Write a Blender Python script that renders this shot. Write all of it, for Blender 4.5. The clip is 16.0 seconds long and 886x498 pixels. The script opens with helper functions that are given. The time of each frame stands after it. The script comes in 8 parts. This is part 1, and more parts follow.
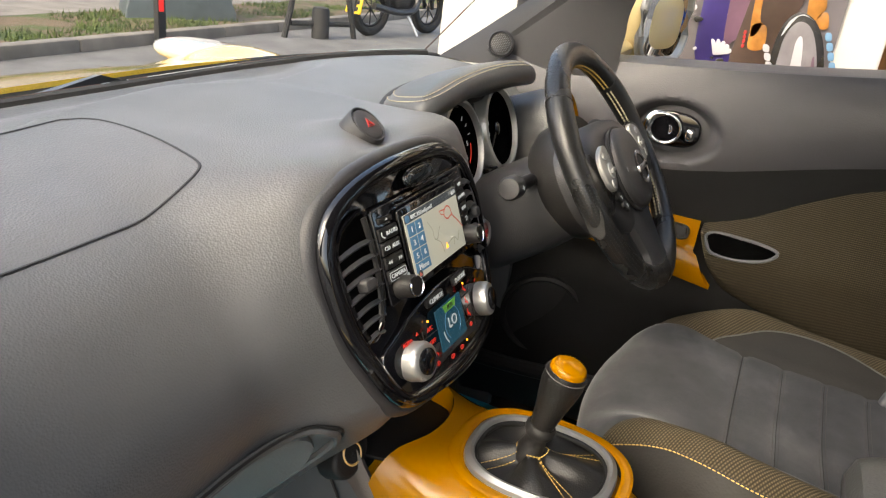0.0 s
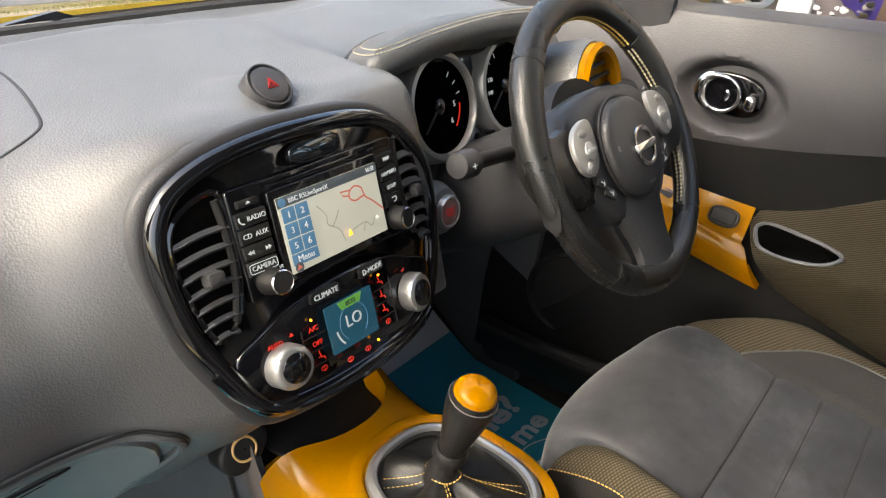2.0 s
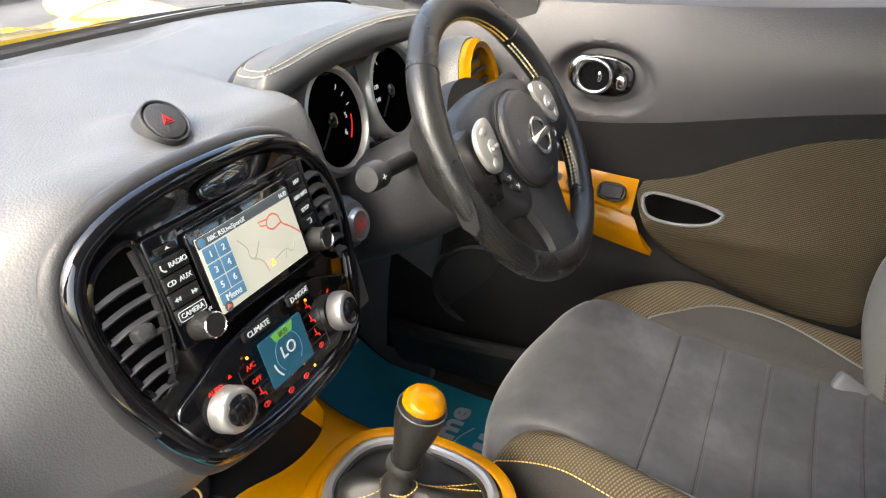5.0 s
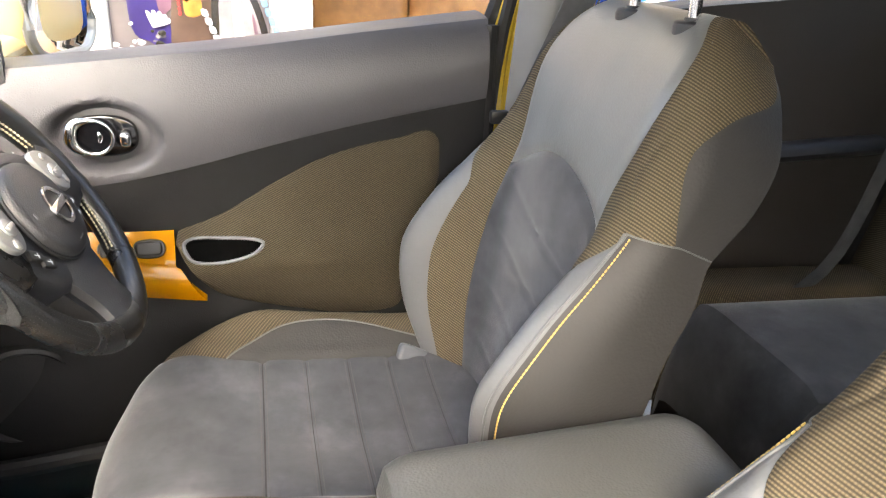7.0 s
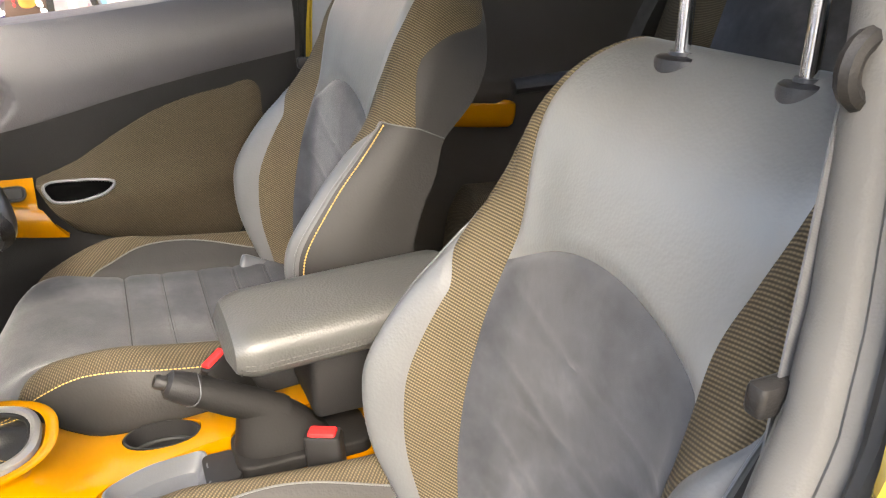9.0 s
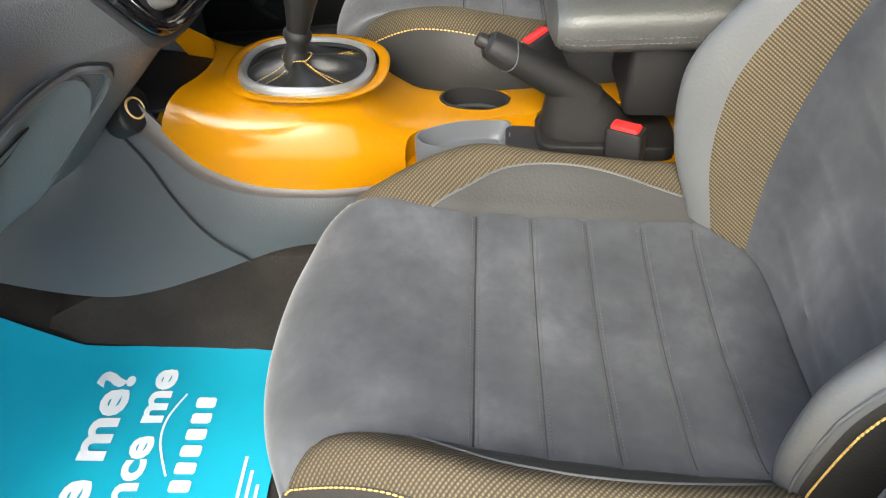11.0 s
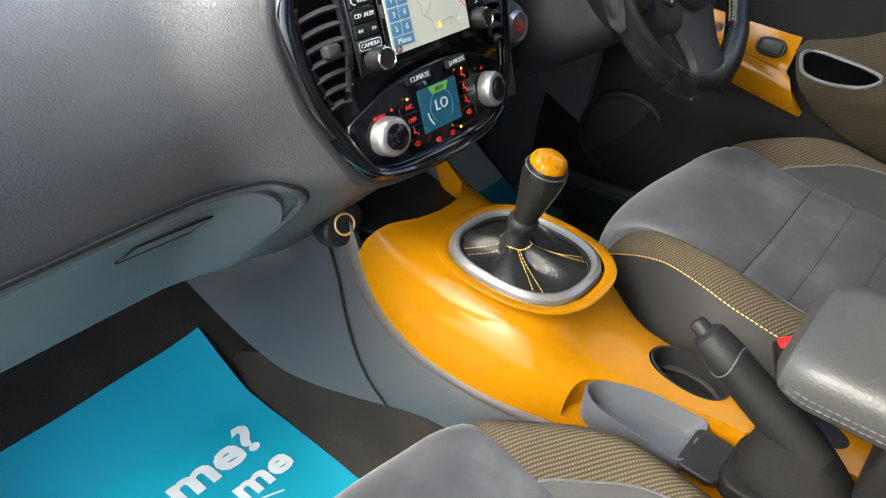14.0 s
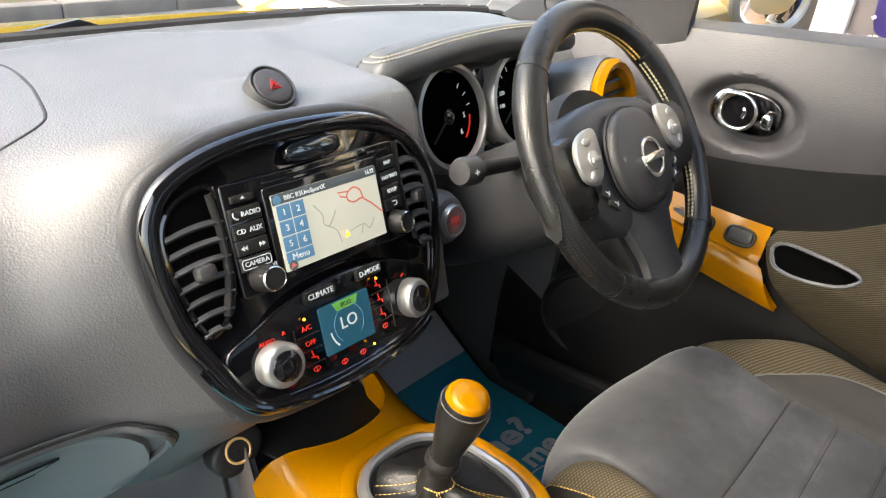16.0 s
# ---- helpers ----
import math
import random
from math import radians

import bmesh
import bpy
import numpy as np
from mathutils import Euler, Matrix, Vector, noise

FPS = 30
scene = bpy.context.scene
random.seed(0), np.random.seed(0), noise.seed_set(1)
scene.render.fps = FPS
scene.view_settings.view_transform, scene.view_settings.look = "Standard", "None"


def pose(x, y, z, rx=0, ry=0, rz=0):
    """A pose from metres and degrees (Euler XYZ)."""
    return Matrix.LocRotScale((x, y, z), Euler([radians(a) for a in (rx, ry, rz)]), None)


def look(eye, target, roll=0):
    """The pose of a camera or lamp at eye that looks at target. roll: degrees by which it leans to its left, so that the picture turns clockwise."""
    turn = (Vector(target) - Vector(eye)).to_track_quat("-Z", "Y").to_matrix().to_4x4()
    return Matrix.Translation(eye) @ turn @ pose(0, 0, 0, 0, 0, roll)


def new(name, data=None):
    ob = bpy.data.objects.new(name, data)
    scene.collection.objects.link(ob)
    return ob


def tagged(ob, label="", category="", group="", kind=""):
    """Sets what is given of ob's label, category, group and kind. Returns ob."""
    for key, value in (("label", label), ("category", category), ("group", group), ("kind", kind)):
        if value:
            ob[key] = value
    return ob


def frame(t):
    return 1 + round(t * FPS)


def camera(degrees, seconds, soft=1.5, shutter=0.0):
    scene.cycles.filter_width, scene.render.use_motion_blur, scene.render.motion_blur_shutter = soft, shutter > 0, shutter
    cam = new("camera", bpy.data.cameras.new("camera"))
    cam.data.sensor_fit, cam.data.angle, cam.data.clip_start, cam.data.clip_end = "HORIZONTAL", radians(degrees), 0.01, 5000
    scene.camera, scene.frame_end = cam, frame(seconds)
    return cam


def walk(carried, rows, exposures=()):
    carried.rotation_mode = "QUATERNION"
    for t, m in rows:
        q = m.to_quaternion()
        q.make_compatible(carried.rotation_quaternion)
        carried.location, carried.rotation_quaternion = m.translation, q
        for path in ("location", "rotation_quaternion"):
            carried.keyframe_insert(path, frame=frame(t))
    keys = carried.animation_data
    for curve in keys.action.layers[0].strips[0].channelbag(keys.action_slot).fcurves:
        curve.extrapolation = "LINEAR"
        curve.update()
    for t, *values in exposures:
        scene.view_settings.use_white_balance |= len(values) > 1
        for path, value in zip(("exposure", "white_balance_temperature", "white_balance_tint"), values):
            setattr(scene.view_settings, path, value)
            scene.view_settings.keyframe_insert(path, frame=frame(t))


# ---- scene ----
cam = camera(61.0, 16.0, soft=1.2)
METRES, EYE, TILT, LEAN, TURN = 1.6, 0.899, -23.01, -6.43, -64.83
ROWS = [
    (0.0, 0.0, 0.0, 0.0, -0.0, 0.0, 0.0),
    (0.5, 0.0032, 0.0532, 0.0269, 2.03, -0.93, -0.68),
    (1.0, 0.0477, 0.0738, 0.0288, 6.39, -2.81, -2.71),
    (1.5, 0.101, 0.0886, 0.0337, 9.68, -4.54, -4.07),
    (2.0, 0.1392, 0.0931, 0.0392, 11.49, -5.59, -4.3),
    (2.5, 0.1629, 0.0888, 0.0411, 12.38, -6.39, -4.23),
    (3.0, 0.1671, 0.0821, 0.0421, 12.92, -6.87, -4.1),
    (5.5, 0.0923, 0.0954, 0.0479, -7.27, -5.2, 7.4),
    (6.0, 0.0813, 0.1001, 0.0438, -18.54, -5.93, 11.97),
    (6.5, 0.0851, 0.0965, 0.0382, -27.89, -6.98, 14.65),
    (7.0, 0.0907, 0.0841, 0.036, -35.3, -7.99, 16.64),
    (7.5, 0.0963, 0.029, 0.0257, -42.83, -8.82, 18.97),
    (8.0, 0.0799, -0.0347, 0.0023, -47.28, -8.98, 20.51),
    (8.5, 0.0457, -0.0742, -0.0248, -48.17, -9.62, 20.78),
    (9.0, 0.0049, -0.0898, -0.0411, -45.85, -12.0, 20.71),
    (9.5, -0.0249, -0.0919, -0.0592, -41.58, -15.09, 20.23),
    (10.0, -0.0411, -0.0887, -0.0753, -36.32, -18.16, 19.56),
    (12.5, 0.0878, -0.0462, -0.0901, 7.55, -23.49, 2.13),
    (13.0, 0.1051, -0.0317, -0.0701, 11.89, -19.9, -1.36),
    (13.5, 0.1169, -0.0097, -0.0486, 13.44, -16.42, -3.1),
    (14.0, 0.1314, 0.009, -0.0301, 13.94, -13.0, -4.12),
    (14.5, 0.1451, 0.0235, -0.0099, 13.97, -9.84, -4.73),
    (15.0, 0.1551, 0.0426, 0.0065, 13.89, -7.25, -5.2),
    (15.5, 0.1579, 0.0757, 0.0177, 13.85, -5.13, -5.5),
    (16.0, 0.1604, 0.0994, 0.0252, 14.08, -3.5, -5.46),
]
walk(cam, [(t, pose(-0.689, -0.218, EYE, TILT, LEAN, TURN) @ pose(METRES * x, METRES * y, METRES * z, 90 + pitch, roll, yaw)) for t, x, y, z, yaw, pitch, roll in ROWS],
     [(0.0, 2.4, 6900, 6), (1.5, 2.6, 6800, 6), (3.0, 2.93, 6600, 5), (5.5, 3.3, 6600, 6), (7.0, 3.72, 6600, 7), (8.5, 3.82, 6700, 8), (9.5, 3.15, 6700, 7), (10.0, 3.05, 6600, 6), (12.5, 2.8, 5500, -3), (13.5, 2.85, 5800, 1), (14.5, 2.92, 6200, 4), (16.0, 3.1, 6600, 5)])

# ---- world, sun ----
SUN = Vector((-0.70, 0.17, 0.67)).normalized()
world = bpy.data.worlds.new("sky")
scene.world = world
world.use_nodes = True
wn = world.node_tree
sky = wn.nodes.new("ShaderNodeTexSky")
sky.sky_type, sky.sun_disc = "NISHITA", False
sky.sun_elevation = math.asin(SUN.z)
sky.sun_rotation = math.atan2(SUN.x, SUN.y)
sky.air_density, sky.dust_density = 1.0, 5.0
wn.nodes["Background"].inputs["Strength"].default_value = 0.11
wn.links.new(sky.outputs[0], wn.nodes["Background"].inputs["Color"])
sun = new("sun", bpy.data.lights.new("sun", "SUN"))
sun.data.energy, sun.data.angle, sun.data.color = 0.17, radians(28), (1.0, 0.93, 0.82)
sun.matrix_world = look(SUN * 10, (0, 0, 0))


# ---- materials ----
def base_mat(name, colour, rough=0.5, metal=0.0, coat=0.0, spec=0.5):
    m = bpy.data.materials.new(name)
    m.use_nodes = True
    b = m.node_tree.nodes["Principled BSDF"]
    b.inputs["Base Color"].default_value = (*colour, 1)
    b.inputs["Roughness"].default_value = rough
    b.inputs["Metallic"].default_value = metal
    b.inputs["Coat Weight"].default_value = coat
    b.inputs["Coat Roughness"].default_value = 0.04
    b.inputs["Specular IOR Level"].default_value = spec
    return m


def coords(m):
    n = m.node_tree.nodes.get("coords")
    if n is None:
        n = m.node_tree.nodes.new("ShaderNodeTexCoord")
        n.name = "coords"
    return n.outputs["Object"]


def noise_tex(m, scale, detail=3.0, rough=0.5, stretch=None):
    n = m.node_tree.nodes.new("ShaderNodeTexNoise")
    n.inputs["Scale"].default_value, n.inputs["Detail"].default_value = scale, detail
    n.inputs["Roughness"].default_value = rough
    src = coords(m)
    if stretch:
        mp = m.node_tree.nodes.new("ShaderNodeMapping")
        mp.inputs["Scale"].default_value = stretch
        m.node_tree.links.new(src, mp.inputs[0])
        src = mp.outputs[0]
    m.node_tree.links.new(src, n.inputs["Vector"])
    return n.outputs["Fac"]


def ramp(m, fac, stops):
    r = m.node_tree.nodes.new("ShaderNodeValToRGB")
    while len(r.color_ramp.elements) < len(stops):
        r.color_ramp.elements.new(0.5)
    for e, (p, c) in zip(r.color_ramp.elements, stops):
        e.position, e.color = p, (*c, 1) if len(c) == 3 else c
    m.node_tree.links.new(fac, r.inputs[0])
    return r.outputs[0]


def vary(m, colour, scale=4.0, amount=0.15, detail=4.0):
    """Uneven colour at one scale: darker and lighter by amount."""
    lo = [c * (1 - amount) for c in colour]
    hi = [min(1, c * (1 + amount)) for c in colour]
    col = ramp(m, noise_tex(m, scale, detail), [(0.3, lo), (0.7, hi)])
    m.node_tree.links.new(col, m.node_tree.nodes["Principled BSDF"].inputs["Base Color"])
    return col


def bump(m, fac, strength=0.2, distance=0.001):
    tree = m.node_tree
    n = tree.nodes.new("ShaderNodeBump")
    n.inputs["Strength"].default_value, n.inputs["Distance"].default_value = strength, distance
    tree.links.new(fac, n.inputs["Height"])
    target = tree.nodes["Principled BSDF"].inputs["Normal"]
    if target.is_linked:
        tree.links.new(target.links[0].from_socket, n.inputs["Normal"])
    tree.links.new(n.outputs[0], target)
    return m


def rough_vary(m, lo, hi, scale=6.0):
    r = m.node_tree.nodes.new("ShaderNodeMapRange")
    r.inputs["To Min"].default_value, r.inputs["To Max"].default_value = lo, hi
    m.node_tree.links.new(noise_tex(m, scale, 5), r.inputs["Value"])
    m.node_tree.links.new(r.outputs[0], m.node_tree.nodes["Principled BSDF"].inputs["Roughness"])


def cells(m, scale, feature="F1"):
    n = m.node_tree.nodes.new("ShaderNodeTexVoronoi")
    n.feature = feature
    n.inputs["Scale"].default_value = scale
    m.node_tree.links.new(coords(m), n.inputs["Vector"])
    return n.outputs["Distance"]


def wave(m, scale, axis, distortion=0.0, profile="SIN"):
    n = m.node_tree.nodes.new("ShaderNodeTexWave")
    n.wave_type, n.bands_direction, n.wave_profile = "BANDS", axis, profile
    n.inputs["Scale"].default_value, n.inputs["Distortion"].default_value = scale, distortion
    m.node_tree.links.new(coords(m), n.inputs["Vector"])
    return n.outputs["Fac"]


def math_node(m, op, a, b):
    n = m.node_tree.nodes.new("ShaderNodeMath")
    n.operation = op
    for i, v in enumerate((a, b)):
        if isinstance(v, (int, float)):
            n.inputs[i].default_value = v
        else:
            m.node_tree.links.new(v, n.inputs[i])
    return n.outputs[0]


def emitter(name, colour, strength, rough=0.2):
    m = base_mat(name, [c * 0.3 for c in colour], rough)
    b = m.node_tree.nodes["Principled BSDF"]
    b.inputs["Emission Color"].default_value = (*colour, 1)
    b.inputs["Emission Strength"].default_value = strength
    return m


def grained(name, colour, rough, cell=420.0, depth=0.35, spec=0.5, soft=0.03):
    """Grained moulded plastic or hide: pebbles, fine noise, faint stains."""
    m = base_mat(name, colour, rough, spec=spec)
    vary(m, colour, 5.0, 0.12)
    bump(m, cells(m, cell), depth, 0.0006)
    bump(m, noise_tex(m, 60.0, 4), soft, 0.002)
    rough_vary(m, rough - 0.06, rough + 0.08, 9.0)
    return m


def threads(m, direction, pitch):
    """Rows of thread across a direction, 0 to 1, a pitch in metres apart."""
    d = m.node_tree.nodes.new("ShaderNodeVectorMath")
    d.operation = "DOT_PRODUCT"
    d.inputs[1].default_value = Vector(direction).normalized()
    m.node_tree.links.new(coords(m), d.inputs[0])
    n = math_node(m, "SINE", math_node(m, "MULTIPLY", d.outputs["Value"], 2 * math.pi / pitch), 0.0)
    return math_node(m, "ADD", math_node(m, "MULTIPLY", n, 0.5), 0.5)


def woven(name, rows, cross, pitch, light=1.0, depth=0.35):
    """Woven seat textile: rows of tan thread over a dark ground."""
    m = base_mat(name, (0.1, 0.075, 0.04), 0.85, spec=0.2)
    a, b = threads(m, rows, pitch), threads(m, cross, pitch * 0.8)
    dots = math_node(m, "MULTIPLY", a, math_node(m, "ADD", math_node(m, "MULTIPLY", b, depth), 1.0 - depth))
    shade = math_node(m, "ADD", math_node(m, "MULTIPLY", noise_tex(m, 7.0), 0.25), dots)
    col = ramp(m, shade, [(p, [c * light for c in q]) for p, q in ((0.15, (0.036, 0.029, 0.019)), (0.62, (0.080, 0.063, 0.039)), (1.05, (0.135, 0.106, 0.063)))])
    m.node_tree.links.new(col, m.node_tree.nodes["Principled BSDF"].inputs["Base Color"])
    return bump(m, dots, 0.5, 0.0015)


dash_mat = grained("dash_plastic", (0.082, 0.083, 0.085), 0.42, 480, 0.5, 0.6, 0.015)
# dash plastic made lighter: light on the glovebox put into its colour
lit_glove_mat = grained("lit_glovebox_plastic", (0.145, 0.152, 0.156), 0.48, 420, 0.35)
dash_low = grained("lower_dash_plastic", (0.085, 0.088, 0.094), 0.46, 420, 0.35)
trim_mat = grained("trim_plastic", (0.025, 0.025, 0.027), 0.45, 500, 0.3)
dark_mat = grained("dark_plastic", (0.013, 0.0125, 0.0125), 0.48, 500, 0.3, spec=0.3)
grey_mat = grained("grey_plastic", (0.085, 0.09, 0.1), 0.4, 500, 0.25)
pillar_front_mat = grained("pillar_front_plastic", (0.088, 0.086, 0.082), 0.6, 600, 0.25, 0.3)
pillar_mat = grained("pillar_plastic", (0.16, 0.16, 0.16), 0.55, 600, 0.25)
liner_mat = grained("headliner_cloth", (0.09, 0.088, 0.085), 0.85, 700, 0.2, 0.1)
console_mat = grained("console_side_plastic", (0.055, 0.060, 0.066), 0.42, 450, 0.3)
# one leather in three tones by light: yoke lit, bolster between, sides shaded
leather = grained("lit_seat_leather", (0.135, 0.137, 0.134), 0.38, 300, 0.3, 0.8)
bolster_leather = grained("bolster_leather", (0.078, 0.080, 0.082), 0.42, 300, 0.3, 0.5)
bump(bolster_leather, noise_tex(bolster_leather, 22.0, 3), 0.12, 0.006)
shaded_leather = grained("shaded_leather", (0.020, 0.019, 0.018), 0.55, 300, 0.35, 0.35)
door_black = grained("door_black_plastic", (0.009, 0.0088, 0.009), 0.6, 500, 0.25, 0.14)
boot_mat = grained("boot_rubber", (0.010, 0.0095, 0.009), 0.62, 300, 0.3, 0.2)
gaiter_leather = grained("gaiter_leather", (0.010, 0.0098, 0.0095), 0.38, 500, 0.3, 0.35, 0.03)
hood_leather = grained("hood_leather", (0.05, 0.052, 0.054), 0.42, 320, 0.35)
bump(leather, noise_tex(leather, 22.0, 3), 0.12, 0.006)
hide_mat = grained("wheel_leather", (0.013, 0.013, 0.013), 0.27, 700, 0.3, soft=0.02)
door_pad = grained("door_pad_plastic", (0.054, 0.053, 0.058), 0.46, 420, 0.35)
arm_leather = grained("armrest_leather", (0.062, 0.062, 0.058), 0.40, 320, 0.45)
gloss = base_mat("gloss_black", (0.004, 0.004, 0.005), 0.07, coat=0.6)
bump(gloss, noise_tex(gloss, 9.0, 2), 0.03, 0.002)
matt_black = base_mat("matt_black", (0.006, 0.006, 0.006), 0.6)
vary(matt_black, (0.008, 0.008, 0.008), 30, 0.3)
# stands in for shade in vent hollows and the pull cup; also black dials
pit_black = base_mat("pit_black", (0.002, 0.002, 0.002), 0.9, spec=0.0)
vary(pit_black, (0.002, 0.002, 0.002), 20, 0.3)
chrome = base_mat("chrome", (0.85, 0.85, 0.86), 0.1, 1.0)
rough_vary(chrome, 0.07, 0.18, 30)
satin = base_mat("satin_silver", (0.42, 0.42, 0.41), 0.27, 0.8)
rough_vary(satin, 0.26, 0.4, 25)
silver_paint = base_mat("silver_paint", (0.32, 0.32, 0.31), 0.35, 0.55)
vary(silver_paint, (0.32, 0.32, 0.31), 40, 0.06)
yellow = base_mat("yellow_gloss", (0.30, 0.125, 0.0009), 0.15, spec=0.22)
vary(yellow, (0.30, 0.125, 0.0009), 6, 0.05)
bump(yellow, noise_tex(yellow, 14.0, 2), 0.02, 0.002)
body_paint = base_mat("yellow_body_paint", (0.75, 0.5, 0.05), 0.15, 0.1, coat=1.0)
vary(body_paint, (0.75, 0.5, 0.05), 300, 0.1)
suede = base_mat("seat_suede", (0.05, 0.05, 0.056), 0.9, spec=0.15)
sn = noise_tex(suede, 9.0, 5, 0.62)
suede.node_tree.links.new(ramp(suede, sn, [(0.3, (0.032, 0.034, 0.038)), (0.52, (0.054, 0.056, 0.061)), (0.72, (0.095, 0.097, 0.104))]),
                          suede.node_tree.nodes["Principled BSDF"].inputs["Base Color"])
suede.node_tree.nodes["Principled BSDF"].inputs["Sheen Weight"].default_value = 0.35
suede.node_tree.nodes["Principled BSDF"].inputs["Sheen Roughness"].default_value = 0.4
bump(suede, noise_tex(suede, 900.0, 2), 0.3, 0.0006)
bump(suede, noise_tex(suede, 12.0, 4), 0.2, 0.006)
textile_back = woven("textile_back", (0.12, -0.6, 0.8), (0.85, 0.45, 0.2), 0.0033)
textile_cushion = woven("textile_cushion", (0.7, 0.7, 0.1), (0.7, -0.7, 0.1), 0.0034, 0.9, 0.6)
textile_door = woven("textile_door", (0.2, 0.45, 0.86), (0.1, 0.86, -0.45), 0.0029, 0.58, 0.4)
stitch_mat = base_mat("yellow_thread", (0.50, 0.32, 0.085), 0.7)
vary(stitch_mat, (0.50, 0.32, 0.085), 200, 0.2)
grey_thread = base_mat("grey_thread", (0.06, 0.058, 0.055), 0.8)
vary(grey_thread, (0.06, 0.058, 0.055), 200, 0.2)
# near-black line laid in the cushion grooves as their painted shade
groove_shade_mat = base_mat("seam_groove_shade", (0.012, 0.012, 0.013), 0.9)
vary(groove_shade_mat, (0.012, 0.012, 0.013), 60, 0.3)
pale_thread = base_mat("pale_thread", (0.42, 0.37, 0.25), 0.7)
vary(pale_thread, (0.42, 0.37, 0.25), 200, 0.2)
carpet = base_mat("carpet", (0.016, 0.015, 0.014), 0.95, spec=0.1)
carpet.node_tree.links.new(ramp(carpet, math_node(carpet, "ADD", math_node(carpet, "MULTIPLY", noise_tex(carpet, 9, 5), 0.5),
                                                 math_node(carpet, "MULTIPLY", noise_tex(carpet, 700, 2), 0.5)),
                                [(0.35, (0.017, 0.015, 0.014)), (0.6, (0.033, 0.029, 0.026)), (0.75, (0.07, 0.063, 0.057))]),
                           carpet.node_tree.nodes["Principled BSDF"].inputs["Base Color"])
bump(carpet, noise_tex(carpet, 600, 2), 0.8, 0.002)
paper = base_mat("teal_paper", (0.016, 0.29, 0.41), 0.5)
vary(paper, (0.016, 0.29, 0.41), 8, 0.05)
bump(paper, noise_tex(paper, 7.0, 3), 0.25, 0.004)
ink_white = base_mat("white_ink", (0.62, 0.65, 0.67), 0.5)
vary(ink_white, (0.62, 0.65, 0.67), 30, 0.04)
red_plastic = base_mat("red_button", (0.65, 0.02, 0.02), 0.35)
vary(red_plastic, (0.65, 0.02, 0.02), 60, 0.1)
webbing = base_mat("belt_webbing", (0.075, 0.077, 0.082), 0.6, spec=0.4)
vary(webbing, (0.075, 0.077, 0.082), 40, 0.2)
bump(webbing, wave(webbing, 420, "Z"), 0.25, 0.0005)
# white and hazard marks get a slight glow, printed ones that are no lamps too
white_lit = emitter("white_legend", (0.75, 0.78, 0.8), 0.06, 0.5)
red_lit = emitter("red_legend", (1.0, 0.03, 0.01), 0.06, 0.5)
hazard_red_lit = emitter("hazard_red_lit", (0.75, 0.02, 0.02), 0.025, 0.5)
amber_lit = emitter("amber_lamp", (1.0, 0.35, 0.02), 0.6)
screen_map = emitter("screen_map", (0.62, 0.60, 0.50), 0.10, 0.12)
screen_bar = emitter("screen_bar", (0.09, 0.1, 0.11), 0.10, 0.12)
screen_key = emitter("screen_key", (0.10, 0.22, 0.36), 0.10, 0.12)
screen_road = emitter("screen_road", (0.62, 0.16, 0.12), 0.10, 0.12)
screen_lane = emitter("screen_lane", (0.45, 0.45, 0.36), 0.07, 0.12)
screen_dark = emitter("climate_display", (0.016, 0.065, 0.10), 0.14, 0.1)
eco_green = emitter("eco_green", (0.14, 0.38, 0.07), 0.09)
glass_dark = base_mat("smoked_glass", (0.01, 0.014, 0.017), 0.03, coat=1.0)
vary(glass_dark, (0.01, 0.014, 0.017), 3, 0.1)
rubber = base_mat("rubber", (0.012, 0.012, 0.012), 0.75)
vary(rubber, (0.014, 0.014, 0.014), 20, 0.3)


# ---- building helpers ----
def smoothstep(a, b, x):
    t = min(1.0, max(0.0, (x - a) / (b - a)))
    return t * t * (3 - 2 * t)


def curve_at(points, x):
    """Smooth (Catmull-Rom) value of a table of (x, value) pairs."""
    if x <= points[0][0]:
        return points[0][1]
    if x >= points[-1][0]:
        return points[-1][1]
    i = next(k for k in range(len(points) - 1) if points[k + 1][0] >= x)
    (x0, y0), (x1, y1) = points[i], points[i + 1]
    a = points[i - 1] if i else (2 * x0 - x1, 2 * y0 - y1)
    b = points[i + 2] if i + 2 < len(points) else (2 * x1 - x0, 2 * y1 - y0)
    h = x1 - x0
    m0, m1 = (y1 - a[1]) / (x1 - a[0]) * h, (b[1] - y0) / (b[0] - x0) * h
    t = (x - x0) / h
    return (2 * t**3 - 3 * t**2 + 1) * y0 + (t**3 - 2 * t**2 + t) * m0 + (3 * t**2 - 2 * t**3) * y1 + (t**3 - t**2) * m1


def smooth_line(points, n, closed=False):
    """n points along a Catmull-Rom line through points, evenly by segment."""
    pts = [Vector(p) for p in points]
    k = len(pts)
    spans = k if closed else k - 1
    out = []
    for j in range(n):
        f = j / (n if closed else n - 1) * spans
        i = min(int(f), spans - 1)
        t = f - i
        g = (lambda q: pts[q % k]) if closed else (lambda q: pts[min(max(q, 0), k - 1)])
        p0, p1, p2, p3 = g(i - 1), g(i), g(i + 1), g(i + 2)
        out.append(0.5 * (2 * p1 + (p2 - p0) * t + (2 * p0 - 5 * p1 + 4 * p2 - p3) * t * t + (3 * p1 - p0 - 3 * p2 + p3) * t**3))
    return out


def thing(name, label, category, group="", m=None, kind=""):
    ob = new(name)
    ob.empty_display_size = 0.02
    if m is not None:
        ob.matrix_world = m
    return tagged(ob, label, category, group, kind)


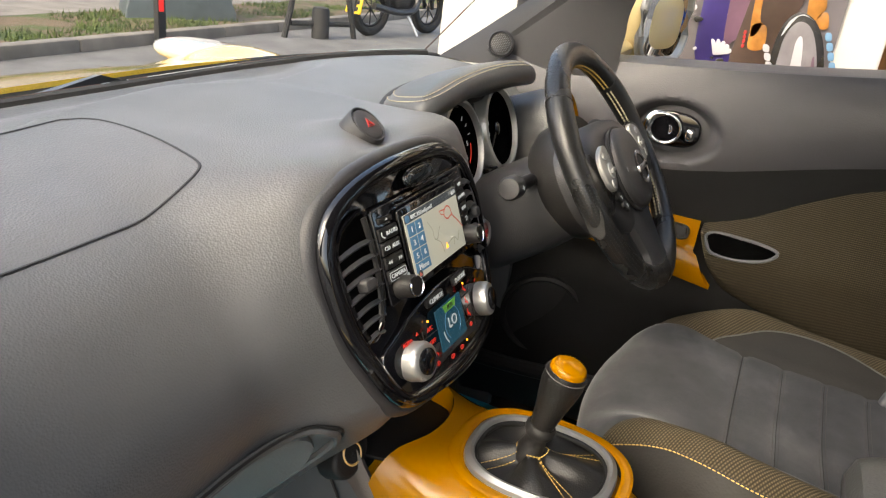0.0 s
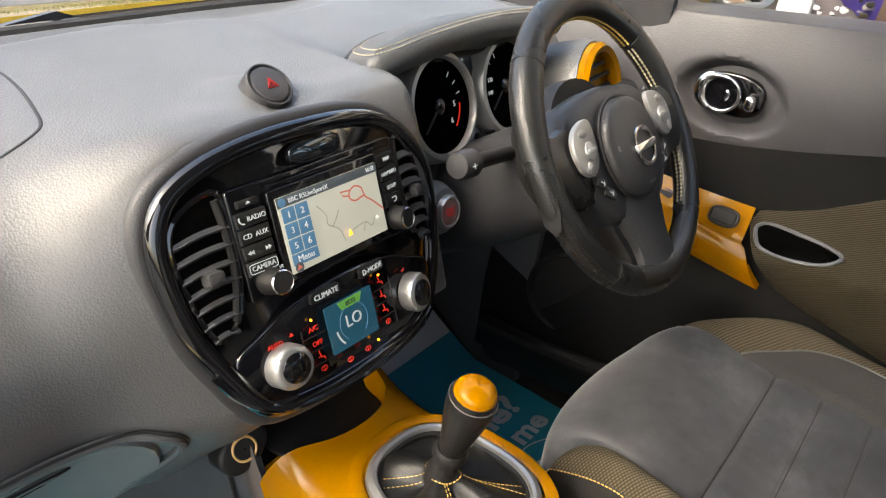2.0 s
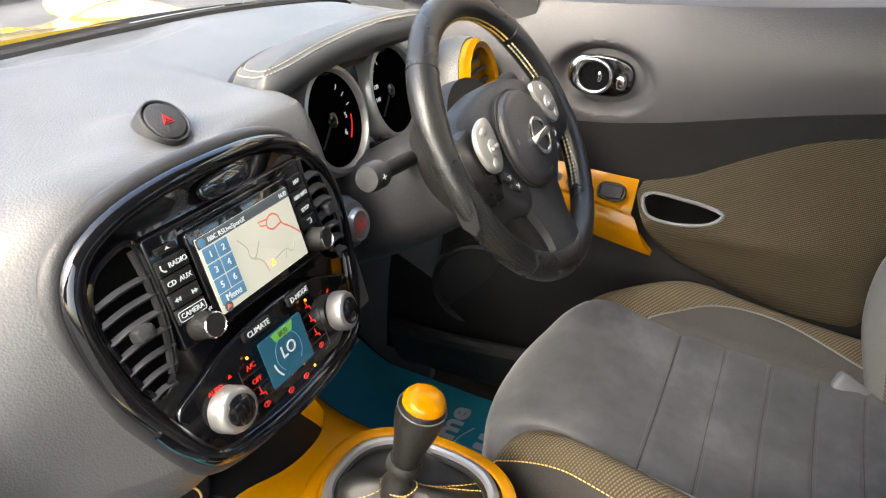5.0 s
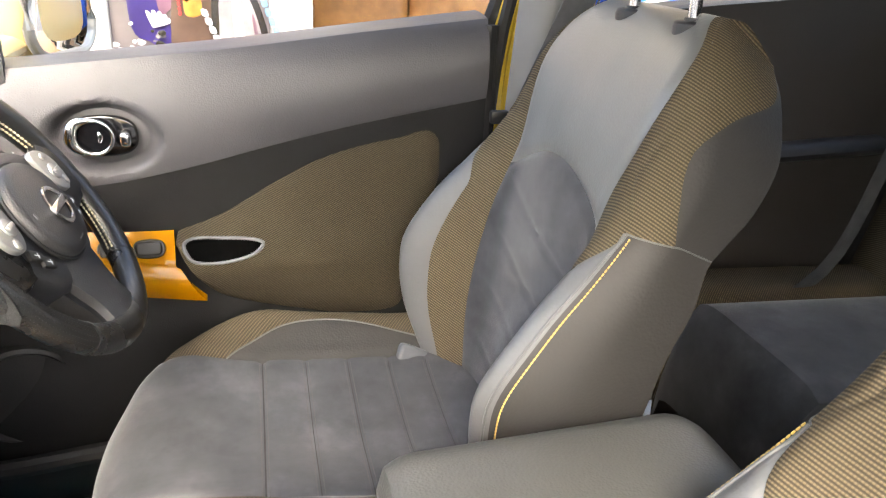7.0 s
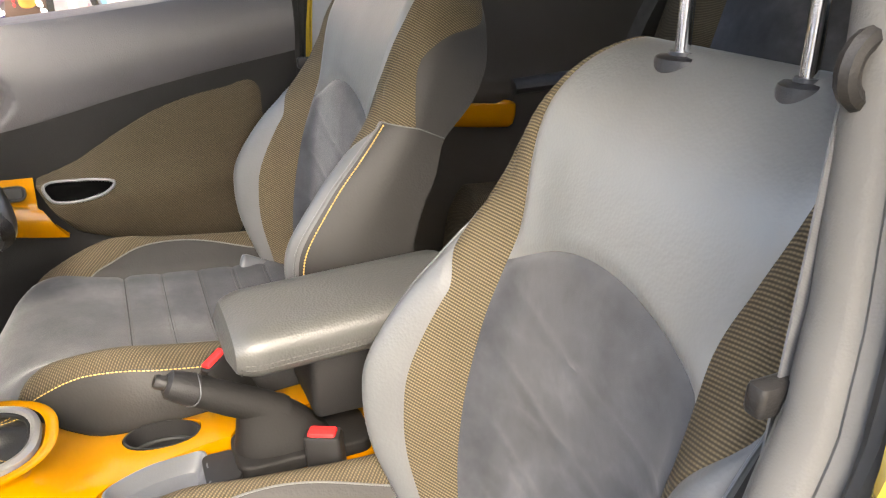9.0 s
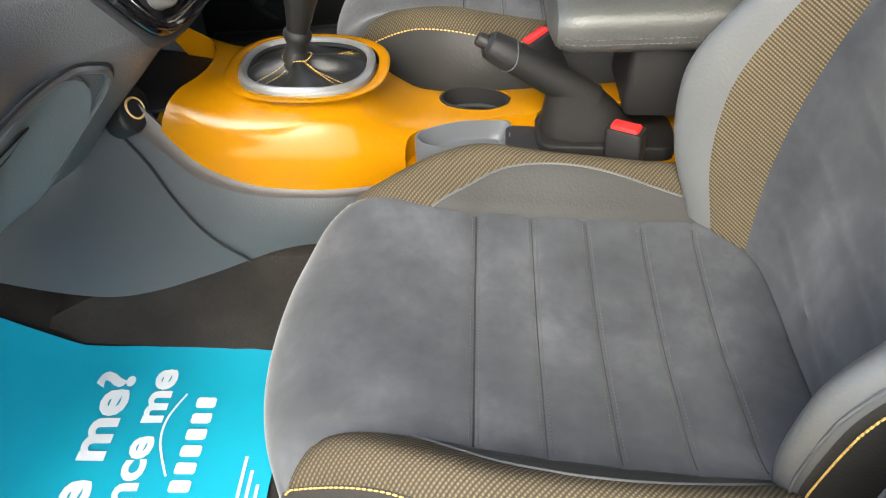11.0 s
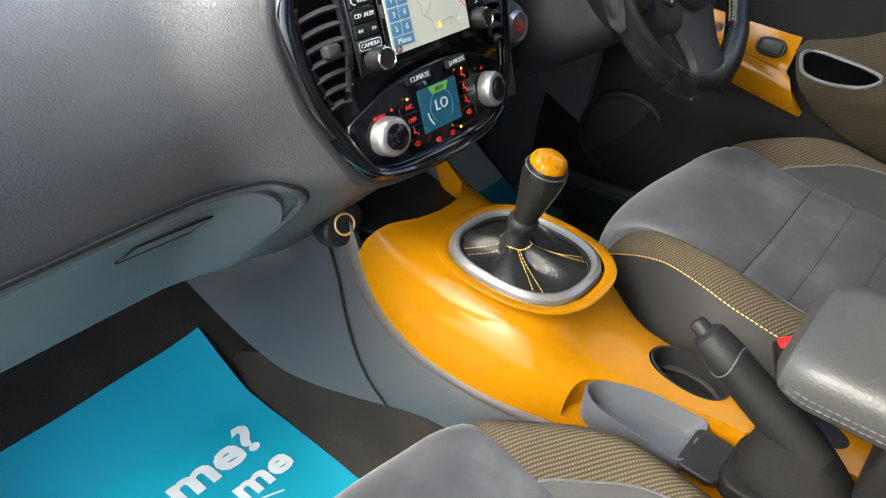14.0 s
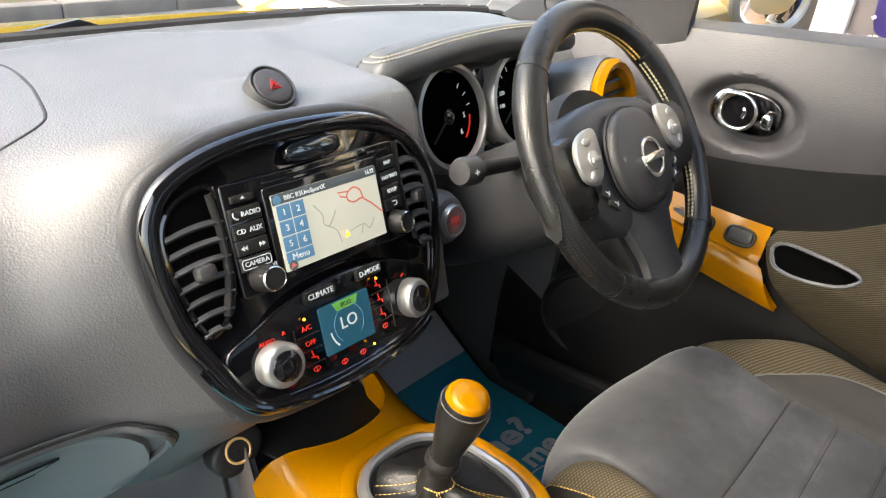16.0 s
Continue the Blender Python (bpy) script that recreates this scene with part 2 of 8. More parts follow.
def mesh_of(name, bm, material, angle=35):
    me = bpy.data.meshes.new(name)
    bm.to_mesh(me)
    bm.free()
    me.materials.append(material)
    for p in me.polygons:
        p.use_smooth = True
    me.set_sharp_from_angle(angle=radians(angle))
    return me


def part(name, bm, material, parent, label="", angle=35):
    ob = new(name, mesh_of(name, bm, material, angle))
    ob.parent = parent
    if label:
        tagged(ob, label)
    return ob


def solo(name, bm, material, label, category, group="", kind="", m=None, angle=35):
    ob = new(name, mesh_of(name, bm, material, angle))
    if m is not None:
        ob.matrix_world = m
    return tagged(ob, label, category, group, kind)


def moved(bm, m):
    bmesh.ops.transform(bm, matrix=m, verts=bm.verts)
    return bm


def join(*bms):
    out = bmesh.new()
    for b in bms:
        me = bpy.data.meshes.new("join")
        b.to_mesh(me)
        b.free()
        out.from_mesh(me)
        bpy.data.meshes.remove(me)
    return out


def sheet(f, nu, nv, thick=0.0, flip=False, wrap=False):
    """Grid over f(u, v), u and v in 0..1; thick gives it a back."""
    bm = bmesh.new()
    rows = [[bm.verts.new(f(i / (nu if wrap else nu - 1), j / (nv - 1))) for i in range(nu)] for j in range(nv)]
    for j in range(nv - 1):
        for i in range(nu if wrap else nu - 1):
            q = (rows[j][i], rows[j][(i + 1) % nu], rows[j + 1][(i + 1) % nu], rows[j + 1][i])
            bm.faces.new(q[::-1] if flip else q)
    if thick:
        bm.normal_update()
        geo = bmesh.ops.solidify(bm, geom=bm.faces[:], thickness=thick)
    return bm


def loft(rings, closed=True, caps=True):
    bm = bmesh.new()
    vs = [[bm.verts.new(p) for p in r] for r in rings]
    n = len(vs[0])
    for a, b in zip(vs, vs[1:]):
        for i in range(n if closed else n - 1):
            bm.faces.new((a[i], a[(i + 1) % n], b[(i + 1) % n], b[i]))
    if caps and closed:
        bm.faces.new(vs[0][::-1])
        bm.faces.new(vs[-1])
    bmesh.ops.recalc_face_normals(bm, faces=bm.faces[:])
    return bm


def inset(outline, d):
    n = len(outline)
    out = []
    for i in range(n):
        a, b, c = Vector(outline[i - 1]), Vector(outline[i]), Vector(outline[(i + 1) % n])
        t = (c - a).normalized()
        out.append(b + Vector((-t.y, t.x)) * d)
    return out


def plate(outline, depth, edge=0.001, dome=0.0):
    """A plate from a 2D outline (anticlockwise), from z = 0 up to depth, with a rounded upper edge."""
    rings = [[(p[0], p[1], 0) for p in outline]]
    for k in range(4):
        a = k / 3 * math.pi / 2
        rings.append([(p[0], p[1], depth - edge + edge * math.sin(a)) for p in inset(outline, edge * (1 - math.cos(a)))])
    if dome:
        last = rings[-1]
        c = Vector((sum(p[0] for p in last), sum(p[1] for p in last), 0)) / len(last)
        for k in (0.7, 0.4, 0.12):
            rings.append([(c.x + (p[0] - c.x) * k, c.y + (p[1] - c.y) * k, depth + dome * (1 - k * k)) for p in last])
    return loft(rings)


def rrect(w, h, r, n=4):
    out = []
    for cx, cy, a0 in ((w / 2 - r, h / 2 - r, 0), (-w / 2 + r, h / 2 - r, 90), (-w / 2 + r, -h / 2 + r, 180), (w / 2 - r, -h / 2 + r, 270)):
        out += [(cx + r * math.cos(radians(a0 + 90 * k / n)), cy + r * math.sin(radians(a0 + 90 * k / n))) for k in range(n + 1)]
    return out


def oval(a, b, n=32, p=2.0):
    out = []
    for i in range(n):
        c, s = math.cos(2 * math.pi * i / n), math.sin(2 * math.pi * i / n)
        out.append((a * math.copysign(abs(c) ** (2 / p), c), b * math.copysign(abs(s) ** (2 / p), s)))
    return out


def tube(points, radius, n=10, closed=False, caps=True, flat=1.0, up=(0, 0, 1)):
    pts = [Vector(p) for p in points]
    k = len(pts)
    rings = []
    for i, p in enumerate(pts):
        a = pts[i - 1] if (i or closed) else p
        b = pts[(i + 1) % k] if (i + 1 < k or closed) else p
        t = (b - a).normalized()
        s = t.cross(Vector(up))
        s = s.normalized() if s.length > 1e-4 else t.orthogonal().normalized()
        q = s.cross(t)
        r = radius(i / max(1, k - 1)) if callable(radius) else radius
        rings.append([p + s * r * math.cos(2 * math.pi * j / n) + q * r * flat * math.sin(2 * math.pi * j / n) for j in range(n)])
    if closed:
        rings.append(rings[0])
        bm = loft(rings, True, False)
        bmesh.ops.remove_doubles(bm, verts=bm.verts[:], dist=1e-6)
        return bm
    return loft(rings, True, caps)


def lathe(profile, n=32):
    """Turned shape: profile of (radius, z) pairs."""
    return loft([[(max(r, 1e-4) * math.cos(2 * math.pi * i / n), max(r, 1e-4) * math.sin(2 * math.pi * i / n), z) for i in range(n)] for r, z in profile])


def box(sx, sy, sz, r=0.003, at=(0, 0, 0)):
    """Box with rounded edges, centred at `at`."""
    r = min(r, sx * 0.45, sy * 0.45, sz * 0.45)
    o = rrect(sx, sy, r)
    rings = []
    for z, d in ((-sz / 2, r), (-sz / 2 + r * 0.3, r * 0.3), (-sz / 2 + r, 0), (sz / 2 - r, 0), (sz / 2 - r * 0.3, r * 0.3), (sz / 2, r)):
        k = inset(o, d * 0.9)
        rings.append([(at[0] + p[0], at[1] + p[1], at[2] + z) for p in k])
    return loft(rings)


def pillow(sx, sy, sz, p=4.0, n=28, m=14, at=(0, 0, 0)):
    """Soft superellipsoid block."""
    def f(u, v):
        a, b = 2 * math.pi * u, math.pi * (v - 0.5)
        e = lambda t, q: math.copysign(abs(t) ** (2 / q), t)
        cb = e(math.cos(b), p)
        return (at[0] + sx / 2 * cb * e(math.cos(a), p), at[1] + sy / 2 * cb * e(math.sin(a), p), at[2] + sz / 2 * e(math.sin(b), p))
    bm = sheet(f, n, m, wrap=True)
    bmesh.ops.remove_doubles(bm, verts=bm.verts[:], dist=1e-5)
    return bm


def text_mesh(words, size, bold=0.0, depth=0.0004, align="CENTER"):
    cu = bpy.data.curves.new("words", "FONT")
    cu.body, cu.size, cu.offset, cu.extrude = words, size, bold, depth
    cu.align_x, cu.align_y, cu.resolution_u = align, "CENTER", 3
    ob = new("words", cu)
    me = bpy.data.meshes.new_from_object(ob.evaluated_get(bpy.context.evaluated_depsgraph_get()))
    bm = bmesh.new()
    bm.from_mesh(me)
    bpy.data.objects.remove(ob)
    bpy.data.curves.remove(cu)
    bpy.data.meshes.remove(me)
    return bm


def stitches(line, step, length, radius, normal=(0, 0, 1), lift=0.0):
    """A row of short thread bars along a polyline, joined in one mesh."""
    pts = [Vector(p) for p in line]
    bms = bmesh.new()
    acc = 0.0
    nrm = Vector(normal)
    for a, b in zip(pts, pts[1:]):
        d = (b - a).length
        if d < 1e-6:
            continue
        t = (b - a) / d
        s = t.cross(nrm).normalized()
        w = s.cross(t)
        while acc < d:
            c = a + t * acc + nrm * lift
            vs = []
            for e, k in ((-0.5, 0.4), (-0.3, 1.0), (0.3, 1.0), (0.5, 0.4)):
                vs.append([bms.verts.new(c + t * length * e + s * radius * k * math.cos(q) + w * radius * k * math.sin(q)) for q in (0, 1.571, 3.1416, 4.712)])
            for r0, r1 in zip(vs, vs[1:]):
                for i in range(4):
                    bms.faces.new((r0[i], r0[(i + 1) % 4], r1[(i + 1) % 4], r1[i]))
            acc += step
        acc -= d
    return bms


def islands(bm):
    """The separate pieces of a mesh, each as one; a dot stays with the stroke under it."""
    bm.verts.ensure_lookup_table()
    seen, groups = set(), []
    for v in bm.verts:
        if v in seen:
            continue
        stack, g = [v], set()
        while stack:
            q = stack.pop()
            if q in g:
                continue
            g.add(q)
            stack += [e.other_vert(q) for e in q.link_edges]
        seen |= g
        groups.append(g)
    spans = []
    for g in groups:
        a, b = min(v.co.x for v in g), max(v.co.x for v in g)
        for sp in spans:
            if min(b, sp[1]) - max(a, sp[0]) > 0.6 * min(b - a, sp[1] - sp[0]):
                sp[0], sp[1] = min(a, sp[0]), max(b, sp[1])
                sp[2] |= g
                break
        else:
            spans.append([a, b, set(g)])
    out = []
    for _, _, g in spans:
        nb, m = bmesh.new(), {}
        for v in bm.verts:
            if v in g:
                m[v] = nb.verts.new(v.co)
        for f in bm.faces:
            if f.verts[0] in g:
                nb.faces.new([m[v] for v in f.verts])
        out.append(nb)
    bm.free()
    return out


# ---- car shell ----
FLOOR = -0.035
GROUND = -0.40


def floor_z(x, y):
    """Carpet height: flat wells, toe board to the front, tunnel in the middle, rise under the rear bench."""
    z = FLOOR
    z += 0.18 * smoothstep(-0.128, -0.098, x) * smoothstep(0.150, 0.120, x) * smoothstep(0.45, 0.05, y)
    z = max(z, FLOOR + 0.75 * max(0.0, y - 0.27) ** 1.15)
    z += 0.16 * smoothstep(-0.5, -0.56, y) * smoothstep(0.5, 0.44, abs(x)) * 0.3
    z += 0.0015 * noise.noise((x * 30, y * 30, 0.3))
    return z


fl = sheet(lambda u, v: (-0.70 + 1.40 * u, -1.75 + 2.45 * v, floor_z(-0.70 + 1.40 * u, -1.75 + 2.45 * v)), 90, 120)
solo("floor", fl, carpet, "dark brown-black carpet floor of the car, dusty", "floor", kind="structure")

def base_y(x):
    """Foot of the windscreen: bowed forward in the middle."""
    return 0.538 - 0.11 * (abs(x) / 0.72) ** 4


car = thing("car_body", "yellow car shell seen from inside, door open", "car")
# roof with headliner
roof_bm = sheet(lambda u, v: (-0.56 + 1.12 * u, -1.75 + 1.78 * v, 1.17 + 0.05 * math.sin(math.pi * u) + 0.04 * math.sin(math.pi * v)), 24, 24, 0.05)
part("roof", roof_bm, liner_mat, car, "grey headliner")
part("windscreen", sheet(lambda u, v: ((2 * u - 1) * (0.70 - 0.14 * v), base_y((2 * u - 1) * 0.7) + 0.006 - 0.50 * v + 0.03 * v * math.sin(math.pi * u), 0.675 + 0.52 * v), 24, 8, 0.004),
     base_mat("clear_glass", (1, 1, 1), 0.0), car, "clear windscreen").visible_shadow = False
gm = bpy.data.materials["clear_glass"].node_tree.nodes["Principled BSDF"]
gm.inputs["Transmission Weight"].default_value, gm.inputs["IOR"].default_value = 1.0, 1.08
# cowl, bonnet
cowl_mat = base_mat("cowl_plastic", (0.012, 0.012, 0.012), 0.8, spec=0.1)
vary(cowl_mat, (0.014, 0.014, 0.013), 12, 0.3)
part("cowl", sheet(lambda u, v: ((2 * u - 1) * 0.74, base_y((2 * u - 1) * 0.74) + 0.012 + 0.13 * v, 0.664 - 0.020 * v + 0.006 * math.sin(v * 9)), 40, 12, 0.02), cowl_mat, car)
part("windscreen_seal", tube([((2 * k / 40 - 1) * 0.70, base_y((2 * k / 40 - 1) * 0.70) + 0.004, 0.669) for k in range(41)], 0.008, 8), rubber, car)


def bonnet(u, v):
    x = (2 * u - 1) * 0.80
    y = base_y(x) + 0.115 + 0.72 * v
    z = 0.659 - 0.150 * v - 0.02 * v ** 3 - 0.05 * (abs(x) / 0.8) ** 3
    z += 0.055 * math.exp(-((abs(x) - 0.66) / 0.10) ** 2 - ((v - 0.45) / 0.2) ** 2)
    return (x, y, z)


part("bonnet", sheet(bonnet, 60, 30, 0.02), body_paint, car, "glossy yellow bonnet with raised lamp bulges")
for s in (-1, 1):
    part("headlamp", moved(pillow(0.15, 0.30, 0.05, 2.6), Matrix.Translation((s * 0.67, 0.96, 0.586))), base_mat("lamp_glass", (0.35, 0.36, 0.35), 0.08, coat=1.0), car, "clear headlamp lens on the bonnet")
part("wiper", loft([[(-0.10, 0.590, 0.656), (0.030, 0.590, 0.676), (0.055, 0.582, 0.668), (0.05, 0.60, 0.655)], [(-0.10, 0.605, 0.655), (0.030, 0.600, 0.675), (0.055, 0.590, 0.667), (0.05, 0.61, 0.655)]]), grey_mat, car, "grey wiper arm")


def pillar(points, r, mat, name, label=""):
    return part(name, tube(smooth_line(points, 14), r, 14, flat=0.6, up=(1, 0, 0)), mat, car, label)


# front pillars with tweeter
PILF = [(0.72, 0.425, 0.665), (0.70, 0.30, 0.757), (0.655, 0.12, 0.90), (0.575, -0.12, 1.17)]
PILR = [(0.668, 0.055, 0.685), (0.665, 0.052, 0.76), (0.655, 0.03, 0.86), (0.60, -0.14, 1.16)]
for s in (1, -1):
    fe, re_ = smooth_line(PILF, 24), smooth_line(PILR, 24)
    def pil(u, v, s=s, fe=fe, re_=re_):
        i = min(22, int(v * 23))
        t = v * 23 - i
        p = fe[i].lerp(fe[i + 1], t).lerp(re_[i].lerp(re_[i + 1], t), u)
        return (s * (p.x - 0.022 * math.sin(math.pi * u) ** 0.8), p.y, p.z)
    part("front_pillar", sheet(pil, 16, 24, 0.03, flip=s < 0), trim_mat, car, "dark grey pillar trim")
tw = thing("tweeter", "small round black mesh loudspeaker in the pillar trim", "loudspeaker")
TWM = Matrix.Translation((0.648, 0.270, 0.720)) @ Matrix.Rotation(radians(-72), 4, "Z") @ Matrix.Rotation(radians(72), 4, "X") @ Matrix.Scale(0.8, 4)
part("rim", moved(lathe([(0.030, -0.02), (0.030, 0.002), (0.027, 0.005), (0.024, 0.002), (0.023, -0.004)], 28), TWM), trim_mat, tw)
part("grille", moved(lathe([(0.0235, -0.008), (0.0235, 0.0), (0.014, 0.003), (0.002, 0.004)], 24), TWM), matt_black, tw)
dots = bmesh.new()
for i in range(-5, 6):
    for j in range(-5, 6):
        px, py = (i + 0.5 * (j % 2)) * 0.0042, j * 0.0038
        if math.hypot(px, py) < 0.021:
            bmesh.ops.create_circle(dots, cap_ends=True, segments=6, radius=0.0012, matrix=Matrix.Translation((px, py, 0.0046 - 3 * (px * px + py * py))))
part("holes", moved(dots, TWM), grey_mat, tw)

# centre pillars with belts
APERTURE = [(-0.650, -0.470, 0.02), (-0.645, -0.480, 0.25), (-0.632, -0.504, 0.455), (-0.628, -0.525, 0.526), (-0.608, -0.563, 0.605), (-0.598, -0.597, 0.68), (-0.578, -0.618, 0.765), (-0.562, -0.625, 0.89), (-0.535, -0.66, 1.04), (-0.50, -0.70, 1.17)]
ape = smooth_line(APERTURE, 14)


def along(u):
    f = u * (len(ape) - 1)
    i = min(int(f), len(ape) - 2)
    return Vector(ape[i]).lerp(Vector(ape[i + 1]), f - i)


def pillar_front(u, v):
    """Trim that faces the open doorway, from its inboard lip to the seal."""
    p = along(v)
    q = 0.012 * math.sin(math.pi * u) ** 0.6 - 0.004 * math.exp(-((u - 0.72) / 0.05) ** 2)
    return (p.x - 0.044 * u, p.y + q - 0.008 * u, p.z)


for s in (1, -1):
    def cp(u, v, s=s):
        z = 0.02 + 1.16 * v
        y = -0.648 - 0.05 * v - 0.15 * u * (1 - 0.25 * v)
        x = 0.668 - 0.045 * math.sin(math.pi * min(1, u * 1.2)) ** 0.7 - 0.13 * max(0, v - 0.55) ** 1.3
        return (s * x, y, z)
    part("centre_pillar", sheet(cp, 12, 26, 0.04), pillar_mat, car, "pale grey centre pillar trim")
    if s > 0:
        part("door_seal", tube(smooth_line([(0.685, -0.62, 0.0), (0.69, -0.645, 0.4), (0.69, -0.665, 0.75), (0.64, -0.71, 1.0), (0.58, -0.74, 1.17)], 18), 0.011, 8), rubber, car)
        part("body_edge", tube(smooth_line([(0.715, -0.63, -0.1), (0.72, -0.655, 0.4), (0.715, -0.675, 0.78), (0.66, -0.73, 1.02), (0.6, -0.76, 1.19)], 18), 0.020, 10), body_paint, car, "yellow painted door aperture edge")
    else:
        part("pillar_front_trim", sheet(pillar_front, 20, 60, 0.004), pillar_front_mat, car, "grey grained pillar trim facing the doorway")
        part("pillar_return", sheet(lambda u, v: along(v).lerp(Vector((-0.655, -0.70, along(v).z)), u), 6, 30, 0.003), pillar_front_mat, car)
        part("door_seal", tube([along(k / 40) + Vector((-0.052, -0.002, 0)) for k in range(41)], 0.0075, 8), rubber, car)
        part("body_edge", tube([along(k / 40) + Vector((-0.080, 0.002, 0)) for k in range(41)], 0.020, 10), body_paint, car, "yellow painted door aperture edge")
    # rear quarter and roof rails
    part("roof_rail", tube(smooth_line([(s * 0.56, 0.05, 1.17), (s * 0.575, -0.6, 1.2), (s * 0.56, -1.2, 1.19), (s * 0.52, -1.75, 1.1)], 18), 0.035, 10), pillar_mat, car)
# passenger sill and kick panel
def sill(u, v):
    y = -0.75 + 1.35 * v
    prof = [(-0.600, FLOOR - 0.005), (-0.603, 0.02), (-0.611, 0.05), (-0.626, 0.066), (-0.645, 0.070), (-0.667, 0.064), (-0.685, 0.045)]
    f = u * (len(prof) - 1)
    i = min(int(f), len(prof) - 2)
    t = f - i
    x, z = prof[i][0] * (1 - t) + prof[i + 1][0] * t, prof[i][1] * (1 - t) + prof[i + 1][1] * t
    k = smoothstep(0.0, 0.42, y)
    return (x + 0.086 * k * (1 - 0.75 * u), y, z + 0.13 * smoothstep(0.2, 0.5, y) * smoothstep(0.1, 0.6, u))


part("sill_trim", sheet(sill, 19, 60, 0.008), dash_low, car, "dark grey ribbed sill trim")
for k in range(3):
    part("sill_rib", moved(plate(rrect(0.010, 0.22, 0.0049), 0.004, 0.002), Matrix.Translation((-0.622 - 0.016 * k, 0.02 - 0.02 * k, 0.0680))), dash_low, car)
part("door_seal", tube(smooth_line([(-0.693, -0.62, 0.03), (-0.692, -0.2, 0.045), (-0.69, 0.12, 0.06), (-0.665, 0.33, 0.22), (-0.66, 0.42, 0.5)], 24), 0.012, 8), rubber, car)
part("sill", box(0.09, 1.5, 0.12, 0.02, (-0.742, -0.05, -0.01)), body_paint, car, "yellow painted sill")
for s in (1, -1):
    part("kick_panel", sheet(lambda u, v, s=s: (s * ((0.60 if s < 0 else 0.655) + 0.03 * u), (0.34 if s < 0 else 0.18) + (0.26 if s < 0 else 0.42) * u, FLOOR + 0.52 * v), 8, 10, 0.02), dash_low, car)
# bulkhead, rear end, outer skins that close the shell
part("bulkhead", box(1.4, 0.03, 0.60, 0.01, (0, 0.71, 0.27)), dark_mat, car)
part("rear_panel", box(1.36, 0.05, 0.95, 0.02, (0, -1.95, 0.35)), dark_mat, car)
for s in (1, -1):
    part("rear_quarter", sheet(lambda u, v, s=s: (s * (0.69 - 0.10 * v * v), -1.62 - 0.33 * u, 0.0 + 1.15 * v), 6, 8, 0.03), dark_mat, car)
part("outer_sill", box(0.08, 1.6, 0.3, 0.02, (0.735, -0.2, -0.05)), body_paint, car)
part("underside", box(1.36, 2.5, 0.05, 0.02, (0, -0.6, -0.13)), matt_black, car)
part("roof_skin", sheet(lambda u, v: (-0.60 + 1.20 * u, -1.80 + 1.84 * v, 1.235 + 0.05 * math.sin(math.pi * u) + 0.04 * math.sin(math.pi * v) - 0.05 * abs(2 * u - 1) ** 6), 24, 24, 0.012), body_paint, car, "yellow painted roof")
part("tailgate", sheet(lambda u, v: (-0.72 + 1.44 * u, -2.02 + 0.06 * v * v - 0.03 * math.sin(math.pi * u), -0.12 + 0.90 * v), 12, 10, 0.02), body_paint, car, "yellow painted tailgate")
for s in (1, -1):
    part("rear_wing", sheet(lambda u, v, s=s: (s * (0.80 + 0.03 * math.sin(math.pi * v) - 0.05 * u * u), -1.68 - 0.32 * u, -0.05 + 0.85 * v), 8, 8, 0.02), body_paint, car)
    part("front_wing", sheet(lambda u, v, s=s: (s * (0.80 - 0.06 * u * u), 0.47 + 0.90 * u, -0.02 + (0.60 - 0.10 * u) * v), 10, 8, 0.02), body_paint, car)
    for y in (0.95, -1.55):
        wheel = part("wheel", moved(tube([(0, 0.235 * math.cos(k * math.pi / 20), 0.235 * math.sin(k * math.pi / 20)) for k in range(40)], 0.085, 12, closed=True, up=(1, 0, 0)), Matrix.Translation((s * 0.70, y, GROUND + 0.32))), rubber, car, "black tyre")
        part("rim", moved(lathe([(0.17, -0.06), (0.17, 0.06), (0.15, 0.07), (0.06, 0.05), (0.03, 0.06), (0.0005, 0.06)], 32), Matrix.Translation((s * 0.70, y, GROUND + 0.32)) @ Matrix.Rotation(radians(90 * s), 4, "Y")), satin, wheel)

# ---- dashboard ----
PASS = [(0.537, 0.669), (0.49, 0.675), (0.43, 0.672), (0.34, 0.668), (0.26, 0.657), (0.20, 0.632), (0.15, 0.592), (0.118, 0.553), (0.105, 0.515), (0.105, 0.486)]
CENT = [(0.537, 0.669), (0.49, 0.680), (0.43, 0.680), (0.33, 0.683), (0.215, 0.686), (0.155, 0.689), (0.126, 0.672), (0.098, 0.605), (0.072, 0.53), (0.05, 0.468)]
DRIV = [(0.537, 0.669), (0.49, 0.673), (0.43, 0.672), (0.34, 0.668), (0.28, 0.658), (0.235, 0.635), (0.20, 0.60), (0.17, 0.555), (0.15, 0.505), (0.15, 0.45)]


def profile(table, v):
    n = len(table) - 1
    f = v * n
    i = min(int(f), n - 1)
    t = f - i
    g = lambda q: Vector(table[min(max(q, 0), n)])
    p0, p1, p2, p3 = g(i - 1), g(i), g(i + 1), g(i + 2)
    return 0.5 * (2 * p1 + (p2 - p0) * t + (2 * p0 - 5 * p1 + 4 * p2 - p3) * t * t + (3 * p1 - p0 - 3 * p2 + p3) * t**3)


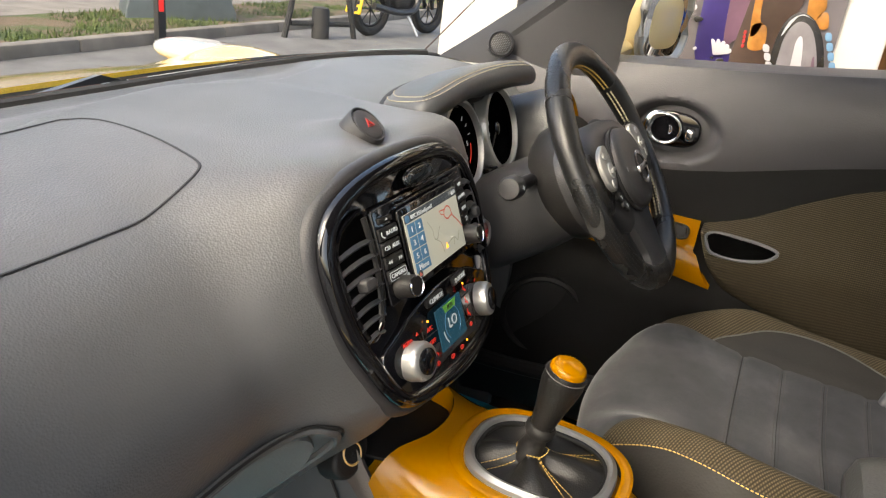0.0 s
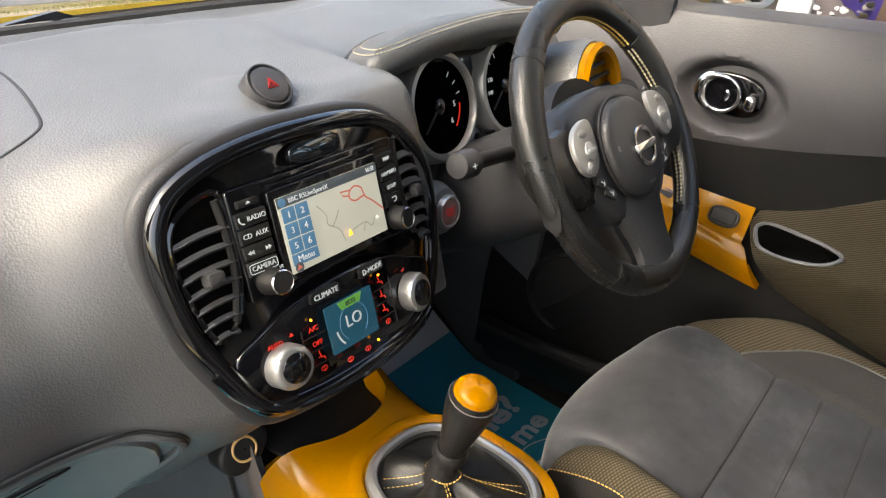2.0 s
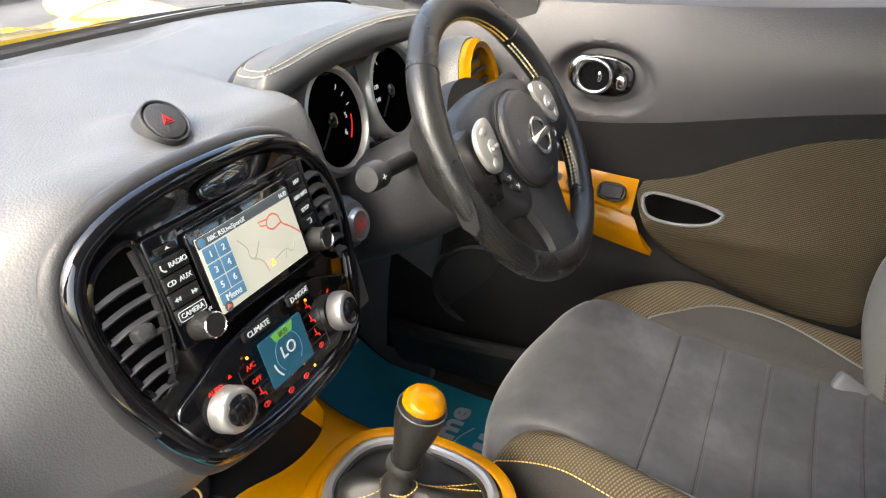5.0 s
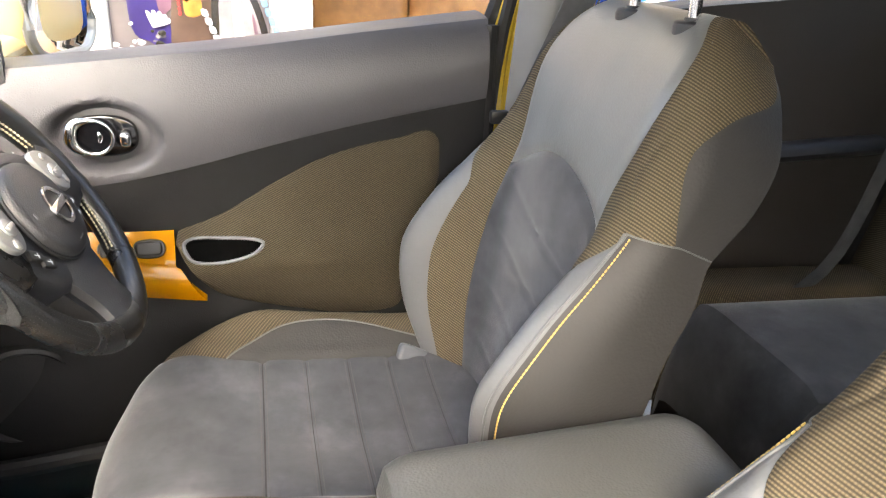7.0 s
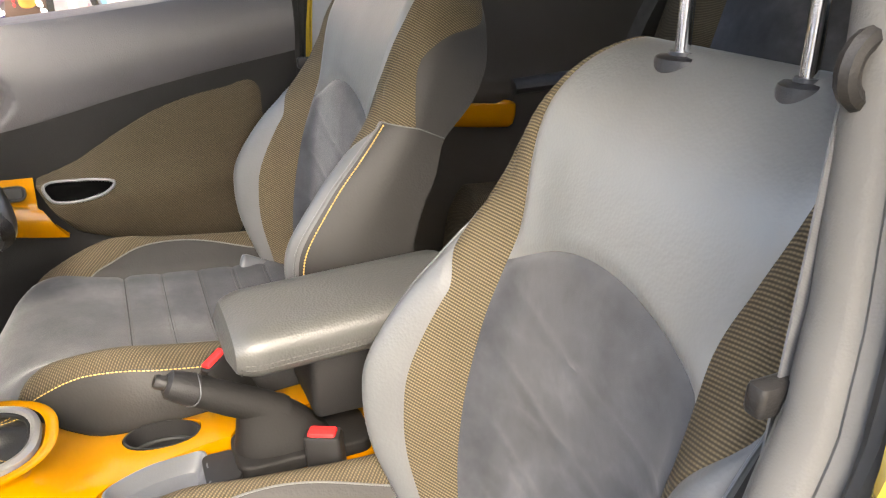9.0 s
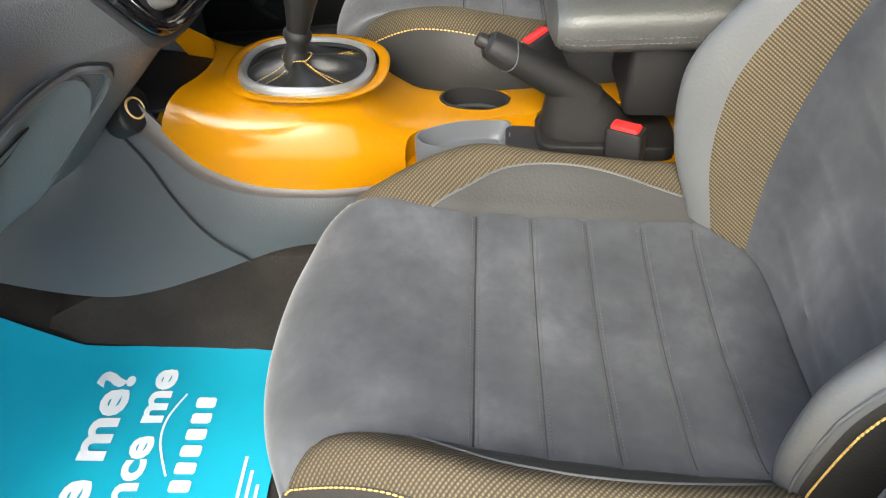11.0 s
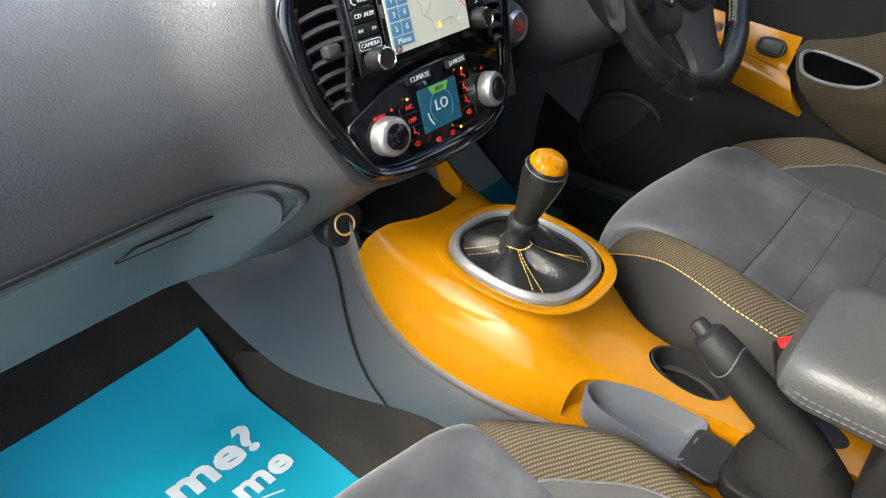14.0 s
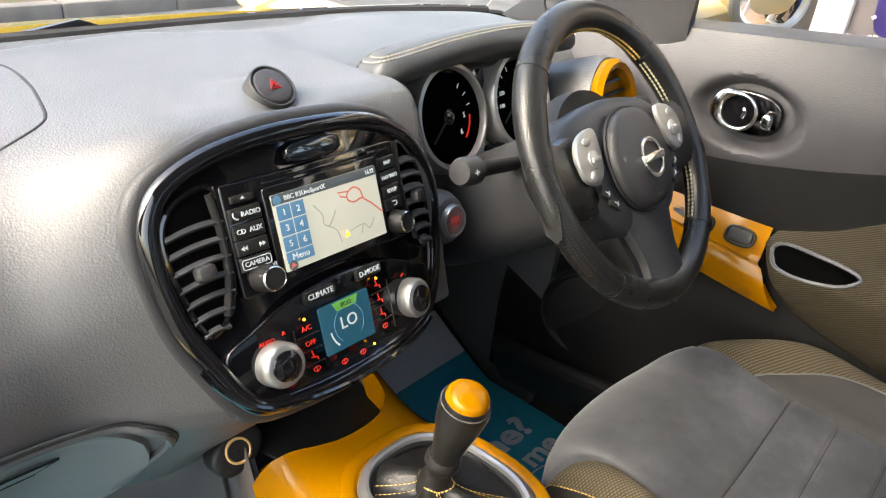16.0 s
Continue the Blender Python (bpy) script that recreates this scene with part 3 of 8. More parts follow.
def dash_point(x, v):
    wc = smoothstep(-0.265, -0.115, x) * (1 - smoothstep(0.15, 0.235, x))
    wd = smoothstep(0.15, 0.235, x)
    p = profile(PASS, v) * (1 - wc - wd) + profile(CENT, v) * wc + profile(DRIV, v) * wd
    y, z = p.x, p.y
    y -= 0.10 * (abs(x) / 0.68) ** 4 * smoothstep(0.75, 0.0, v)
    # shallow dish at the front right and left of the hazard pod
    lip = curve_at([(-0.6, 0.40), (-0.217, 0.446), (-0.069, 0.470), (0.036, 0.482), (0.08, 0.470), (0.12, 0.452), (0.19, 0.446), (0.317, 0.464), (0.45, 0.48)], x)
    z -= 0.010 * smoothstep(lip, lip + 0.010, y) * smoothstep(0.534, 0.51, y) * smoothstep(0.40, 0.30, x)
    # pod for the hazard switch
    z += 0.010 * math.exp(-((x - 0.008) / 0.036) ** 2 - ((y - 0.208) / 0.030) ** 2)
    z -= 0.011 * math.exp(-((x - 0.008) / 0.030) ** 2 - ((y - 0.156) / 0.018) ** 2)
    # airbag lid outline
    return Vector((x, y, z))


def dash(u, v):
    return dash_point(-0.665 + 1.33 * u, v)


db = thing("dashboard", "charcoal grained plastic dashboard with yellow accents", "dashboard")
part("upper_pad", sheet(dash, 160, 110, flip=True), dash_mat, db, "charcoal soft-grained upper pad")
# airbag lid line
LID = smooth_line([(-0.62, 0.225, 0), (-0.45, 0.229, 0), (-0.31, 0.232, 0), (-0.24, 0.2345, 0), (-0.200, 0.236, 0), (-0.180, 0.240, 0), (-0.1695, 0.250, 0), (-0.160, 0.278, 0), (-0.147, 0.326, 0), (-0.138, 0.378, 0), (-0.139, 0.412, 0), (-0.155, 0.431, 0), (-0.190, 0.438, 0), (-0.40, 0.445, 0), (-0.60, 0.43, 0)], 120)


def dash_top(x, y):
    a, b = 0.0, 0.8
    for _ in range(18):
        c = (a + b) / 2
        a, b = (c, b) if dash_point(x, c).y > y else (a, c)
    return dash_point(x, (a + b) / 2)


lid_pts = [dash_top(p.x, p.y) + Vector((0, 0, 0.0003)) for p in LID]
part("airbag_lid_joint", tube(lid_pts, 0.0016, 6, flat=0.5), matt_black, db)
# defroster slots by the windscreen
for x0, x1 in ((-0.60, -0.22),):
    part("defroster_vent", sheet(lambda u, v: dash_top(x0 + (x1 - x0) * u, 0.468 + 0.018 * v - 0.05 * (abs(x0 + (x1 - x0) * u) / 0.6) ** 3) + Vector((0, 0, 0.002)), 40, 3, 0.003), matt_black, db)
    for k in range(26):
        x = x0 + (x1 - x0) * (k + 0.5) / 26
        q = dash_top(x, 0.477 - 0.05 * (abs(x) / 0.6) ** 3)
        part("vent_bar", box(0.004, 0.024, 0.003, 0.0008, (q.x, q.y, q.z + 0.004)), dash_mat, db)

# lower passenger side: roll, glovebox
def lower(u, v):
    x = -0.66 + 0.60 * u
    tab = [(0.105, 0.486), (0.110, 0.470), (0.131, 0.450), (0.161, 0.413), (0.191, 0.368), (0.219, 0.323), (0.245, 0.280), (0.27, 0.268), (0.31, 0.270)]
    chin = [(0.050, 0.468), (0.0495, 0.452), (0.056, 0.436), (0.072, 0.415), (0.096, 0.390), (0.124, 0.360), (0.150, 0.330), (0.175, 0.300), (0.20, 0.28)]
    k = smoothstep(-0.265, -0.115, x)
    p = profile(tab, v) * (1 - k) + profile(chin, v) * k
    return (x, p.x, p.y)


def lid_top(u):
    """Upper edge of the lid, falling at its rounded corner."""
    return 0.1 + 0.16 * max(0.0, (u - 0.90) / 0.10) ** 2.2


part("lower_pad", sheet(lower, 60, 30, flip=True), dash_mat, db, "charcoal lower dashboard panel")
gb = part("glovebox_lid", sheet(lambda u, v: Vector(lower((-0.63 + 0.435 * u + 0.018 * math.sin(math.pi * v) * u + 0.66) / 0.60, lid_top(u) + (0.82 - lid_top(u)) * v)) + Vector((0, -0.0065, -0.0025)), 40, 20, 0.006, flip=True), lit_glove_mat, db, "charcoal grained glovebox lid, shut, lightened as if lit")
jl = [Vector(lower((x + 0.66) / 0.60, v)) + Vector((0, -0.003, 0)) for x, v in [(-0.60, 0.09), (-0.45, 0.085), (-0.30, 0.085), (-0.225, 0.09), (-0.196, 0.12), (-0.180, 0.20), (-0.174, 0.32), (-0.176, 0.5), (-0.186, 0.68), (-0.194, 0.80)]]
part("lid_edge", tube(smooth_line(jl, 60), 0.0045, 8), dash_mat, db)
part("lid_joint", tube([p + Vector((0.004, -0.004, 0.004)) for p in smooth_line(jl, 60)], 0.0016, 6), matt_black, db)
LQ = [Vector(lower((x + 0.66) / 0.60, v)) for x, v in [(-0.246, 0.325), (-0.332, 0.305), (-0.346, 0.362), (-0.262, 0.392)]]
part("latch", loft([[p + Vector((0, -0.0085, -0.003)) for p in LQ], [p + Vector((0, 0.004, 0)) for p in LQ]]), lit_glove_mat, gb, "", 15)
part("latch_joint", tube([LQ[k % 4].lerp(LQ[(k + 1) % 4], f) + Vector((0, -0.0078, -0.003)) for k in range(4) for f in (0.0, 0.5)], 0.0011, 5, closed=True), matt_black, gb)
# black sliver draws the thin shadow along the latch's lower edge
part("latch_shadow", loft([[LQ[3] + Vector((0.002, -0.009, -0.001)), LQ[2] + Vector((-0.002, -0.009, -0.001)), LQ[2] + Vector((-0.002, -0.009, -0.004)), LQ[3] + Vector((0.002, -0.009, -0.004))],
                         [LQ[3] + Vector((0, 0, -0.002)), LQ[2] + Vector((0, 0, -0.002)), LQ[2] + Vector((0, 0, -0.006)), LQ[3] + Vector((0, 0, -0.006))]]), matt_black, gb)

# lower driver side: column shroud surround and knee panel
def knee(u, v):
    x = 0.13 + 0.53 * u
    tab = [(0.15, 0.45), (0.152, 0.43), (0.17, 0.405), (0.21, 0.39), (0.27, 0.38), (0.36, 0.37)]
    p = profile(tab, v)
    return (x, p.x, p.y + 0.015 * math.sin(u * 3.1))


part("knee_panel", sheet(knee, 30, 16, flip=True), dash_low, db, "dark knee panel under the steering column")
for x in (0.128, -0.062):
    part("under_closing", box(0.006, 0.34, 0.20, 0.002, (x, 0.40, 0.47)), matt_black, db)
part("under_closing", box(0.25, 0.02, 0.42, 0.004, (0.01, 0.30, 0.42)), matt_black, db)

# hazard switch
HM = Matrix.Translation((0.008, 0.1745, 0.6985)) @ Matrix.Rotation(radians(38), 4, "X")
hz = part("hazard_surround", moved(lathe([(0.0240, -0.030), (0.0238, -0.002), (0.0228, 0.0008), (0.0214, 0.0008), (0.0198, -0.002)], 40), HM), trim_mat, db)
part("hazard_button", moved(plate(oval(0.0195, 0.0195, 32), 0.012, 0.002, 0.001), HM @ Matrix.Translation((0, 0, -0.011))), trim_mat, hz, "round black hazard button")
tri_line = [(0.0066 * math.cos(radians(a)), 0.0066 * math.sin(radians(a)) - 0.001, 0.0022) for a in (90, 210, 330)]
part("warning_triangle", moved(join(tube(tri_line, 0.0008, 6, closed=True), tube([(p[0] * 0.5, p[1] * 0.5, p[2]) for p in tri_line], 0.0007, 6, closed=True)), HM), hazard_red_lit, hz, "red warning triangle")

# ---- centre fascia ----
FU, FV, FW = Vector((1, 0, 0)), Vector((0, 0.347, 0.938)), Vector((0, -0.938, 0.347))
FM = Matrix.Translation((-0.005, 0.07, 0.574)) @ Matrix((FU, FV, FW)).transposed().to_4x4()
HALF = [(0, 0.118), (0.058, 0.113), (0.106, 0.099), (0.144, 0.073), (0.166, 0.038), (0.168, 0.0), (0.155, -0.045), (0.138, -0.082), (0.112, -0.108), (0.07, -0.121), (0, -0.125)]
NEAR = [(0.060, 0.1175), (0.111, 0.109), (0.146, 0.092), (0.162, 0.067), (0.166, 0.035), (0.162, -0.005), (0.154, -0.036), (0.141, -0.066), (0.125, -0.099), (0.107, -0.1165), (0.07, -0.123)]
OUT = [p.to_2d() for p in smooth_line([(*p, 0) for p in HALF[::-1]] + [(-p[0], p[1], 0) for p in NEAR], 96, True)]


def bow(bm, k=0.75, k2=0.25):
    """Bend a flat fascia piece: its sides fall back."""
    for v in bm.verts:
        v.co.z -= k * v.co.x**2 + k2 * v.co.y**2
    return bm


def on_fascia(bm, u=0.0, v=0.0, w=0.0, turn=0.0):
    m = Matrix.Translation((u, v, w)) @ Matrix.Rotation(turn, 4, "Z")
    return moved(bow(moved(bm, m), 0.80, 0.0), FM)


fa = part("centre_fascia", on_fascia(plate(inset(OUT, 0.006), 0.012, 0.002), w=-0.012), gloss, db, "gloss black centre fascia")
part("fascia_surround", on_fascia(tube([(p[0], p[1], 0.0) for p in inset(OUT, 0.004)], 0.0085, 12, closed=True, flat=0.9)), gloss, fa, "thick gloss black rim")
part("fascia_collar", on_fascia(tube([(p[0], p[1], -0.012) for p in inset(OUT, -0.005)], 0.0085, 12, closed=True)), trim_mat, fa, "matt charcoal collar")
part("lower_trim", on_fascia(tube(smooth_line([(-0.148, -0.062, 0.004), (-0.136, -0.086, 0.005), (-0.112, -0.110, 0.006), (-0.08, -0.1205, 0.006), (0, -0.127, 0.006), (0.08, -0.1205, 0.006), (0.112, -0.110, 0.006)], 40), 0.0035, 8, flat=0.8)), gloss, fa)

# passenger air bag lamp
part("lamp_window", on_fascia(plate(oval(0.031, 0.0085, 32, 3), 0.005, 0.002, 0.001), -0.001, 0.0945, -0.001), glass_dark, fa)
part("lamp_rim", on_fascia(tube([(p[0], p[1], 0) for p in oval(0.0315, 0.009, 36, 3)], 0.0016, 8, closed=True), -0.001, 0.0945, 0.001), gloss, fa)

# radio
rd = part("radio", on_fascia(plate(rrect(0.202, 0.098, 0.004), 0.006, 0.0015), 0.0, 0.033, -0.001), gloss, db, "double-height radio with map screen")
part("bezel", on_fascia(plate(rrect(0.136, 0.084, 0.004), 0.0025, 0.001), 0.002, 0.030, 0.005), gloss, rd)
part("disc_slot", on_fascia(box(0.11, 0.003, 0.002, 0.0005), -0.008, 0.076, 0.0055), gloss, rd)
part("card_slot", on_fascia(box(0.03, 0.003, 0.002, 0.0005), 0.075, 0.076, 0.0055), gloss, rd)
scr = part("screen", on_fascia(plate(rrect(0.124, 0.068, 0.001), 0.001, 0.0004), 0.002, 0.030, 0.0078), screen_map, rd, "lit map screen in pale beige")
part("status_bar", on_fascia(plate(rrect(0.124, 0.009, 0.0005), 0.0004, 0.0001), 0.002, 0.0595, 0.0089), screen_bar, scr)
part("status_word", on_fascia(text_mesh("BBC R5LiveSportX", 0.0058), -0.0255, 0.0593, 0.0094), white_lit, scr)
part("clock_word", on_fascia(text_mesh("16:32", 0.0056), 0.055, 0.0593, 0.0094), white_lit, scr)
part("station_disc", on_fascia(plate(oval(0.004, 0.004, 20), 0.0004, 0.0001), -0.055, 0.0593, 0.0094), screen_key, scr)
for k in range(6):
    part("preset_key", on_fascia(plate(rrect(0.0135, 0.0128, 0.0005), 0.0004, 0.0001), -0.0505 + 0.0146 * (k % 2), 0.0475 - 0.0139 * (k // 2), 0.0089), screen_key, scr)
    part("preset_number", on_fascia(text_mesh(str(k + 1), 0.008), -0.0505 + 0.0146 * (k % 2), 0.0475 - 0.0139 * (k // 2), 0.0097), white_lit, scr)
part("menu_key", on_fascia(plate(rrect(0.0285, 0.010, 0.0005), 0.0004, 0.0001), -0.0432, 0.0075, 0.0089), screen_key, scr)
part("menu_word", on_fascia(text_mesh("Menu", 0.008), -0.0432, 0.0075, 0.0097), white_lit, scr)
part("compass", on_fascia(plate(oval(0.0045, 0.0045, 20), 0.0004, 0.0001), -0.0525, -0.0002 + 0.0005, 0.0092), screen_bar, scr)
part("compass_needle", on_fascia(plate([(-0.003, -0.002), (0.003, -0.0005), (-0.001, 0.003)], 0.0003, 0.0001), -0.0525, 0.0003, 0.0098), screen_road, scr)
road = tube(smooth_line([(0.0635, 0.018, 0), (0.05, 0.030, 0), (0.041, 0.037, 0), (0.038, 0.046, 0), (0.030, 0.050, 0), (0.022, 0.047, 0), (0.0205, 0.041, 0), (0.027, 0.037, 0), (0.036, 0.038, 0), (0.041, 0.0385, 0)], 40), 0.0009, 5, flat=0.3)
part("main_road", on_fascia(join(road, tube([(0.0205, 0.043, 0), (0.013, 0.045, 0), (0.010, 0.0495, 0), (0.024, 0.048, 0)], 0.0008, 5, flat=0.3)), 0, 0, 0.0092), screen_road, scr)
lanes = [[(-0.02, 0.046, 0), (-0.012, 0.035, 0), (-0.012, 0.026, 0), (0.0, 0.018, 0), (0.004, 0.005, 0)], [(-0.012, 0.026, 0), (-0.006, 0.024, 0), (0.004, 0.035, 0)], [(0.016, 0.012, 0), (0.034, 0.014, 0), (0.042, 0.008, 0), (0.05, 0.016, 0)], [(0.03, 0.006, 0), (0.034, 0.014, 0)]]
part("side_roads", on_fascia(join(*[tube(smooth_line(p, 16), 0.0006, 5, flat=0.3) for p in lanes]), 0, 0, 0.0092), screen_lane, scr)
part("position_arrow", on_fascia(plate([(-0.003, -0.002), (0.003, -0.002), (0, 0.004)], 0.0005, 0.0001), 0.012, 0.010, 0.0092), amber_lit, scr)
LEFT_KEYS = [("", 0.0685, 0.020, 0.006), ("RADIO", 0.0555, 0.029, 0.0125), ("CD  AUX", 0.0415, 0.029, 0.0125), ("", 0.0275, 0.029, 0.0125), ("CAMERA", 0.0135, 0.029, 0.0125)]
for word, v, w, h in LEFT_KEYS:
    part("key", on_fascia(plate(rrect(w, h, 0.001), 0.003, 0.0012), -0.084, v, 0.0042), dark_mat, rd)
    if word:
        part("legend", on_fascia(text_mesh(word, 0.0058), -0.0795 if word == "RADIO" else -0.084, v, 0.0075), white_lit, rd)
for word, v in (("MAP", 0.062), ("NAV INFO", 0.048), ("SETUP", 0.034), ("", 0.021)):
    part("key", on_fascia(plate(rrect(0.027, 0.012, 0.001), 0.003, 0.0012), 0.0855, v, 0.0042), dark_mat, rd)
    if word:
        part("legend", on_fascia(text_mesh(word, 0.0054), 0.0855, v, 0.0075), white_lit, rd)
part("back_arrow", on_fascia(tube(smooth_line([(-0.003, 0.002, 0), (0.003, 0.002, 0), (0.003, -0.002, 0), (-0.001, -0.002, 0)], 10), 0.0005, 5), 0.0855, 0.021, 0.0076), white_lit, rd)
part("legend", on_fascia(text_mesh("VOL", 0.005), -0.0655, 0.0065, 0.0062), white_lit, rd)
part("eject_mark", on_fascia(plate([(-0.0022, 0), (0.0022, 0), (0, 0.0024)], 0.0004, 0.0001), -0.084, 0.068, 0.0075), white_lit, rd)
part("phone_mark", on_fascia(tube(smooth_line([(-0.0016, 0.003, 0), (-0.0022, 0, 0), (0.0, -0.0026, 0), (0.002, -0.003, 0)], 8), 0.0007, 5), -0.0935, 0.0555, 0.0075), white_lit, rd)
for s in (-1, 1):
    part("skip_mark", on_fascia(join(*[plate([(0, -0.002), (0.003, 0), (0, 0.002)] if s > 0 else [(0, 0.002), (-0.003, 0), (0, -0.002)], 0.0004, 0.0001) if k == 0 else moved(plate([(0, -0.002), (0.003, 0), (0, 0.002)] if s > 0 else [(0, 0.002), (-0.003, 0), (0, -0.002)], 0.0004, 0.0001), Matrix.Translation((s * 0.003, 0, 0))) for k in range(2)]), -0.084 + s * 0.0055, 0.0275, 0.0075), white_lit, rd)
part("camera_frame", on_fascia(tube([(p[0], p[1], 0) for p in rrect(0.0265, 0.0082, 0.002)], 0.0004, 4, closed=True), -0.084, 0.0135, 0.0074), white_lit, rd)
for u, v in ((-0.081, -0.0015), (0.084, 0.002)):
    k = part("rotary_knob", on_fascia(lathe([(0.0125, 0), (0.0125, 0.002), (0.0115, 0.004), (0.0112, 0.016), (0.0102, 0.018), (0.009, 0.0182)], 32), u, v, 0.004), dark_mat, rd, "small black rotary knob")
    part("knob_ring", on_fascia(lathe([(0.0104, 0.0165), (0.0108, 0.0185), (0.0098, 0.0195), (0.0092, 0.0180)], 32), u, v, 0.004), chrome, k)
    part("knob_cap", on_fascia(lathe([(0.0094, 0.016), (0.0092, 0.0186), (0.004, 0.0192), (0.0005, 0.0193)], 28), u, v, 0.004), dark_mat, k)

# side vents
for s in (-1, 1):
    VO = [(p[0] * s, p[1]) for p in [q.to_2d() for q in smooth_line([(0.106, 0.083, 0), (0.134, 0.078, 0), (0.150, 0.060, 0), (0.1525, 0.034, 0), (0.148, 0.002, 0), (0.141, -0.026, 0), (0.131, -0.036, 0), (0.113, -0.020, 0), (0.104, 0.012, 0), (0.102, 0.048, 0)] if s < 0 else [(0.112, 0.079, 0), (0.134, 0.058, 0), (0.1445, 0.03, 0), (0.146, 0.0, 0), (0.141, -0.025, 0), (0.130, -0.036, 0), (0.116, -0.02, 0), (0.108, 0.01, 0), (0.106, 0.045, 0)], 44, True)]]
    if s > 0:
        VO = VO[::-1]
    VO = VO if sum((VO[i - 1][0] * VO[i][1] - VO[i][0] * VO[i - 1][1]) for i in range(len(VO))) > 0 else VO[::-1]
    vt = part("side_vent", on_fascia(tube([(p[0], p[1], 0) for p in VO], 0.0032, 8, closed=True), w=0.001), gloss, db, "air vent with grey slats and gloss rim")
    # flat sheet whose black replaces the shaded depth of the vent
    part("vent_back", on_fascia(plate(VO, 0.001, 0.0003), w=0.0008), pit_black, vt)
    part("inner_bar", on_fascia(tube(smooth_line([(s * 0.1085, 0.078, 0), (s * 0.106, 0.045, 0), (s * 0.108, 0.01, 0), (s * 0.117, -0.024, 0)], 20), 0.0034, 8), w=0.0015), dark_mat, vt)
    for k in range(7):
        v = 0.058 - 0.0145 * k
        xs = [p[0] * s for p in VO if abs(p[1] - v) < 0.007]
        a, b = min(xs) + 0.001, max(xs) - 0.001
        def slat(uu, vv, a=a, b=b, v=v, s=s):
            x = a + (b - a) * uu
            return (s * x, v + 0.0020 * math.sin(math.pi * uu) - 0.0075 * (vv - 0.5) - 0.004 * (x - a) / 0.04, -0.003 + 0.008 * vv)
        part("slat", on_fascia(sheet(slat, 10, 4, 0.003)), trim_mat, vt)
    part("direction_tab", on_fascia(box(0.016, 0.013, 0.014, 0.004), s * 0.128, 0.018, 0.006), trim_mat, vt)

# climate panel
cl = part("climate_panel", on_fascia(plate([p.to_2d() for p in smooth_line([(-0.128, -0.06, 0), (-0.10, -0.045, 0), (-0.06, -0.030, 0), (0, -0.024, 0), (0.06, -0.030, 0), (0.10, -0.045, 0), (0.128, -0.06, 0), (0.121, -0.092, 0), (0.09, -0.113, 0), (0, -0.118, 0), (-0.09, -0.113, 0), (-0.121, -0.092, 0)], 72, True)][::-1], 0.004, 0.0025), w=-0.001), gloss, db, "gloss black climate control panel")
dp = part("display", on_fascia(plate(rrect(0.062, 0.047, 0.002), 0.0015, 0.0005), -0.005, -0.071, 0.003), screen_dark, cl, "blue-lit temperature display")
part("temperature", on_fascia(text_mesh("LO", 0.0165), -0.004, -0.070, 0.005), white_lit, dp)
part("eco_flag", on_fascia(plate([(-0.016, 0.0), (-0.012, -0.0085), (0.012, -0.0085), (0.016, 0.0)], 0.0004, 0.0001), -0.004, -0.0482, 0.0046), eco_green, dp)
part("eco_word", on_fascia(text_mesh("ECO", 0.0062), -0.004, -0.0525, 0.0053), matt_black, dp)
part("dial_arc", on_fascia(tube([(0.018 * math.cos(radians(a)), 0.018 * math.sin(radians(a)), 0) for a in range(-50, 231, 10)], 0.0004, 4), -0.004, -0.072, 0.0047), screen_key, dp)
part("fan_arc", on_fascia(tube([(0.023 * math.cos(radians(a)), 0.023 * math.sin(radians(a)), 0) for a in range(185, 226, 8)], 0.0010, 5, flat=0.3), -0.004, -0.072, 0.0047), white_lit, dp)
for word, u, v, w in (("CLIMATE", -0.030, -0.034, 0.036), ("D-MODE", 0.032, -0.033, 0.034)):
    part("mode_key", on_fascia(plate(rrect(w, 0.0105, 0.003), 0.004, 0.0015), u, v, 0.002), dark_mat, cl)
    part("legend", on_fascia(text_mesh(word, 0.0072), u, v, 0.0066), white_lit, cl)
for word, u, v in (("A/C", -0.051, -0.060), ("OFF", -0.050, -0.0745)):
    part("legend", on_fascia(text_mesh(word, 0.0066), u, v, 0.0042), red_lit, cl)
part("legend", on_fascia(text_mesh("AUTO", 0.0055), -0.091, -0.0585, 0.0042), red_lit, cl)
seat_icon = lambda: join(tube([(-0.002, 0.004, 0), (-0.0005, -0.001, 0), (0.0025, -0.001, 0), (0.003, -0.004, 0)], 0.0007, 5), tube([(-0.004, 0.0, 0), (-0.0015, 0.0, 0)], 0.0006, 5), moved(lathe([(0.0009, 0), (0.0009, 0.0005)], 8), Matrix.Translation((-0.002, 0.0055, -0.0002))))
for u, v in ((-0.0485, -0.088), (0.041, -0.050), (0.041, -0.065), (0.041, -0.080)):
    part("vent_icon", on_fascia(seat_icon(), u, v, 0.0038), red_lit, cl)
for u, v in ((-0.049, -0.1), (0.041, -0.093), (-0.018, -0.106), (0.006, -0.106)):
    part("screen_icon", on_fascia(join(tube([(p[0], p[1], 0) for p in oval(0.0035, 0.0022, 12)], 0.0005, 5, closed=True), tube([(0, -0.003, 0), (0, 0.002, 0)], 0.0005, 5)), u, v, 0.0038), red_lit, cl)
for u, v in ((-0.051, -0.0515), (0.041, -0.0435), (0.022, -0.1045)):
    part("amber_lamp", on_fascia(lathe([(0.0013, 0), (0.0013, 0.001), (0.0003, 0.0013)], 10), u, v, 0.003), amber_lit, cl)
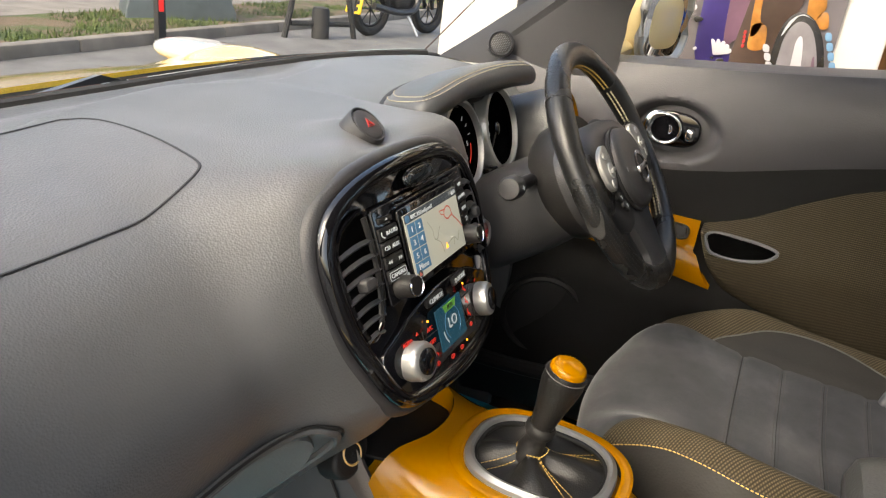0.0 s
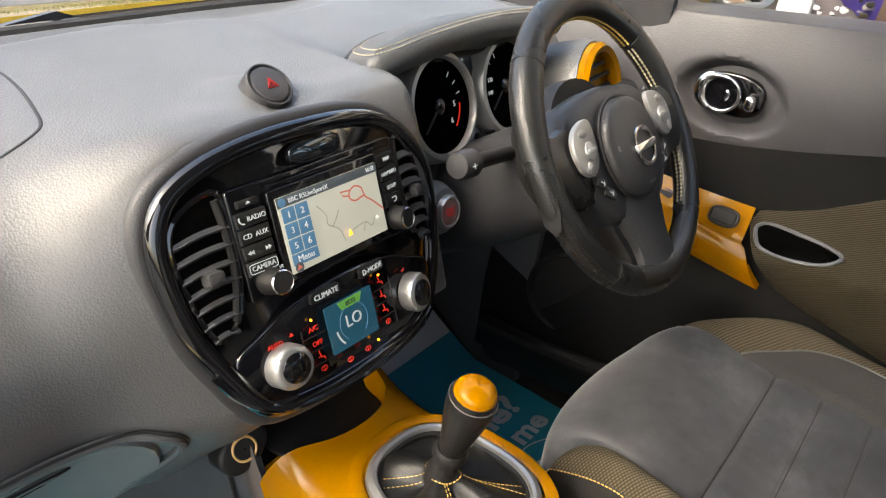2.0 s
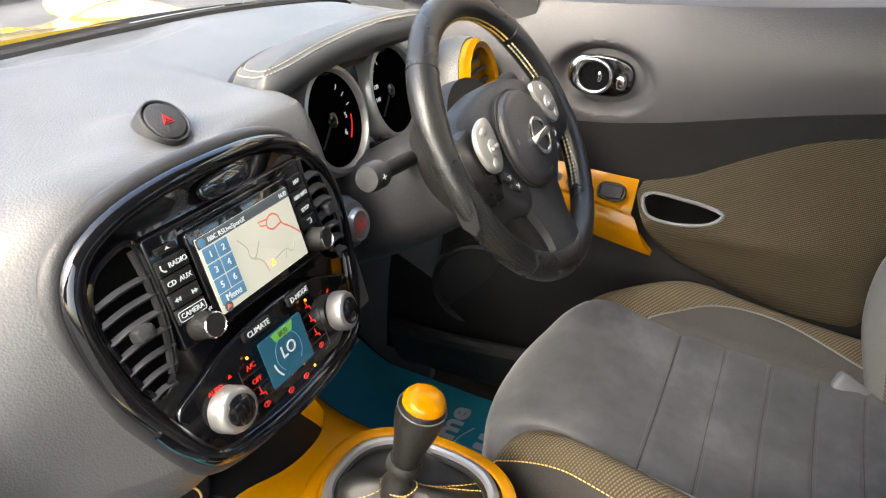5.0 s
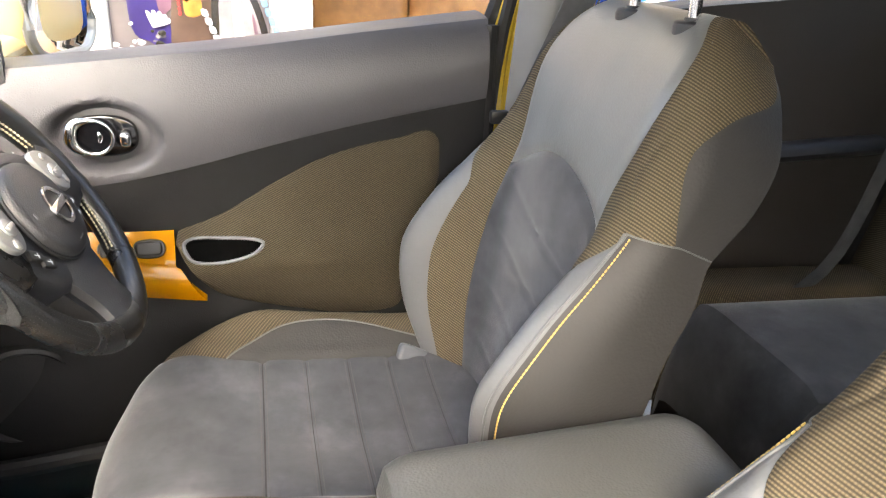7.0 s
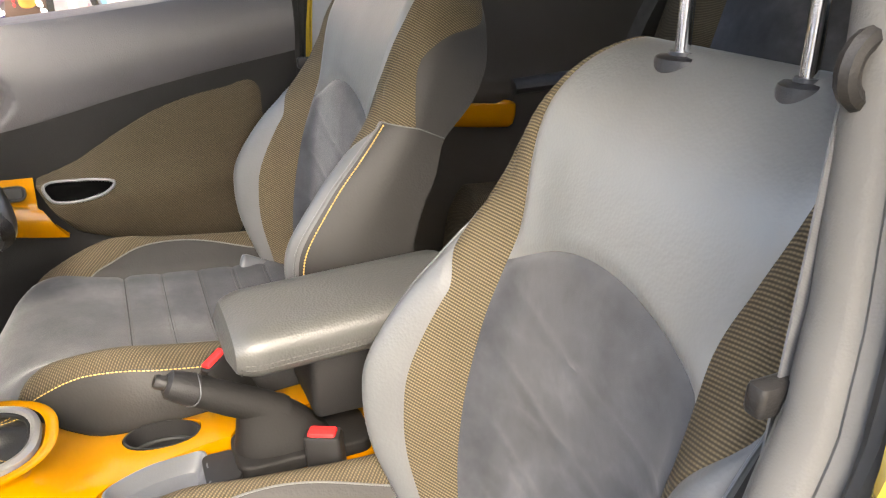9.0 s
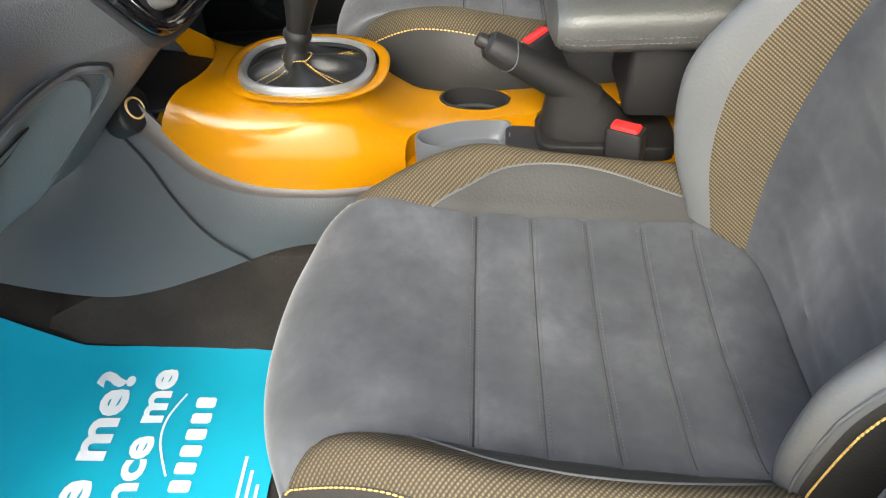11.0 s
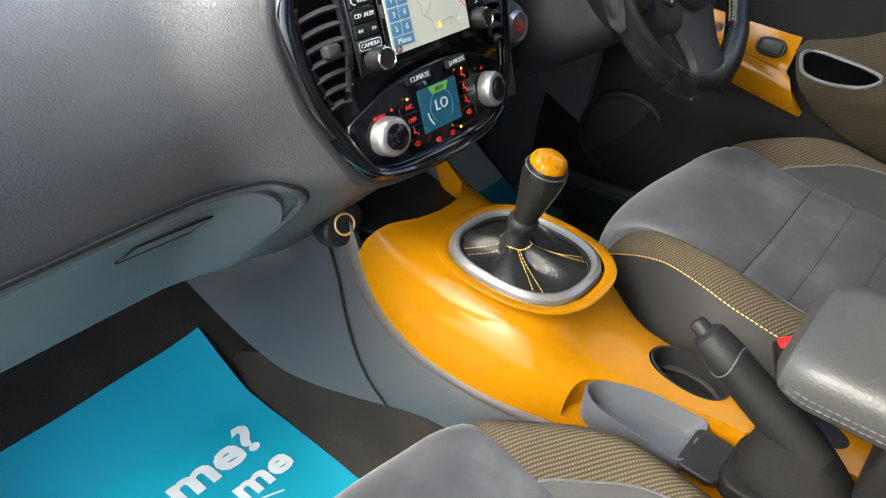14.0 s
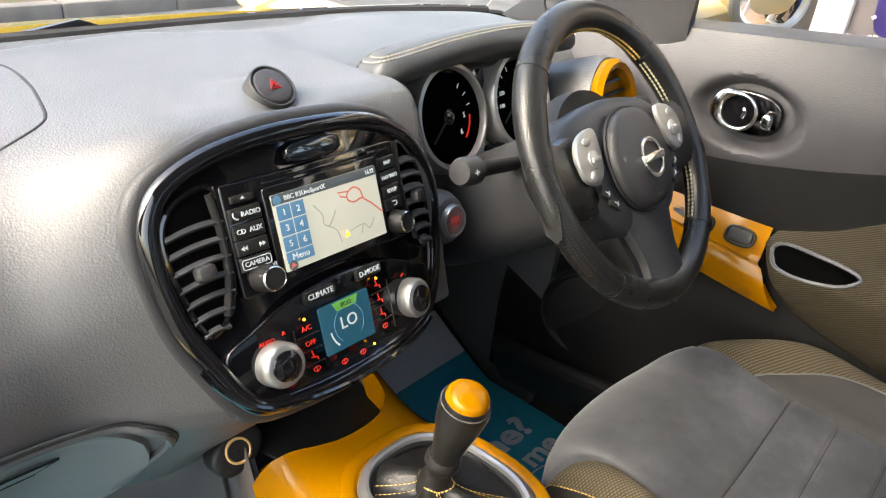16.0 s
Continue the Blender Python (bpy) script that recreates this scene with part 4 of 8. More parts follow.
for u0, v0, u1, v1 in ((-0.062, -0.067, -0.038, -0.067), (-0.061, -0.081, -0.038, -0.081), (-0.06, -0.0945, -0.038, -0.0945), (0.03, -0.0575, 0.053, -0.0575), (0.03, -0.0725, 0.053, -0.0725), (0.03, -0.087, 0.053, -0.087), (-0.064, -0.058, -0.064, -0.1), (0.055, -0.05, 0.055, -0.1)):
    part("key_joint", on_fascia(tube([(u0, v0, 0), (u1, v1, 0)], 0.0006, 5), w=0.0032), dark_mat, cl)
for u in (-0.086, 0.087):
    kn = part("climate_knob", on_fascia(lathe([(0.0205, 0), (0.0204, 0.004), (0.0205, 0.012), (0.0185, 0.016), (0.0155, 0.0175), (0.0135, 0.0172)], 44), u, -0.080, 0.001), satin, db, "silver rotary knob with black centre")
    part("knob_centre", on_fascia(lathe([(0.0142, 0.014), (0.0138, 0.0185), (0.011, 0.0205), (0.005, 0.0212), (0.0005, 0.0213)], 36), u, -0.080, 0.001), gloss, kn)
    for a in range(45, 360, 90):
        part("knob_mark", on_fascia(plate([(0.0018 * math.cos(radians(b + a)), 0.0018 * math.sin(radians(b + a))) for b in (0, 120, 240)], 0.0006, 0.0002), u + 0.0178 * math.cos(radians(a)), -0.080 + 0.0178 * math.sin(radians(a)), 0.0168), silver_paint, kn)
part("temp_mark", on_fascia(plate([(-0.0022, -0.0015), (0.0022, -0.0015), (0, 0.002)], 0.0005, 0.0001), -0.074, -0.0555, 0.0038), red_lit, cl)
part("temp_mark", on_fascia(plate(rrect(0.005, 0.002, 0.0005), 0.0005, 0.0001), 0.079, -0.053, 0.0038, 0.4), red_lit, cl)

# start button
SM = Matrix.Translation((0.212, 0.098, 0.5265)) @ Matrix.Rotation(radians(78), 4, "X")
sb = part("start_button_rim", moved(lathe([(0.0205, -0.03), (0.0205, 0.0), (0.0185, 0.004), (0.0165, 0.003), (0.016, -0.002)], 36), SM), satin, db)
part("start_button", moved(plate(oval(0.016, 0.016, 32), 0.012, 0.002, 0.001), SM @ Matrix.Translation((0, 0, -0.010))), base_mat("red_brown_gloss", (0.24, 0.13, 0.12), 0.25), sb, "dull red round start button")
for word, v in (("START", 0.003), ("STOP", -0.003)):
    part("legend", moved(text_mesh(word, 0.0058), SM @ Matrix.Translation((0, v, 0.0035))), hazard_red_lit, sb)
part("start_pod", moved(lathe([(0.036, -0.08), (0.034, -0.02), (0.027, -0.006), (0.0205, -0.003)], 32), SM), dash_low, db)

# 12 V socket in its pod beside the console
KM = Matrix.Translation((-0.088, 0.112, 0.352)) @ Matrix.Rotation(radians(-14), 4, "Z") @ Matrix.Rotation(radians(62), 4, "X")
so = part("socket_pod", moved(plate(oval(0.030, 0.021, 36, 2.4), 0.03, 0.006, 0.001), KM @ Matrix.Rotation(0.6, 4, "Z") @ Matrix.Translation((0, 0, -0.026))), dark_mat, db)
part("socket_ring", moved(lathe([(0.0145, 0), (0.0145, 0.004), (0.0125, 0.006), (0.0105, 0.004), (0.010, -0.002)], 32), KM), base_mat("ivory_plastic", (0.72, 0.45, 0.16), 0.35), so)
part("socket_cap", moved(plate(oval(0.0102, 0.0102, 28), 0.004, 0.001, 0.001), KM), gloss, so)

# instrument cluster
for cx, r in ((0.283, 0.064), (0.432, 0.064)):
    GM = Matrix.Translation((cx, 0.172, 0.620)) @ Matrix.Rotation(radians(72), 4, "X")
    gp = part("gauge", moved(lathe([(r + 0.012, -0.05), (r + 0.006, -0.004), (r + 0.002, 0.004), (r - 0.003, 0.005), (r - 0.005, 0.001), (r - 0.006, -0.031)], 48), GM), silver_paint, db, "round gauge in a silver tube bezel")
    GD = GM @ Matrix.Translation((0, 0, 0.019))
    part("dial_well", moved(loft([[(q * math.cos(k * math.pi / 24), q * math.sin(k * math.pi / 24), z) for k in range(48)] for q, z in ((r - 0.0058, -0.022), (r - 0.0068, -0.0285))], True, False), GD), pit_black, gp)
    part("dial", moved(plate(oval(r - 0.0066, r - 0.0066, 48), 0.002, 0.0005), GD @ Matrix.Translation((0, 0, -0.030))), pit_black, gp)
    for k in ((9, 10, 11) if cx < 0.35 else (2, 3, 4, 5, 6)):
        a = radians(225 - k * 270 / 14)
        part("tick", moved(box(0.0012, 0.007, 0.0006, 0.0002), GD @ Matrix.Translation(((r - 0.019) * math.cos(a), (r - 0.019) * math.sin(a), -0.0275)) @ Matrix.Rotation(a - math.pi / 2, 4, "Z")), white_lit, gp)
    if cx < 0.35:
        part("red_zone", moved(tube([((r - 0.020) * math.cos(radians(a)), (r - 0.020) * math.sin(radians(a)), 0) for a in range(-44, -3, 5)], 0.0014, 5, flat=0.4), GD @ Matrix.Translation((0, 0, -0.027))), red_lit, gp)
        for w, a in (("5", -4), ("6", -42)):
            part("number", moved(text_mesh(w, 0.010), GD @ Matrix.Translation(((r - 0.031) * math.cos(radians(a)), (r - 0.031) * math.sin(radians(a)), -0.0272))), white_lit, gp)
    else:
        for w, a in (("120", 22), ("140", -8)):
            part("number", moved(text_mesh(w, 0.008), GD @ Matrix.Translation(((r - 0.031) * math.cos(radians(180 - a)), (r - 0.031) * math.sin(radians(180 - a)), -0.0275))), white_lit, gp)
    part("needle_hub", moved(lathe([(0.010, -0.03), (0.010, -0.024), (0.007, -0.022), (0.0005, -0.0215)], 24), GD), gloss, gp)
    part("needle", moved(box(0.003, 0.042, 0.0015, 0.0004, (0, -0.022, -0.025)), GD @ Matrix.Rotation(radians(-50), 4, "Z")), matt_black, gp)
    part("bezel_strut", moved(box(0.012, 0.030, 0.010, 0.003, (0, r + 0.012, -0.004)), GM @ Matrix.Rotation(radians(8 if cx < 0.35 else -8), 4, "Z")), silver_paint, gp)
part("cluster_base", moved(plate(oval(0.165, 0.080, 48, 3), 0.02, 0.006), Matrix.Translation((0.358, 0.262, 0.610)) @ Matrix.Rotation(radians(72), 4, "X")), matt_black, db)
part("centre_display", moved(plate(oval(0.014, 0.032, 32, 3), 0.006, 0.002), Matrix.Translation((0.357, 0.200, 0.650)) @ Matrix.Rotation(radians(72), 4, "X")), glass_dark, db)
for x in (0.345, 0.368):
    part("trip_button", moved(lathe([(0.005, 0), (0.005, 0.012), (0.004, 0.013), (0.0005, 0.013)], 16), Matrix.Translation((x, 0.158, 0.570)) @ Matrix.Rotation(radians(80), 4, "X")), gloss, db)
part("cluster_saddle", moved(pillow(0.040, 0.05, 0.045, 3), Matrix.Translation((0.357, 0.187, 0.552))), silver_paint, db)


HOOD = [p.to_2d() for p in smooth_line([(0.152, 0.186, 0), (0.172, 0.168, 0), (0.215, 0.166, 0), (0.275, 0.169, 0), (0.36, 0.165, 0), (0.46, 0.155, 0), (0.525, 0.156, 0), (0.545, 0.19, 0), (0.535, 0.255, 0), (0.46, 0.295, 0), (0.36, 0.305, 0), (0.275, 0.300, 0), (0.208, 0.268, 0), (0.170, 0.225, 0)], 120, True)]


def hood_base(x, y):
    return curve_at([(0.15, 0.676), (0.20, 0.681), (0.27, 0.688), (0.36, 0.693), (0.46, 0.690), (0.55, 0.678)], x) - 0.34 * max(0.0, y - 0.17)


def hood_ring(d, up, k=1.0):
    """One level of the padded cap: inset by d, scaled by k, raised by up."""
    out = []
    for p in inset(HOOD, d):
        q = Vector((0.365, 0.228)).lerp(p, k)
        out.append(Vector((q.x, q.y, hood_base(q.x, q.y) + up)))
    return out


hd = part("gauge_hood", loft([hood_ring(d, up, k) for d, up, k in ((0.012, -0.004, 1), (0.004, 0.0, 1), (0.0, 0.008, 1), (0.001, 0.016, 1), (0.005, 0.024, 1), (0.010, 0.0285, 1), (0.0125, 0.0282, 1), (0.015, 0.0300, 1), (0.021, 0.0335, 1), (0.021, 0.036, 0.85), (0.021, 0.038, 0.6), (0.021, 0.039, 0.3), (0.021, 0.0392, 0.08))]), hood_leather, db, "stitched leather hood over the gauges", 60)
for d, up in ((0.0085, 0.0282), (0.0170, 0.0317)):
    ring = hood_ring(d, up)
    part("hood_stitching", stitches(ring[96:] + ring[:48], 0.0048, 0.0036, 0.0008), pale_thread, hd, "pale yellow twin stitching")
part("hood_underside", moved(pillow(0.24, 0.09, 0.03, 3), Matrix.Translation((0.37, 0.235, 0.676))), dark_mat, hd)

# driver's end vent: barrel with yellow ring
VM = Matrix.Translation((0.580, 0.105, 0.604)) @ Matrix.Rotation(radians(4), 4, "Z") @ Matrix.Rotation(radians(74), 4, "X") @ Matrix.Scale(1.18, 4)
ev = part("end_vent", moved(lathe([(0.055, -0.10), (0.061, -0.05), (0.064, -0.018), (0.060, -0.004), (0.050, -0.004), (0.046, -0.024)], 48), VM), dash_mat, db, "round end vent with a yellow ring")
part("yellow_ring", moved(lathe([(0.058, -0.006), (0.058, 0.004), (0.053, 0.010), (0.046, 0.007), (0.040, -0.004), (0.039, -0.016)], 48), VM), yellow, ev, "bright yellow vent ring")
# disc painted near-black for the shade down the vent
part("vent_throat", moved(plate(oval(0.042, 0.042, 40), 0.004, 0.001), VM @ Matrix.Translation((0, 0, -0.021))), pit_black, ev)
for k in range(-2, 3):
    w = 2 * math.sqrt(0.041**2 - (k * 0.015) ** 2)
    part("slat", moved(box(w, 0.004, 0.012, 0.001, (0, k * 0.015, -0.006)), VM), trim_mat, ev)


# ---- steering wheel ----
TIP = radians(34.6)
WM = Matrix.Translation((0.339, -0.036, 0.6275)) @ Matrix((Vector((1, 0, 0)), Vector((0, math.sin(TIP), math.cos(TIP))), Vector((0, -math.cos(TIP), math.sin(TIP))))).transposed().to_4x4()
sw = thing("steering_wheel", "black leather steering wheel with silver switch pads", "steering wheel", m=WM)
RIM = 0.1636


def rim_point(a, b, r=0.0172):
    k = 1.0 + 0.10 * math.exp(-((abs(math.degrees(a) % 360 - 90) - 58) / 16) ** 2)
    return Vector(((RIM + r * k * math.cos(b)) * math.cos(a), (RIM + r * k * math.cos(b)) * math.sin(a), 0.9 * r * k * math.sin(b)))


rim_bm = sheet(lambda u, v: rim_point(2 * math.pi * u, 2 * math.pi * v), 120, 22, wrap=True)
bmesh.ops.remove_doubles(rim_bm, verts=rim_bm.verts[:], dist=1e-6)
part("rim", rim_bm, hide_mat, sw, "black perforated leather rim")
for a in (42, 138, 228, 312):
    part("rim_seam", tube([rim_point(radians(a), 2 * math.pi * k / 24, 0.0174) for k in range(24)], 0.0007, 5, closed=True), matt_black, sw)
for a0, a1 in ((44, 136), (140, 172), (196, 226), (-46, -16), (8, 40)):
    for off in (-0.10, 0.10):
        line = [rim_point(radians(a0 + (a1 - a0) * k / 80), math.pi + off * 1.6, 0.0180) for k in range(81)]
        part("rim_stitching", stitches(line, 0.0056, 0.0046, 0.0015, (0, 0, 1)), stitch_mat if a0 == 44 else pale_thread, sw)
dimple = bmesh.new()
for a0, a1 in ((139, 227), (-47, 41)):
    for k in range(int((a1 - a0) * 0.75)):
        for j in range(9):
            a, b = radians(a0 + (k + 0.5 * (j % 2)) / 0.75), radians(10 + j * 17)
            p, q = rim_point(a, b), rim_point(a, b, 0.0176)
            n = (q - p).normalized()
            t = n.orthogonal().normalized()
            s = n.cross(t)
            vs = [dimple.verts.new(q - n * 0.00015 + (t * math.cos(e) + s * math.sin(e)) * 0.0007) for e in (0, 1.57, 3.14, 4.71)]
            dimple.faces.new(vs)
part("rim_perforation", dimple, matt_black, sw)
# hub cover
HC = Matrix.Translation((0, -0.011, 0))
part("airbag_cover", moved(plate(oval(0.060, 0.058, 60, 2.15), 0.034, 0.010, 0.006), HC @ Matrix.Translation((0, 0, -0.008))), trim_mat, sw, "charcoal grained airbag cover")
part("cover_joint", moved(tube([(p[0], p[1], 0.0135) for p in oval(0.0615, 0.0595, 60, 2.15)], 0.0022, 6, closed=True), HC), matt_black, sw)
part("emblem", moved(join(tube([(0.021 * math.cos(k * math.pi / 20), 0.021 * math.sin(k * math.pi / 20), 0) for k in range(40)], 0.0028, 8, closed=True, flat=0.6),
                         box(0.050, 0.0095, 0.005, 0.0015)), Matrix.Translation((0, -0.015, 0.0325))), chrome, sw, "chrome ring and bar emblem")
for k in range(2):
    part("airbag_mark", moved(plate(rrect(0.020 - 0.006 * k, 0.0022, 0.0008), 0.0006, 0.0002), Matrix.Translation((0, -0.052 - 0.004 * k, 0.0262))), grey_mat, sw)
part("horn_mark", moved(plate(rrect(0.009, 0.006, 0.001), 0.0006, 0.0002), Matrix.Translation((-0.046, -0.006, 0.0262))), grey_mat, sw)
body = [p.to_2d() for p in smooth_line([(0.0, 0.066, 0), (0.06, 0.060, 0), (0.098, 0.046, 0), (0.116, 0.016, 0), (0.112, -0.030, 0), (0.085, -0.066, 0), (0.055, -0.088, 0), (0.0, -0.094, 0), (-0.055, -0.088, 0), (-0.085, -0.066, 0), (-0.112, -0.030, 0), (-0.116, 0.016, 0), (-0.098, 0.046, 0), (-0.06, 0.060, 0)], 70, True)][::-1]
part("hub", moved(plate(body, 0.052, 0.018, 0.006), Matrix.Translation((0, 0, -0.045))), trim_mat, sw)


def spoke(points, widths, z0, z1, th):
    rings = []
    pts = smooth_line(points, 16)
    for i, p in enumerate(pts):
        f = i / 15
        w = curve_at([(k / (len(widths) - 1), x) for k, x in enumerate(widths)], f)
        z = z0 + (z1 - z0) * f
        d = (pts[min(i + 1, 15)] - pts[max(i - 1, 0)]).normalized()
        n = Vector((-d.y, d.x, 0))
        rings.append([(p + n * w * c + Vector((0, 0, z + th * s))) for c, s in ((-1, 0), (-0.92, 0.6), (-0.6, 0.95), (0, 1.05), (0.6, 0.95), (0.92, 0.6), (1, 0), (0.8, -0.8), (0, -1), (-0.8, -0.8))])
    return loft(rings)


for s in (1, -1):
    part("spoke", spoke([(s * 0.085, -0.006, 0), (s * 0.115, -0.006, 0), (s * 0.140, -0.004, 0), (s * 0.170, 0.0, 0)], [0.048, 0.044, 0.042, 0.058], -0.006, 0.0, 0.013), hide_mat, sw, "black leather spoke")
    pad = part("switch_pad", moved(plate([p.to_2d() for p in smooth_line([(-0.022, 0.026, 0), (0.008, 0.024, 0), (0.024, 0.006, 0), (0.020, -0.020, 0), (0.0, -0.030, 0), (-0.018, -0.014, 0)], 40, True)][::-1] if s > 0 else [(-p[0], p[1]) for p in [q.to_2d() for q in smooth_line([(-0.022, 0.026, 0), (0.008, 0.024, 0), (0.024, 0.006, 0), (0.020, -0.020, 0), (0.0, -0.030, 0), (-0.018, -0.014, 0)], 40, True)]], 0.006, 0.002, 0.001),
                                   Matrix.Translation((s * 0.096, 0.010, 0.012))), silver_paint, sw, "silver switch pad")
    part("rocker", moved(plate(oval(0.010, 0.010, 24), 0.003, 0.0012, 0.001), Matrix.Translation((s * 0.094, 0.006, 0.018))), satin, pad)
    part("rocker_bar", moved(box(0.016, 0.005, 0.003, 0.001), Matrix.Translation((s * 0.094, 0.006, 0.0222))), silver_paint, pad)
    part("pad_button", moved(plate(oval(0.007, 0.0045, 20), 0.002, 0.0008, 0.0005), Matrix.Translation((s * 0.098, 0.026, 0.0182))), satin, pad)
    part("pad_button", moved(plate(oval(0.005, 0.006, 20), 0.002, 0.0008, 0.0005), Matrix.Translation((s * 0.104, -0.010, 0.0182))), satin, pad)
    for k in range(2):
        kb = part("wheel_key", moved(plate(rrect(0.020, 0.0115, 0.002), 0.004, 0.001), Matrix.Translation((s * (0.083 - 0.010 * k), -0.032 - 0.014 * k, 0.010)) @ Matrix.Rotation(s * 0.6, 4, "Z")), matt_black, sw)
        part("key_icon", moved(join(box(0.008, 0.0012, 0.0005, 0.0002), box(0.0012, 0.006, 0.0005, 0.0002, (0.002, 0, 0))), Matrix.Translation((s * (0.083 - 0.010 * k), -0.032 - 0.014 * k, 0.0145)) @ Matrix.Rotation(s * 0.6, 4, "Z")), white_lit, kb)
part("lower_spoke", spoke([(0, -0.060, 0), (0, -0.095, 0), (0, -0.125, 0), (0, -0.160, 0)], [0.064, 0.050, 0.041, 0.048], -0.006, -0.006, 0.016), trim_mat, sw, "broad lower spoke")
for s in (1, -1):
    part("spoke_insert", spoke([(s * 0.058, -0.060, 0), (s * 0.052, -0.095, 0), (s * 0.044, -0.125, 0), (s * 0.046, -0.158, 0)], [0.014, 0.012, 0.010, 0.012], -0.020, -0.018, 0.014), dark_mat, sw)
    part("spoke_stitching", stitches([(s * 0.056, -0.150 - 0.010 * k / 6, 0.006) for k in range(7)], 0.004, 0.010, 0.0012), stitch_mat, sw)

# column and stalks
COL = WM @ Matrix.Translation((0, 0, -0.03))
cs = thing("steering_column", "black plastic steering column shroud with stalks", "steering column")
part("wheel_boss", moved(lathe([(0.085, 0.0), (0.088, -0.02), (0.083, -0.05), (0.070, -0.07)], 40), COL), dark_mat, cs)
part("shroud", moved(loft([[(a * k, b * k * (0.92 if b > 0 else 1.25), -0.04 - z) for a, b in oval(0.075, 0.060, 40, 2.6)] for k, z in ((0.92, 0), (1.0, 0.02), (1.06, 0.06), (1.08, 0.14), (1.0, 0.22))]), COL), trim_mat, cs, "dark grey column shroud")
for tip, base in (((0.150, 0.052, 0.618), (0.265, 0.06, 0.60)), ((0.548, 0.045, 0.628), (0.40, 0.05, 0.60))):
    t, b = Vector(tip), Vector(base)
    part("stalk", tube(smooth_line([b, b.lerp(t, 0.4), b.lerp(t, 0.75), t], 14), lambda f: 0.009 + 0.004 * smoothstep(0.55, 0.75, f), 14), dark_mat, cs)
    part("stalk_end", moved(lathe([(0.012, -0.004), (0.0155, 0.0), (0.0155, 0.022), (0.013, 0.028), (0.002, 0.029)], 24), Matrix.Translation(t) @ (t - b).to_track_quat("Z", "Y").to_matrix().to_4x4() @ Matrix.Translation((0, 0, -0.028))), trim_mat if tip[0] < 0.3 else dark_mat, cs)
    part("stalk_icon", moved(join(box(0.008, 0.0012, 0.0006, 0.0002), box(0.0012, 0.006, 0.0006, 0.0002)), Matrix.Translation(t + Vector((0.01, -0.016, 0.003))) @ Matrix.Rotation(radians(70), 4, "X")), white_lit, cs)


# ---- solid cutting ----
def cut(bm, *cutters):
    """bm with the closed solids taken out of it."""
    a = new("solid", mesh_of("solid", bm, yellow))
    tools = []
    for c in cutters:
        t = new("tool", mesh_of("tool", c, yellow))
        md = a.modifiers.new("cut", "BOOLEAN")
        md.operation, md.object, md.solver = "DIFFERENCE", t, "EXACT"
        tools.append(t)
    bpy.context.view_layer.update()
    me = bpy.data.meshes.new_from_object(a.evaluated_get(bpy.context.evaluated_depsgraph_get()))
    out = bmesh.new()
    out.from_mesh(me)
    for o in (a, *tools):
        bpy.data.objects.remove(o)
    return out


# ---- centre console ----
CX = 0.012
CON_W = [(-0.62, 0.078), (-0.45, 0.080), (-0.30, 0.082), (-0.22, 0.085), (-0.17, 0.098), (-0.12, 0.108), (-0.05, 0.112), (0.02, 0.108), (0.08, 0.096), (0.13, 0.085)]
CON_T = [(-0.62, 0.330), (-0.45, 0.312), (-0.30, 0.298), (-0.22, 0.300), (-0.185, 0.316), (-0.15, 0.340), (-0.11, 0.350), (-0.05, 0.352), (0.03, 0.356), (0.08, 0.375), (0.13, 0.405)]
CON_B = [(-0.62, 0.270), (-0.40, 0.255), (-0.25, 0.238), (-0.15, 0.240), (-0.085, 0.242), (-0.017, 0.249), (0.05, 0.276), (0.09, 0.318), (0.13, 0.368)]


def con_ring(y):
    w, t, b = curve_at(CON_W, y), curve_at(CON_T, y), curve_at(CON_B, y)
    ring = []
    n = 30
    for k in range(n + 1):
        a = math.pi * k / n
        c, s = math.cos(a), math.sin(a)
        flare = 1.0 + 0.10 * (1 - s) ** 3
        ring.append((CX - w * flare * math.copysign(abs(c) ** 0.55, c), y, b + (t - b) * abs(s) ** 0.62))
    ring += [(CX + w * 0.6, y, b - 0.004), (CX - w * 0.6, y, b - 0.004)]
    return ring


con_ys = [0.13 - 0.0125 * k for k in range(61)]
shell = loft([con_ring(y) for y in con_ys])
RC = Vector((0.018, -0.078, 0.354))
gear_hole = moved(plate(oval(0.064, 0.077, 48, 2.6), 0.2, 0.002), Matrix.Translation(RC + Vector((0, 0, -0.055))))
bin_hole = moved(plate([p.to_2d() for p in smooth_line([(-0.12, 0.105, 0), (-0.062, 0.062, 0), (-0.01, 0.045, 0), (0.045, 0.05, 0), (0.072, 0.085, 0), (0.070, 0.2, 0), (-0.12, 0.2, 0)], 40, True)], 0.3, 0.002), Matrix.Translation((CX, 0, 0.325)))
cup_hole = moved(plate(oval(0.030, 0.048, 40, 2.4), 0.2, 0.002), Matrix.Translation((0.042, -0.292, 0.255)) @ Matrix.Rotation(-0.12, 4, "Z"))
tray_hole = moved(plate([p.to_2d() for p in smooth_line([(-0.07, -0.405, 0), (-0.02, -0.41, 0), (-0.005, -0.36, 0), (-0.018, -0.27, 0), (-0.045, -0.215, 0), (-0.085, -0.21, 0), (-0.11, -0.25, 0), (-0.11, -0.36, 0)], 48, True)], 0.2, 0.002), Matrix.Translation((0, 0, 0.262)))
slot_hole = moved(plate(rrect(0.080, 0.17, 0.02), 0.2, 0.002), Matrix.Translation((-0.032, -0.455, 0.290)))
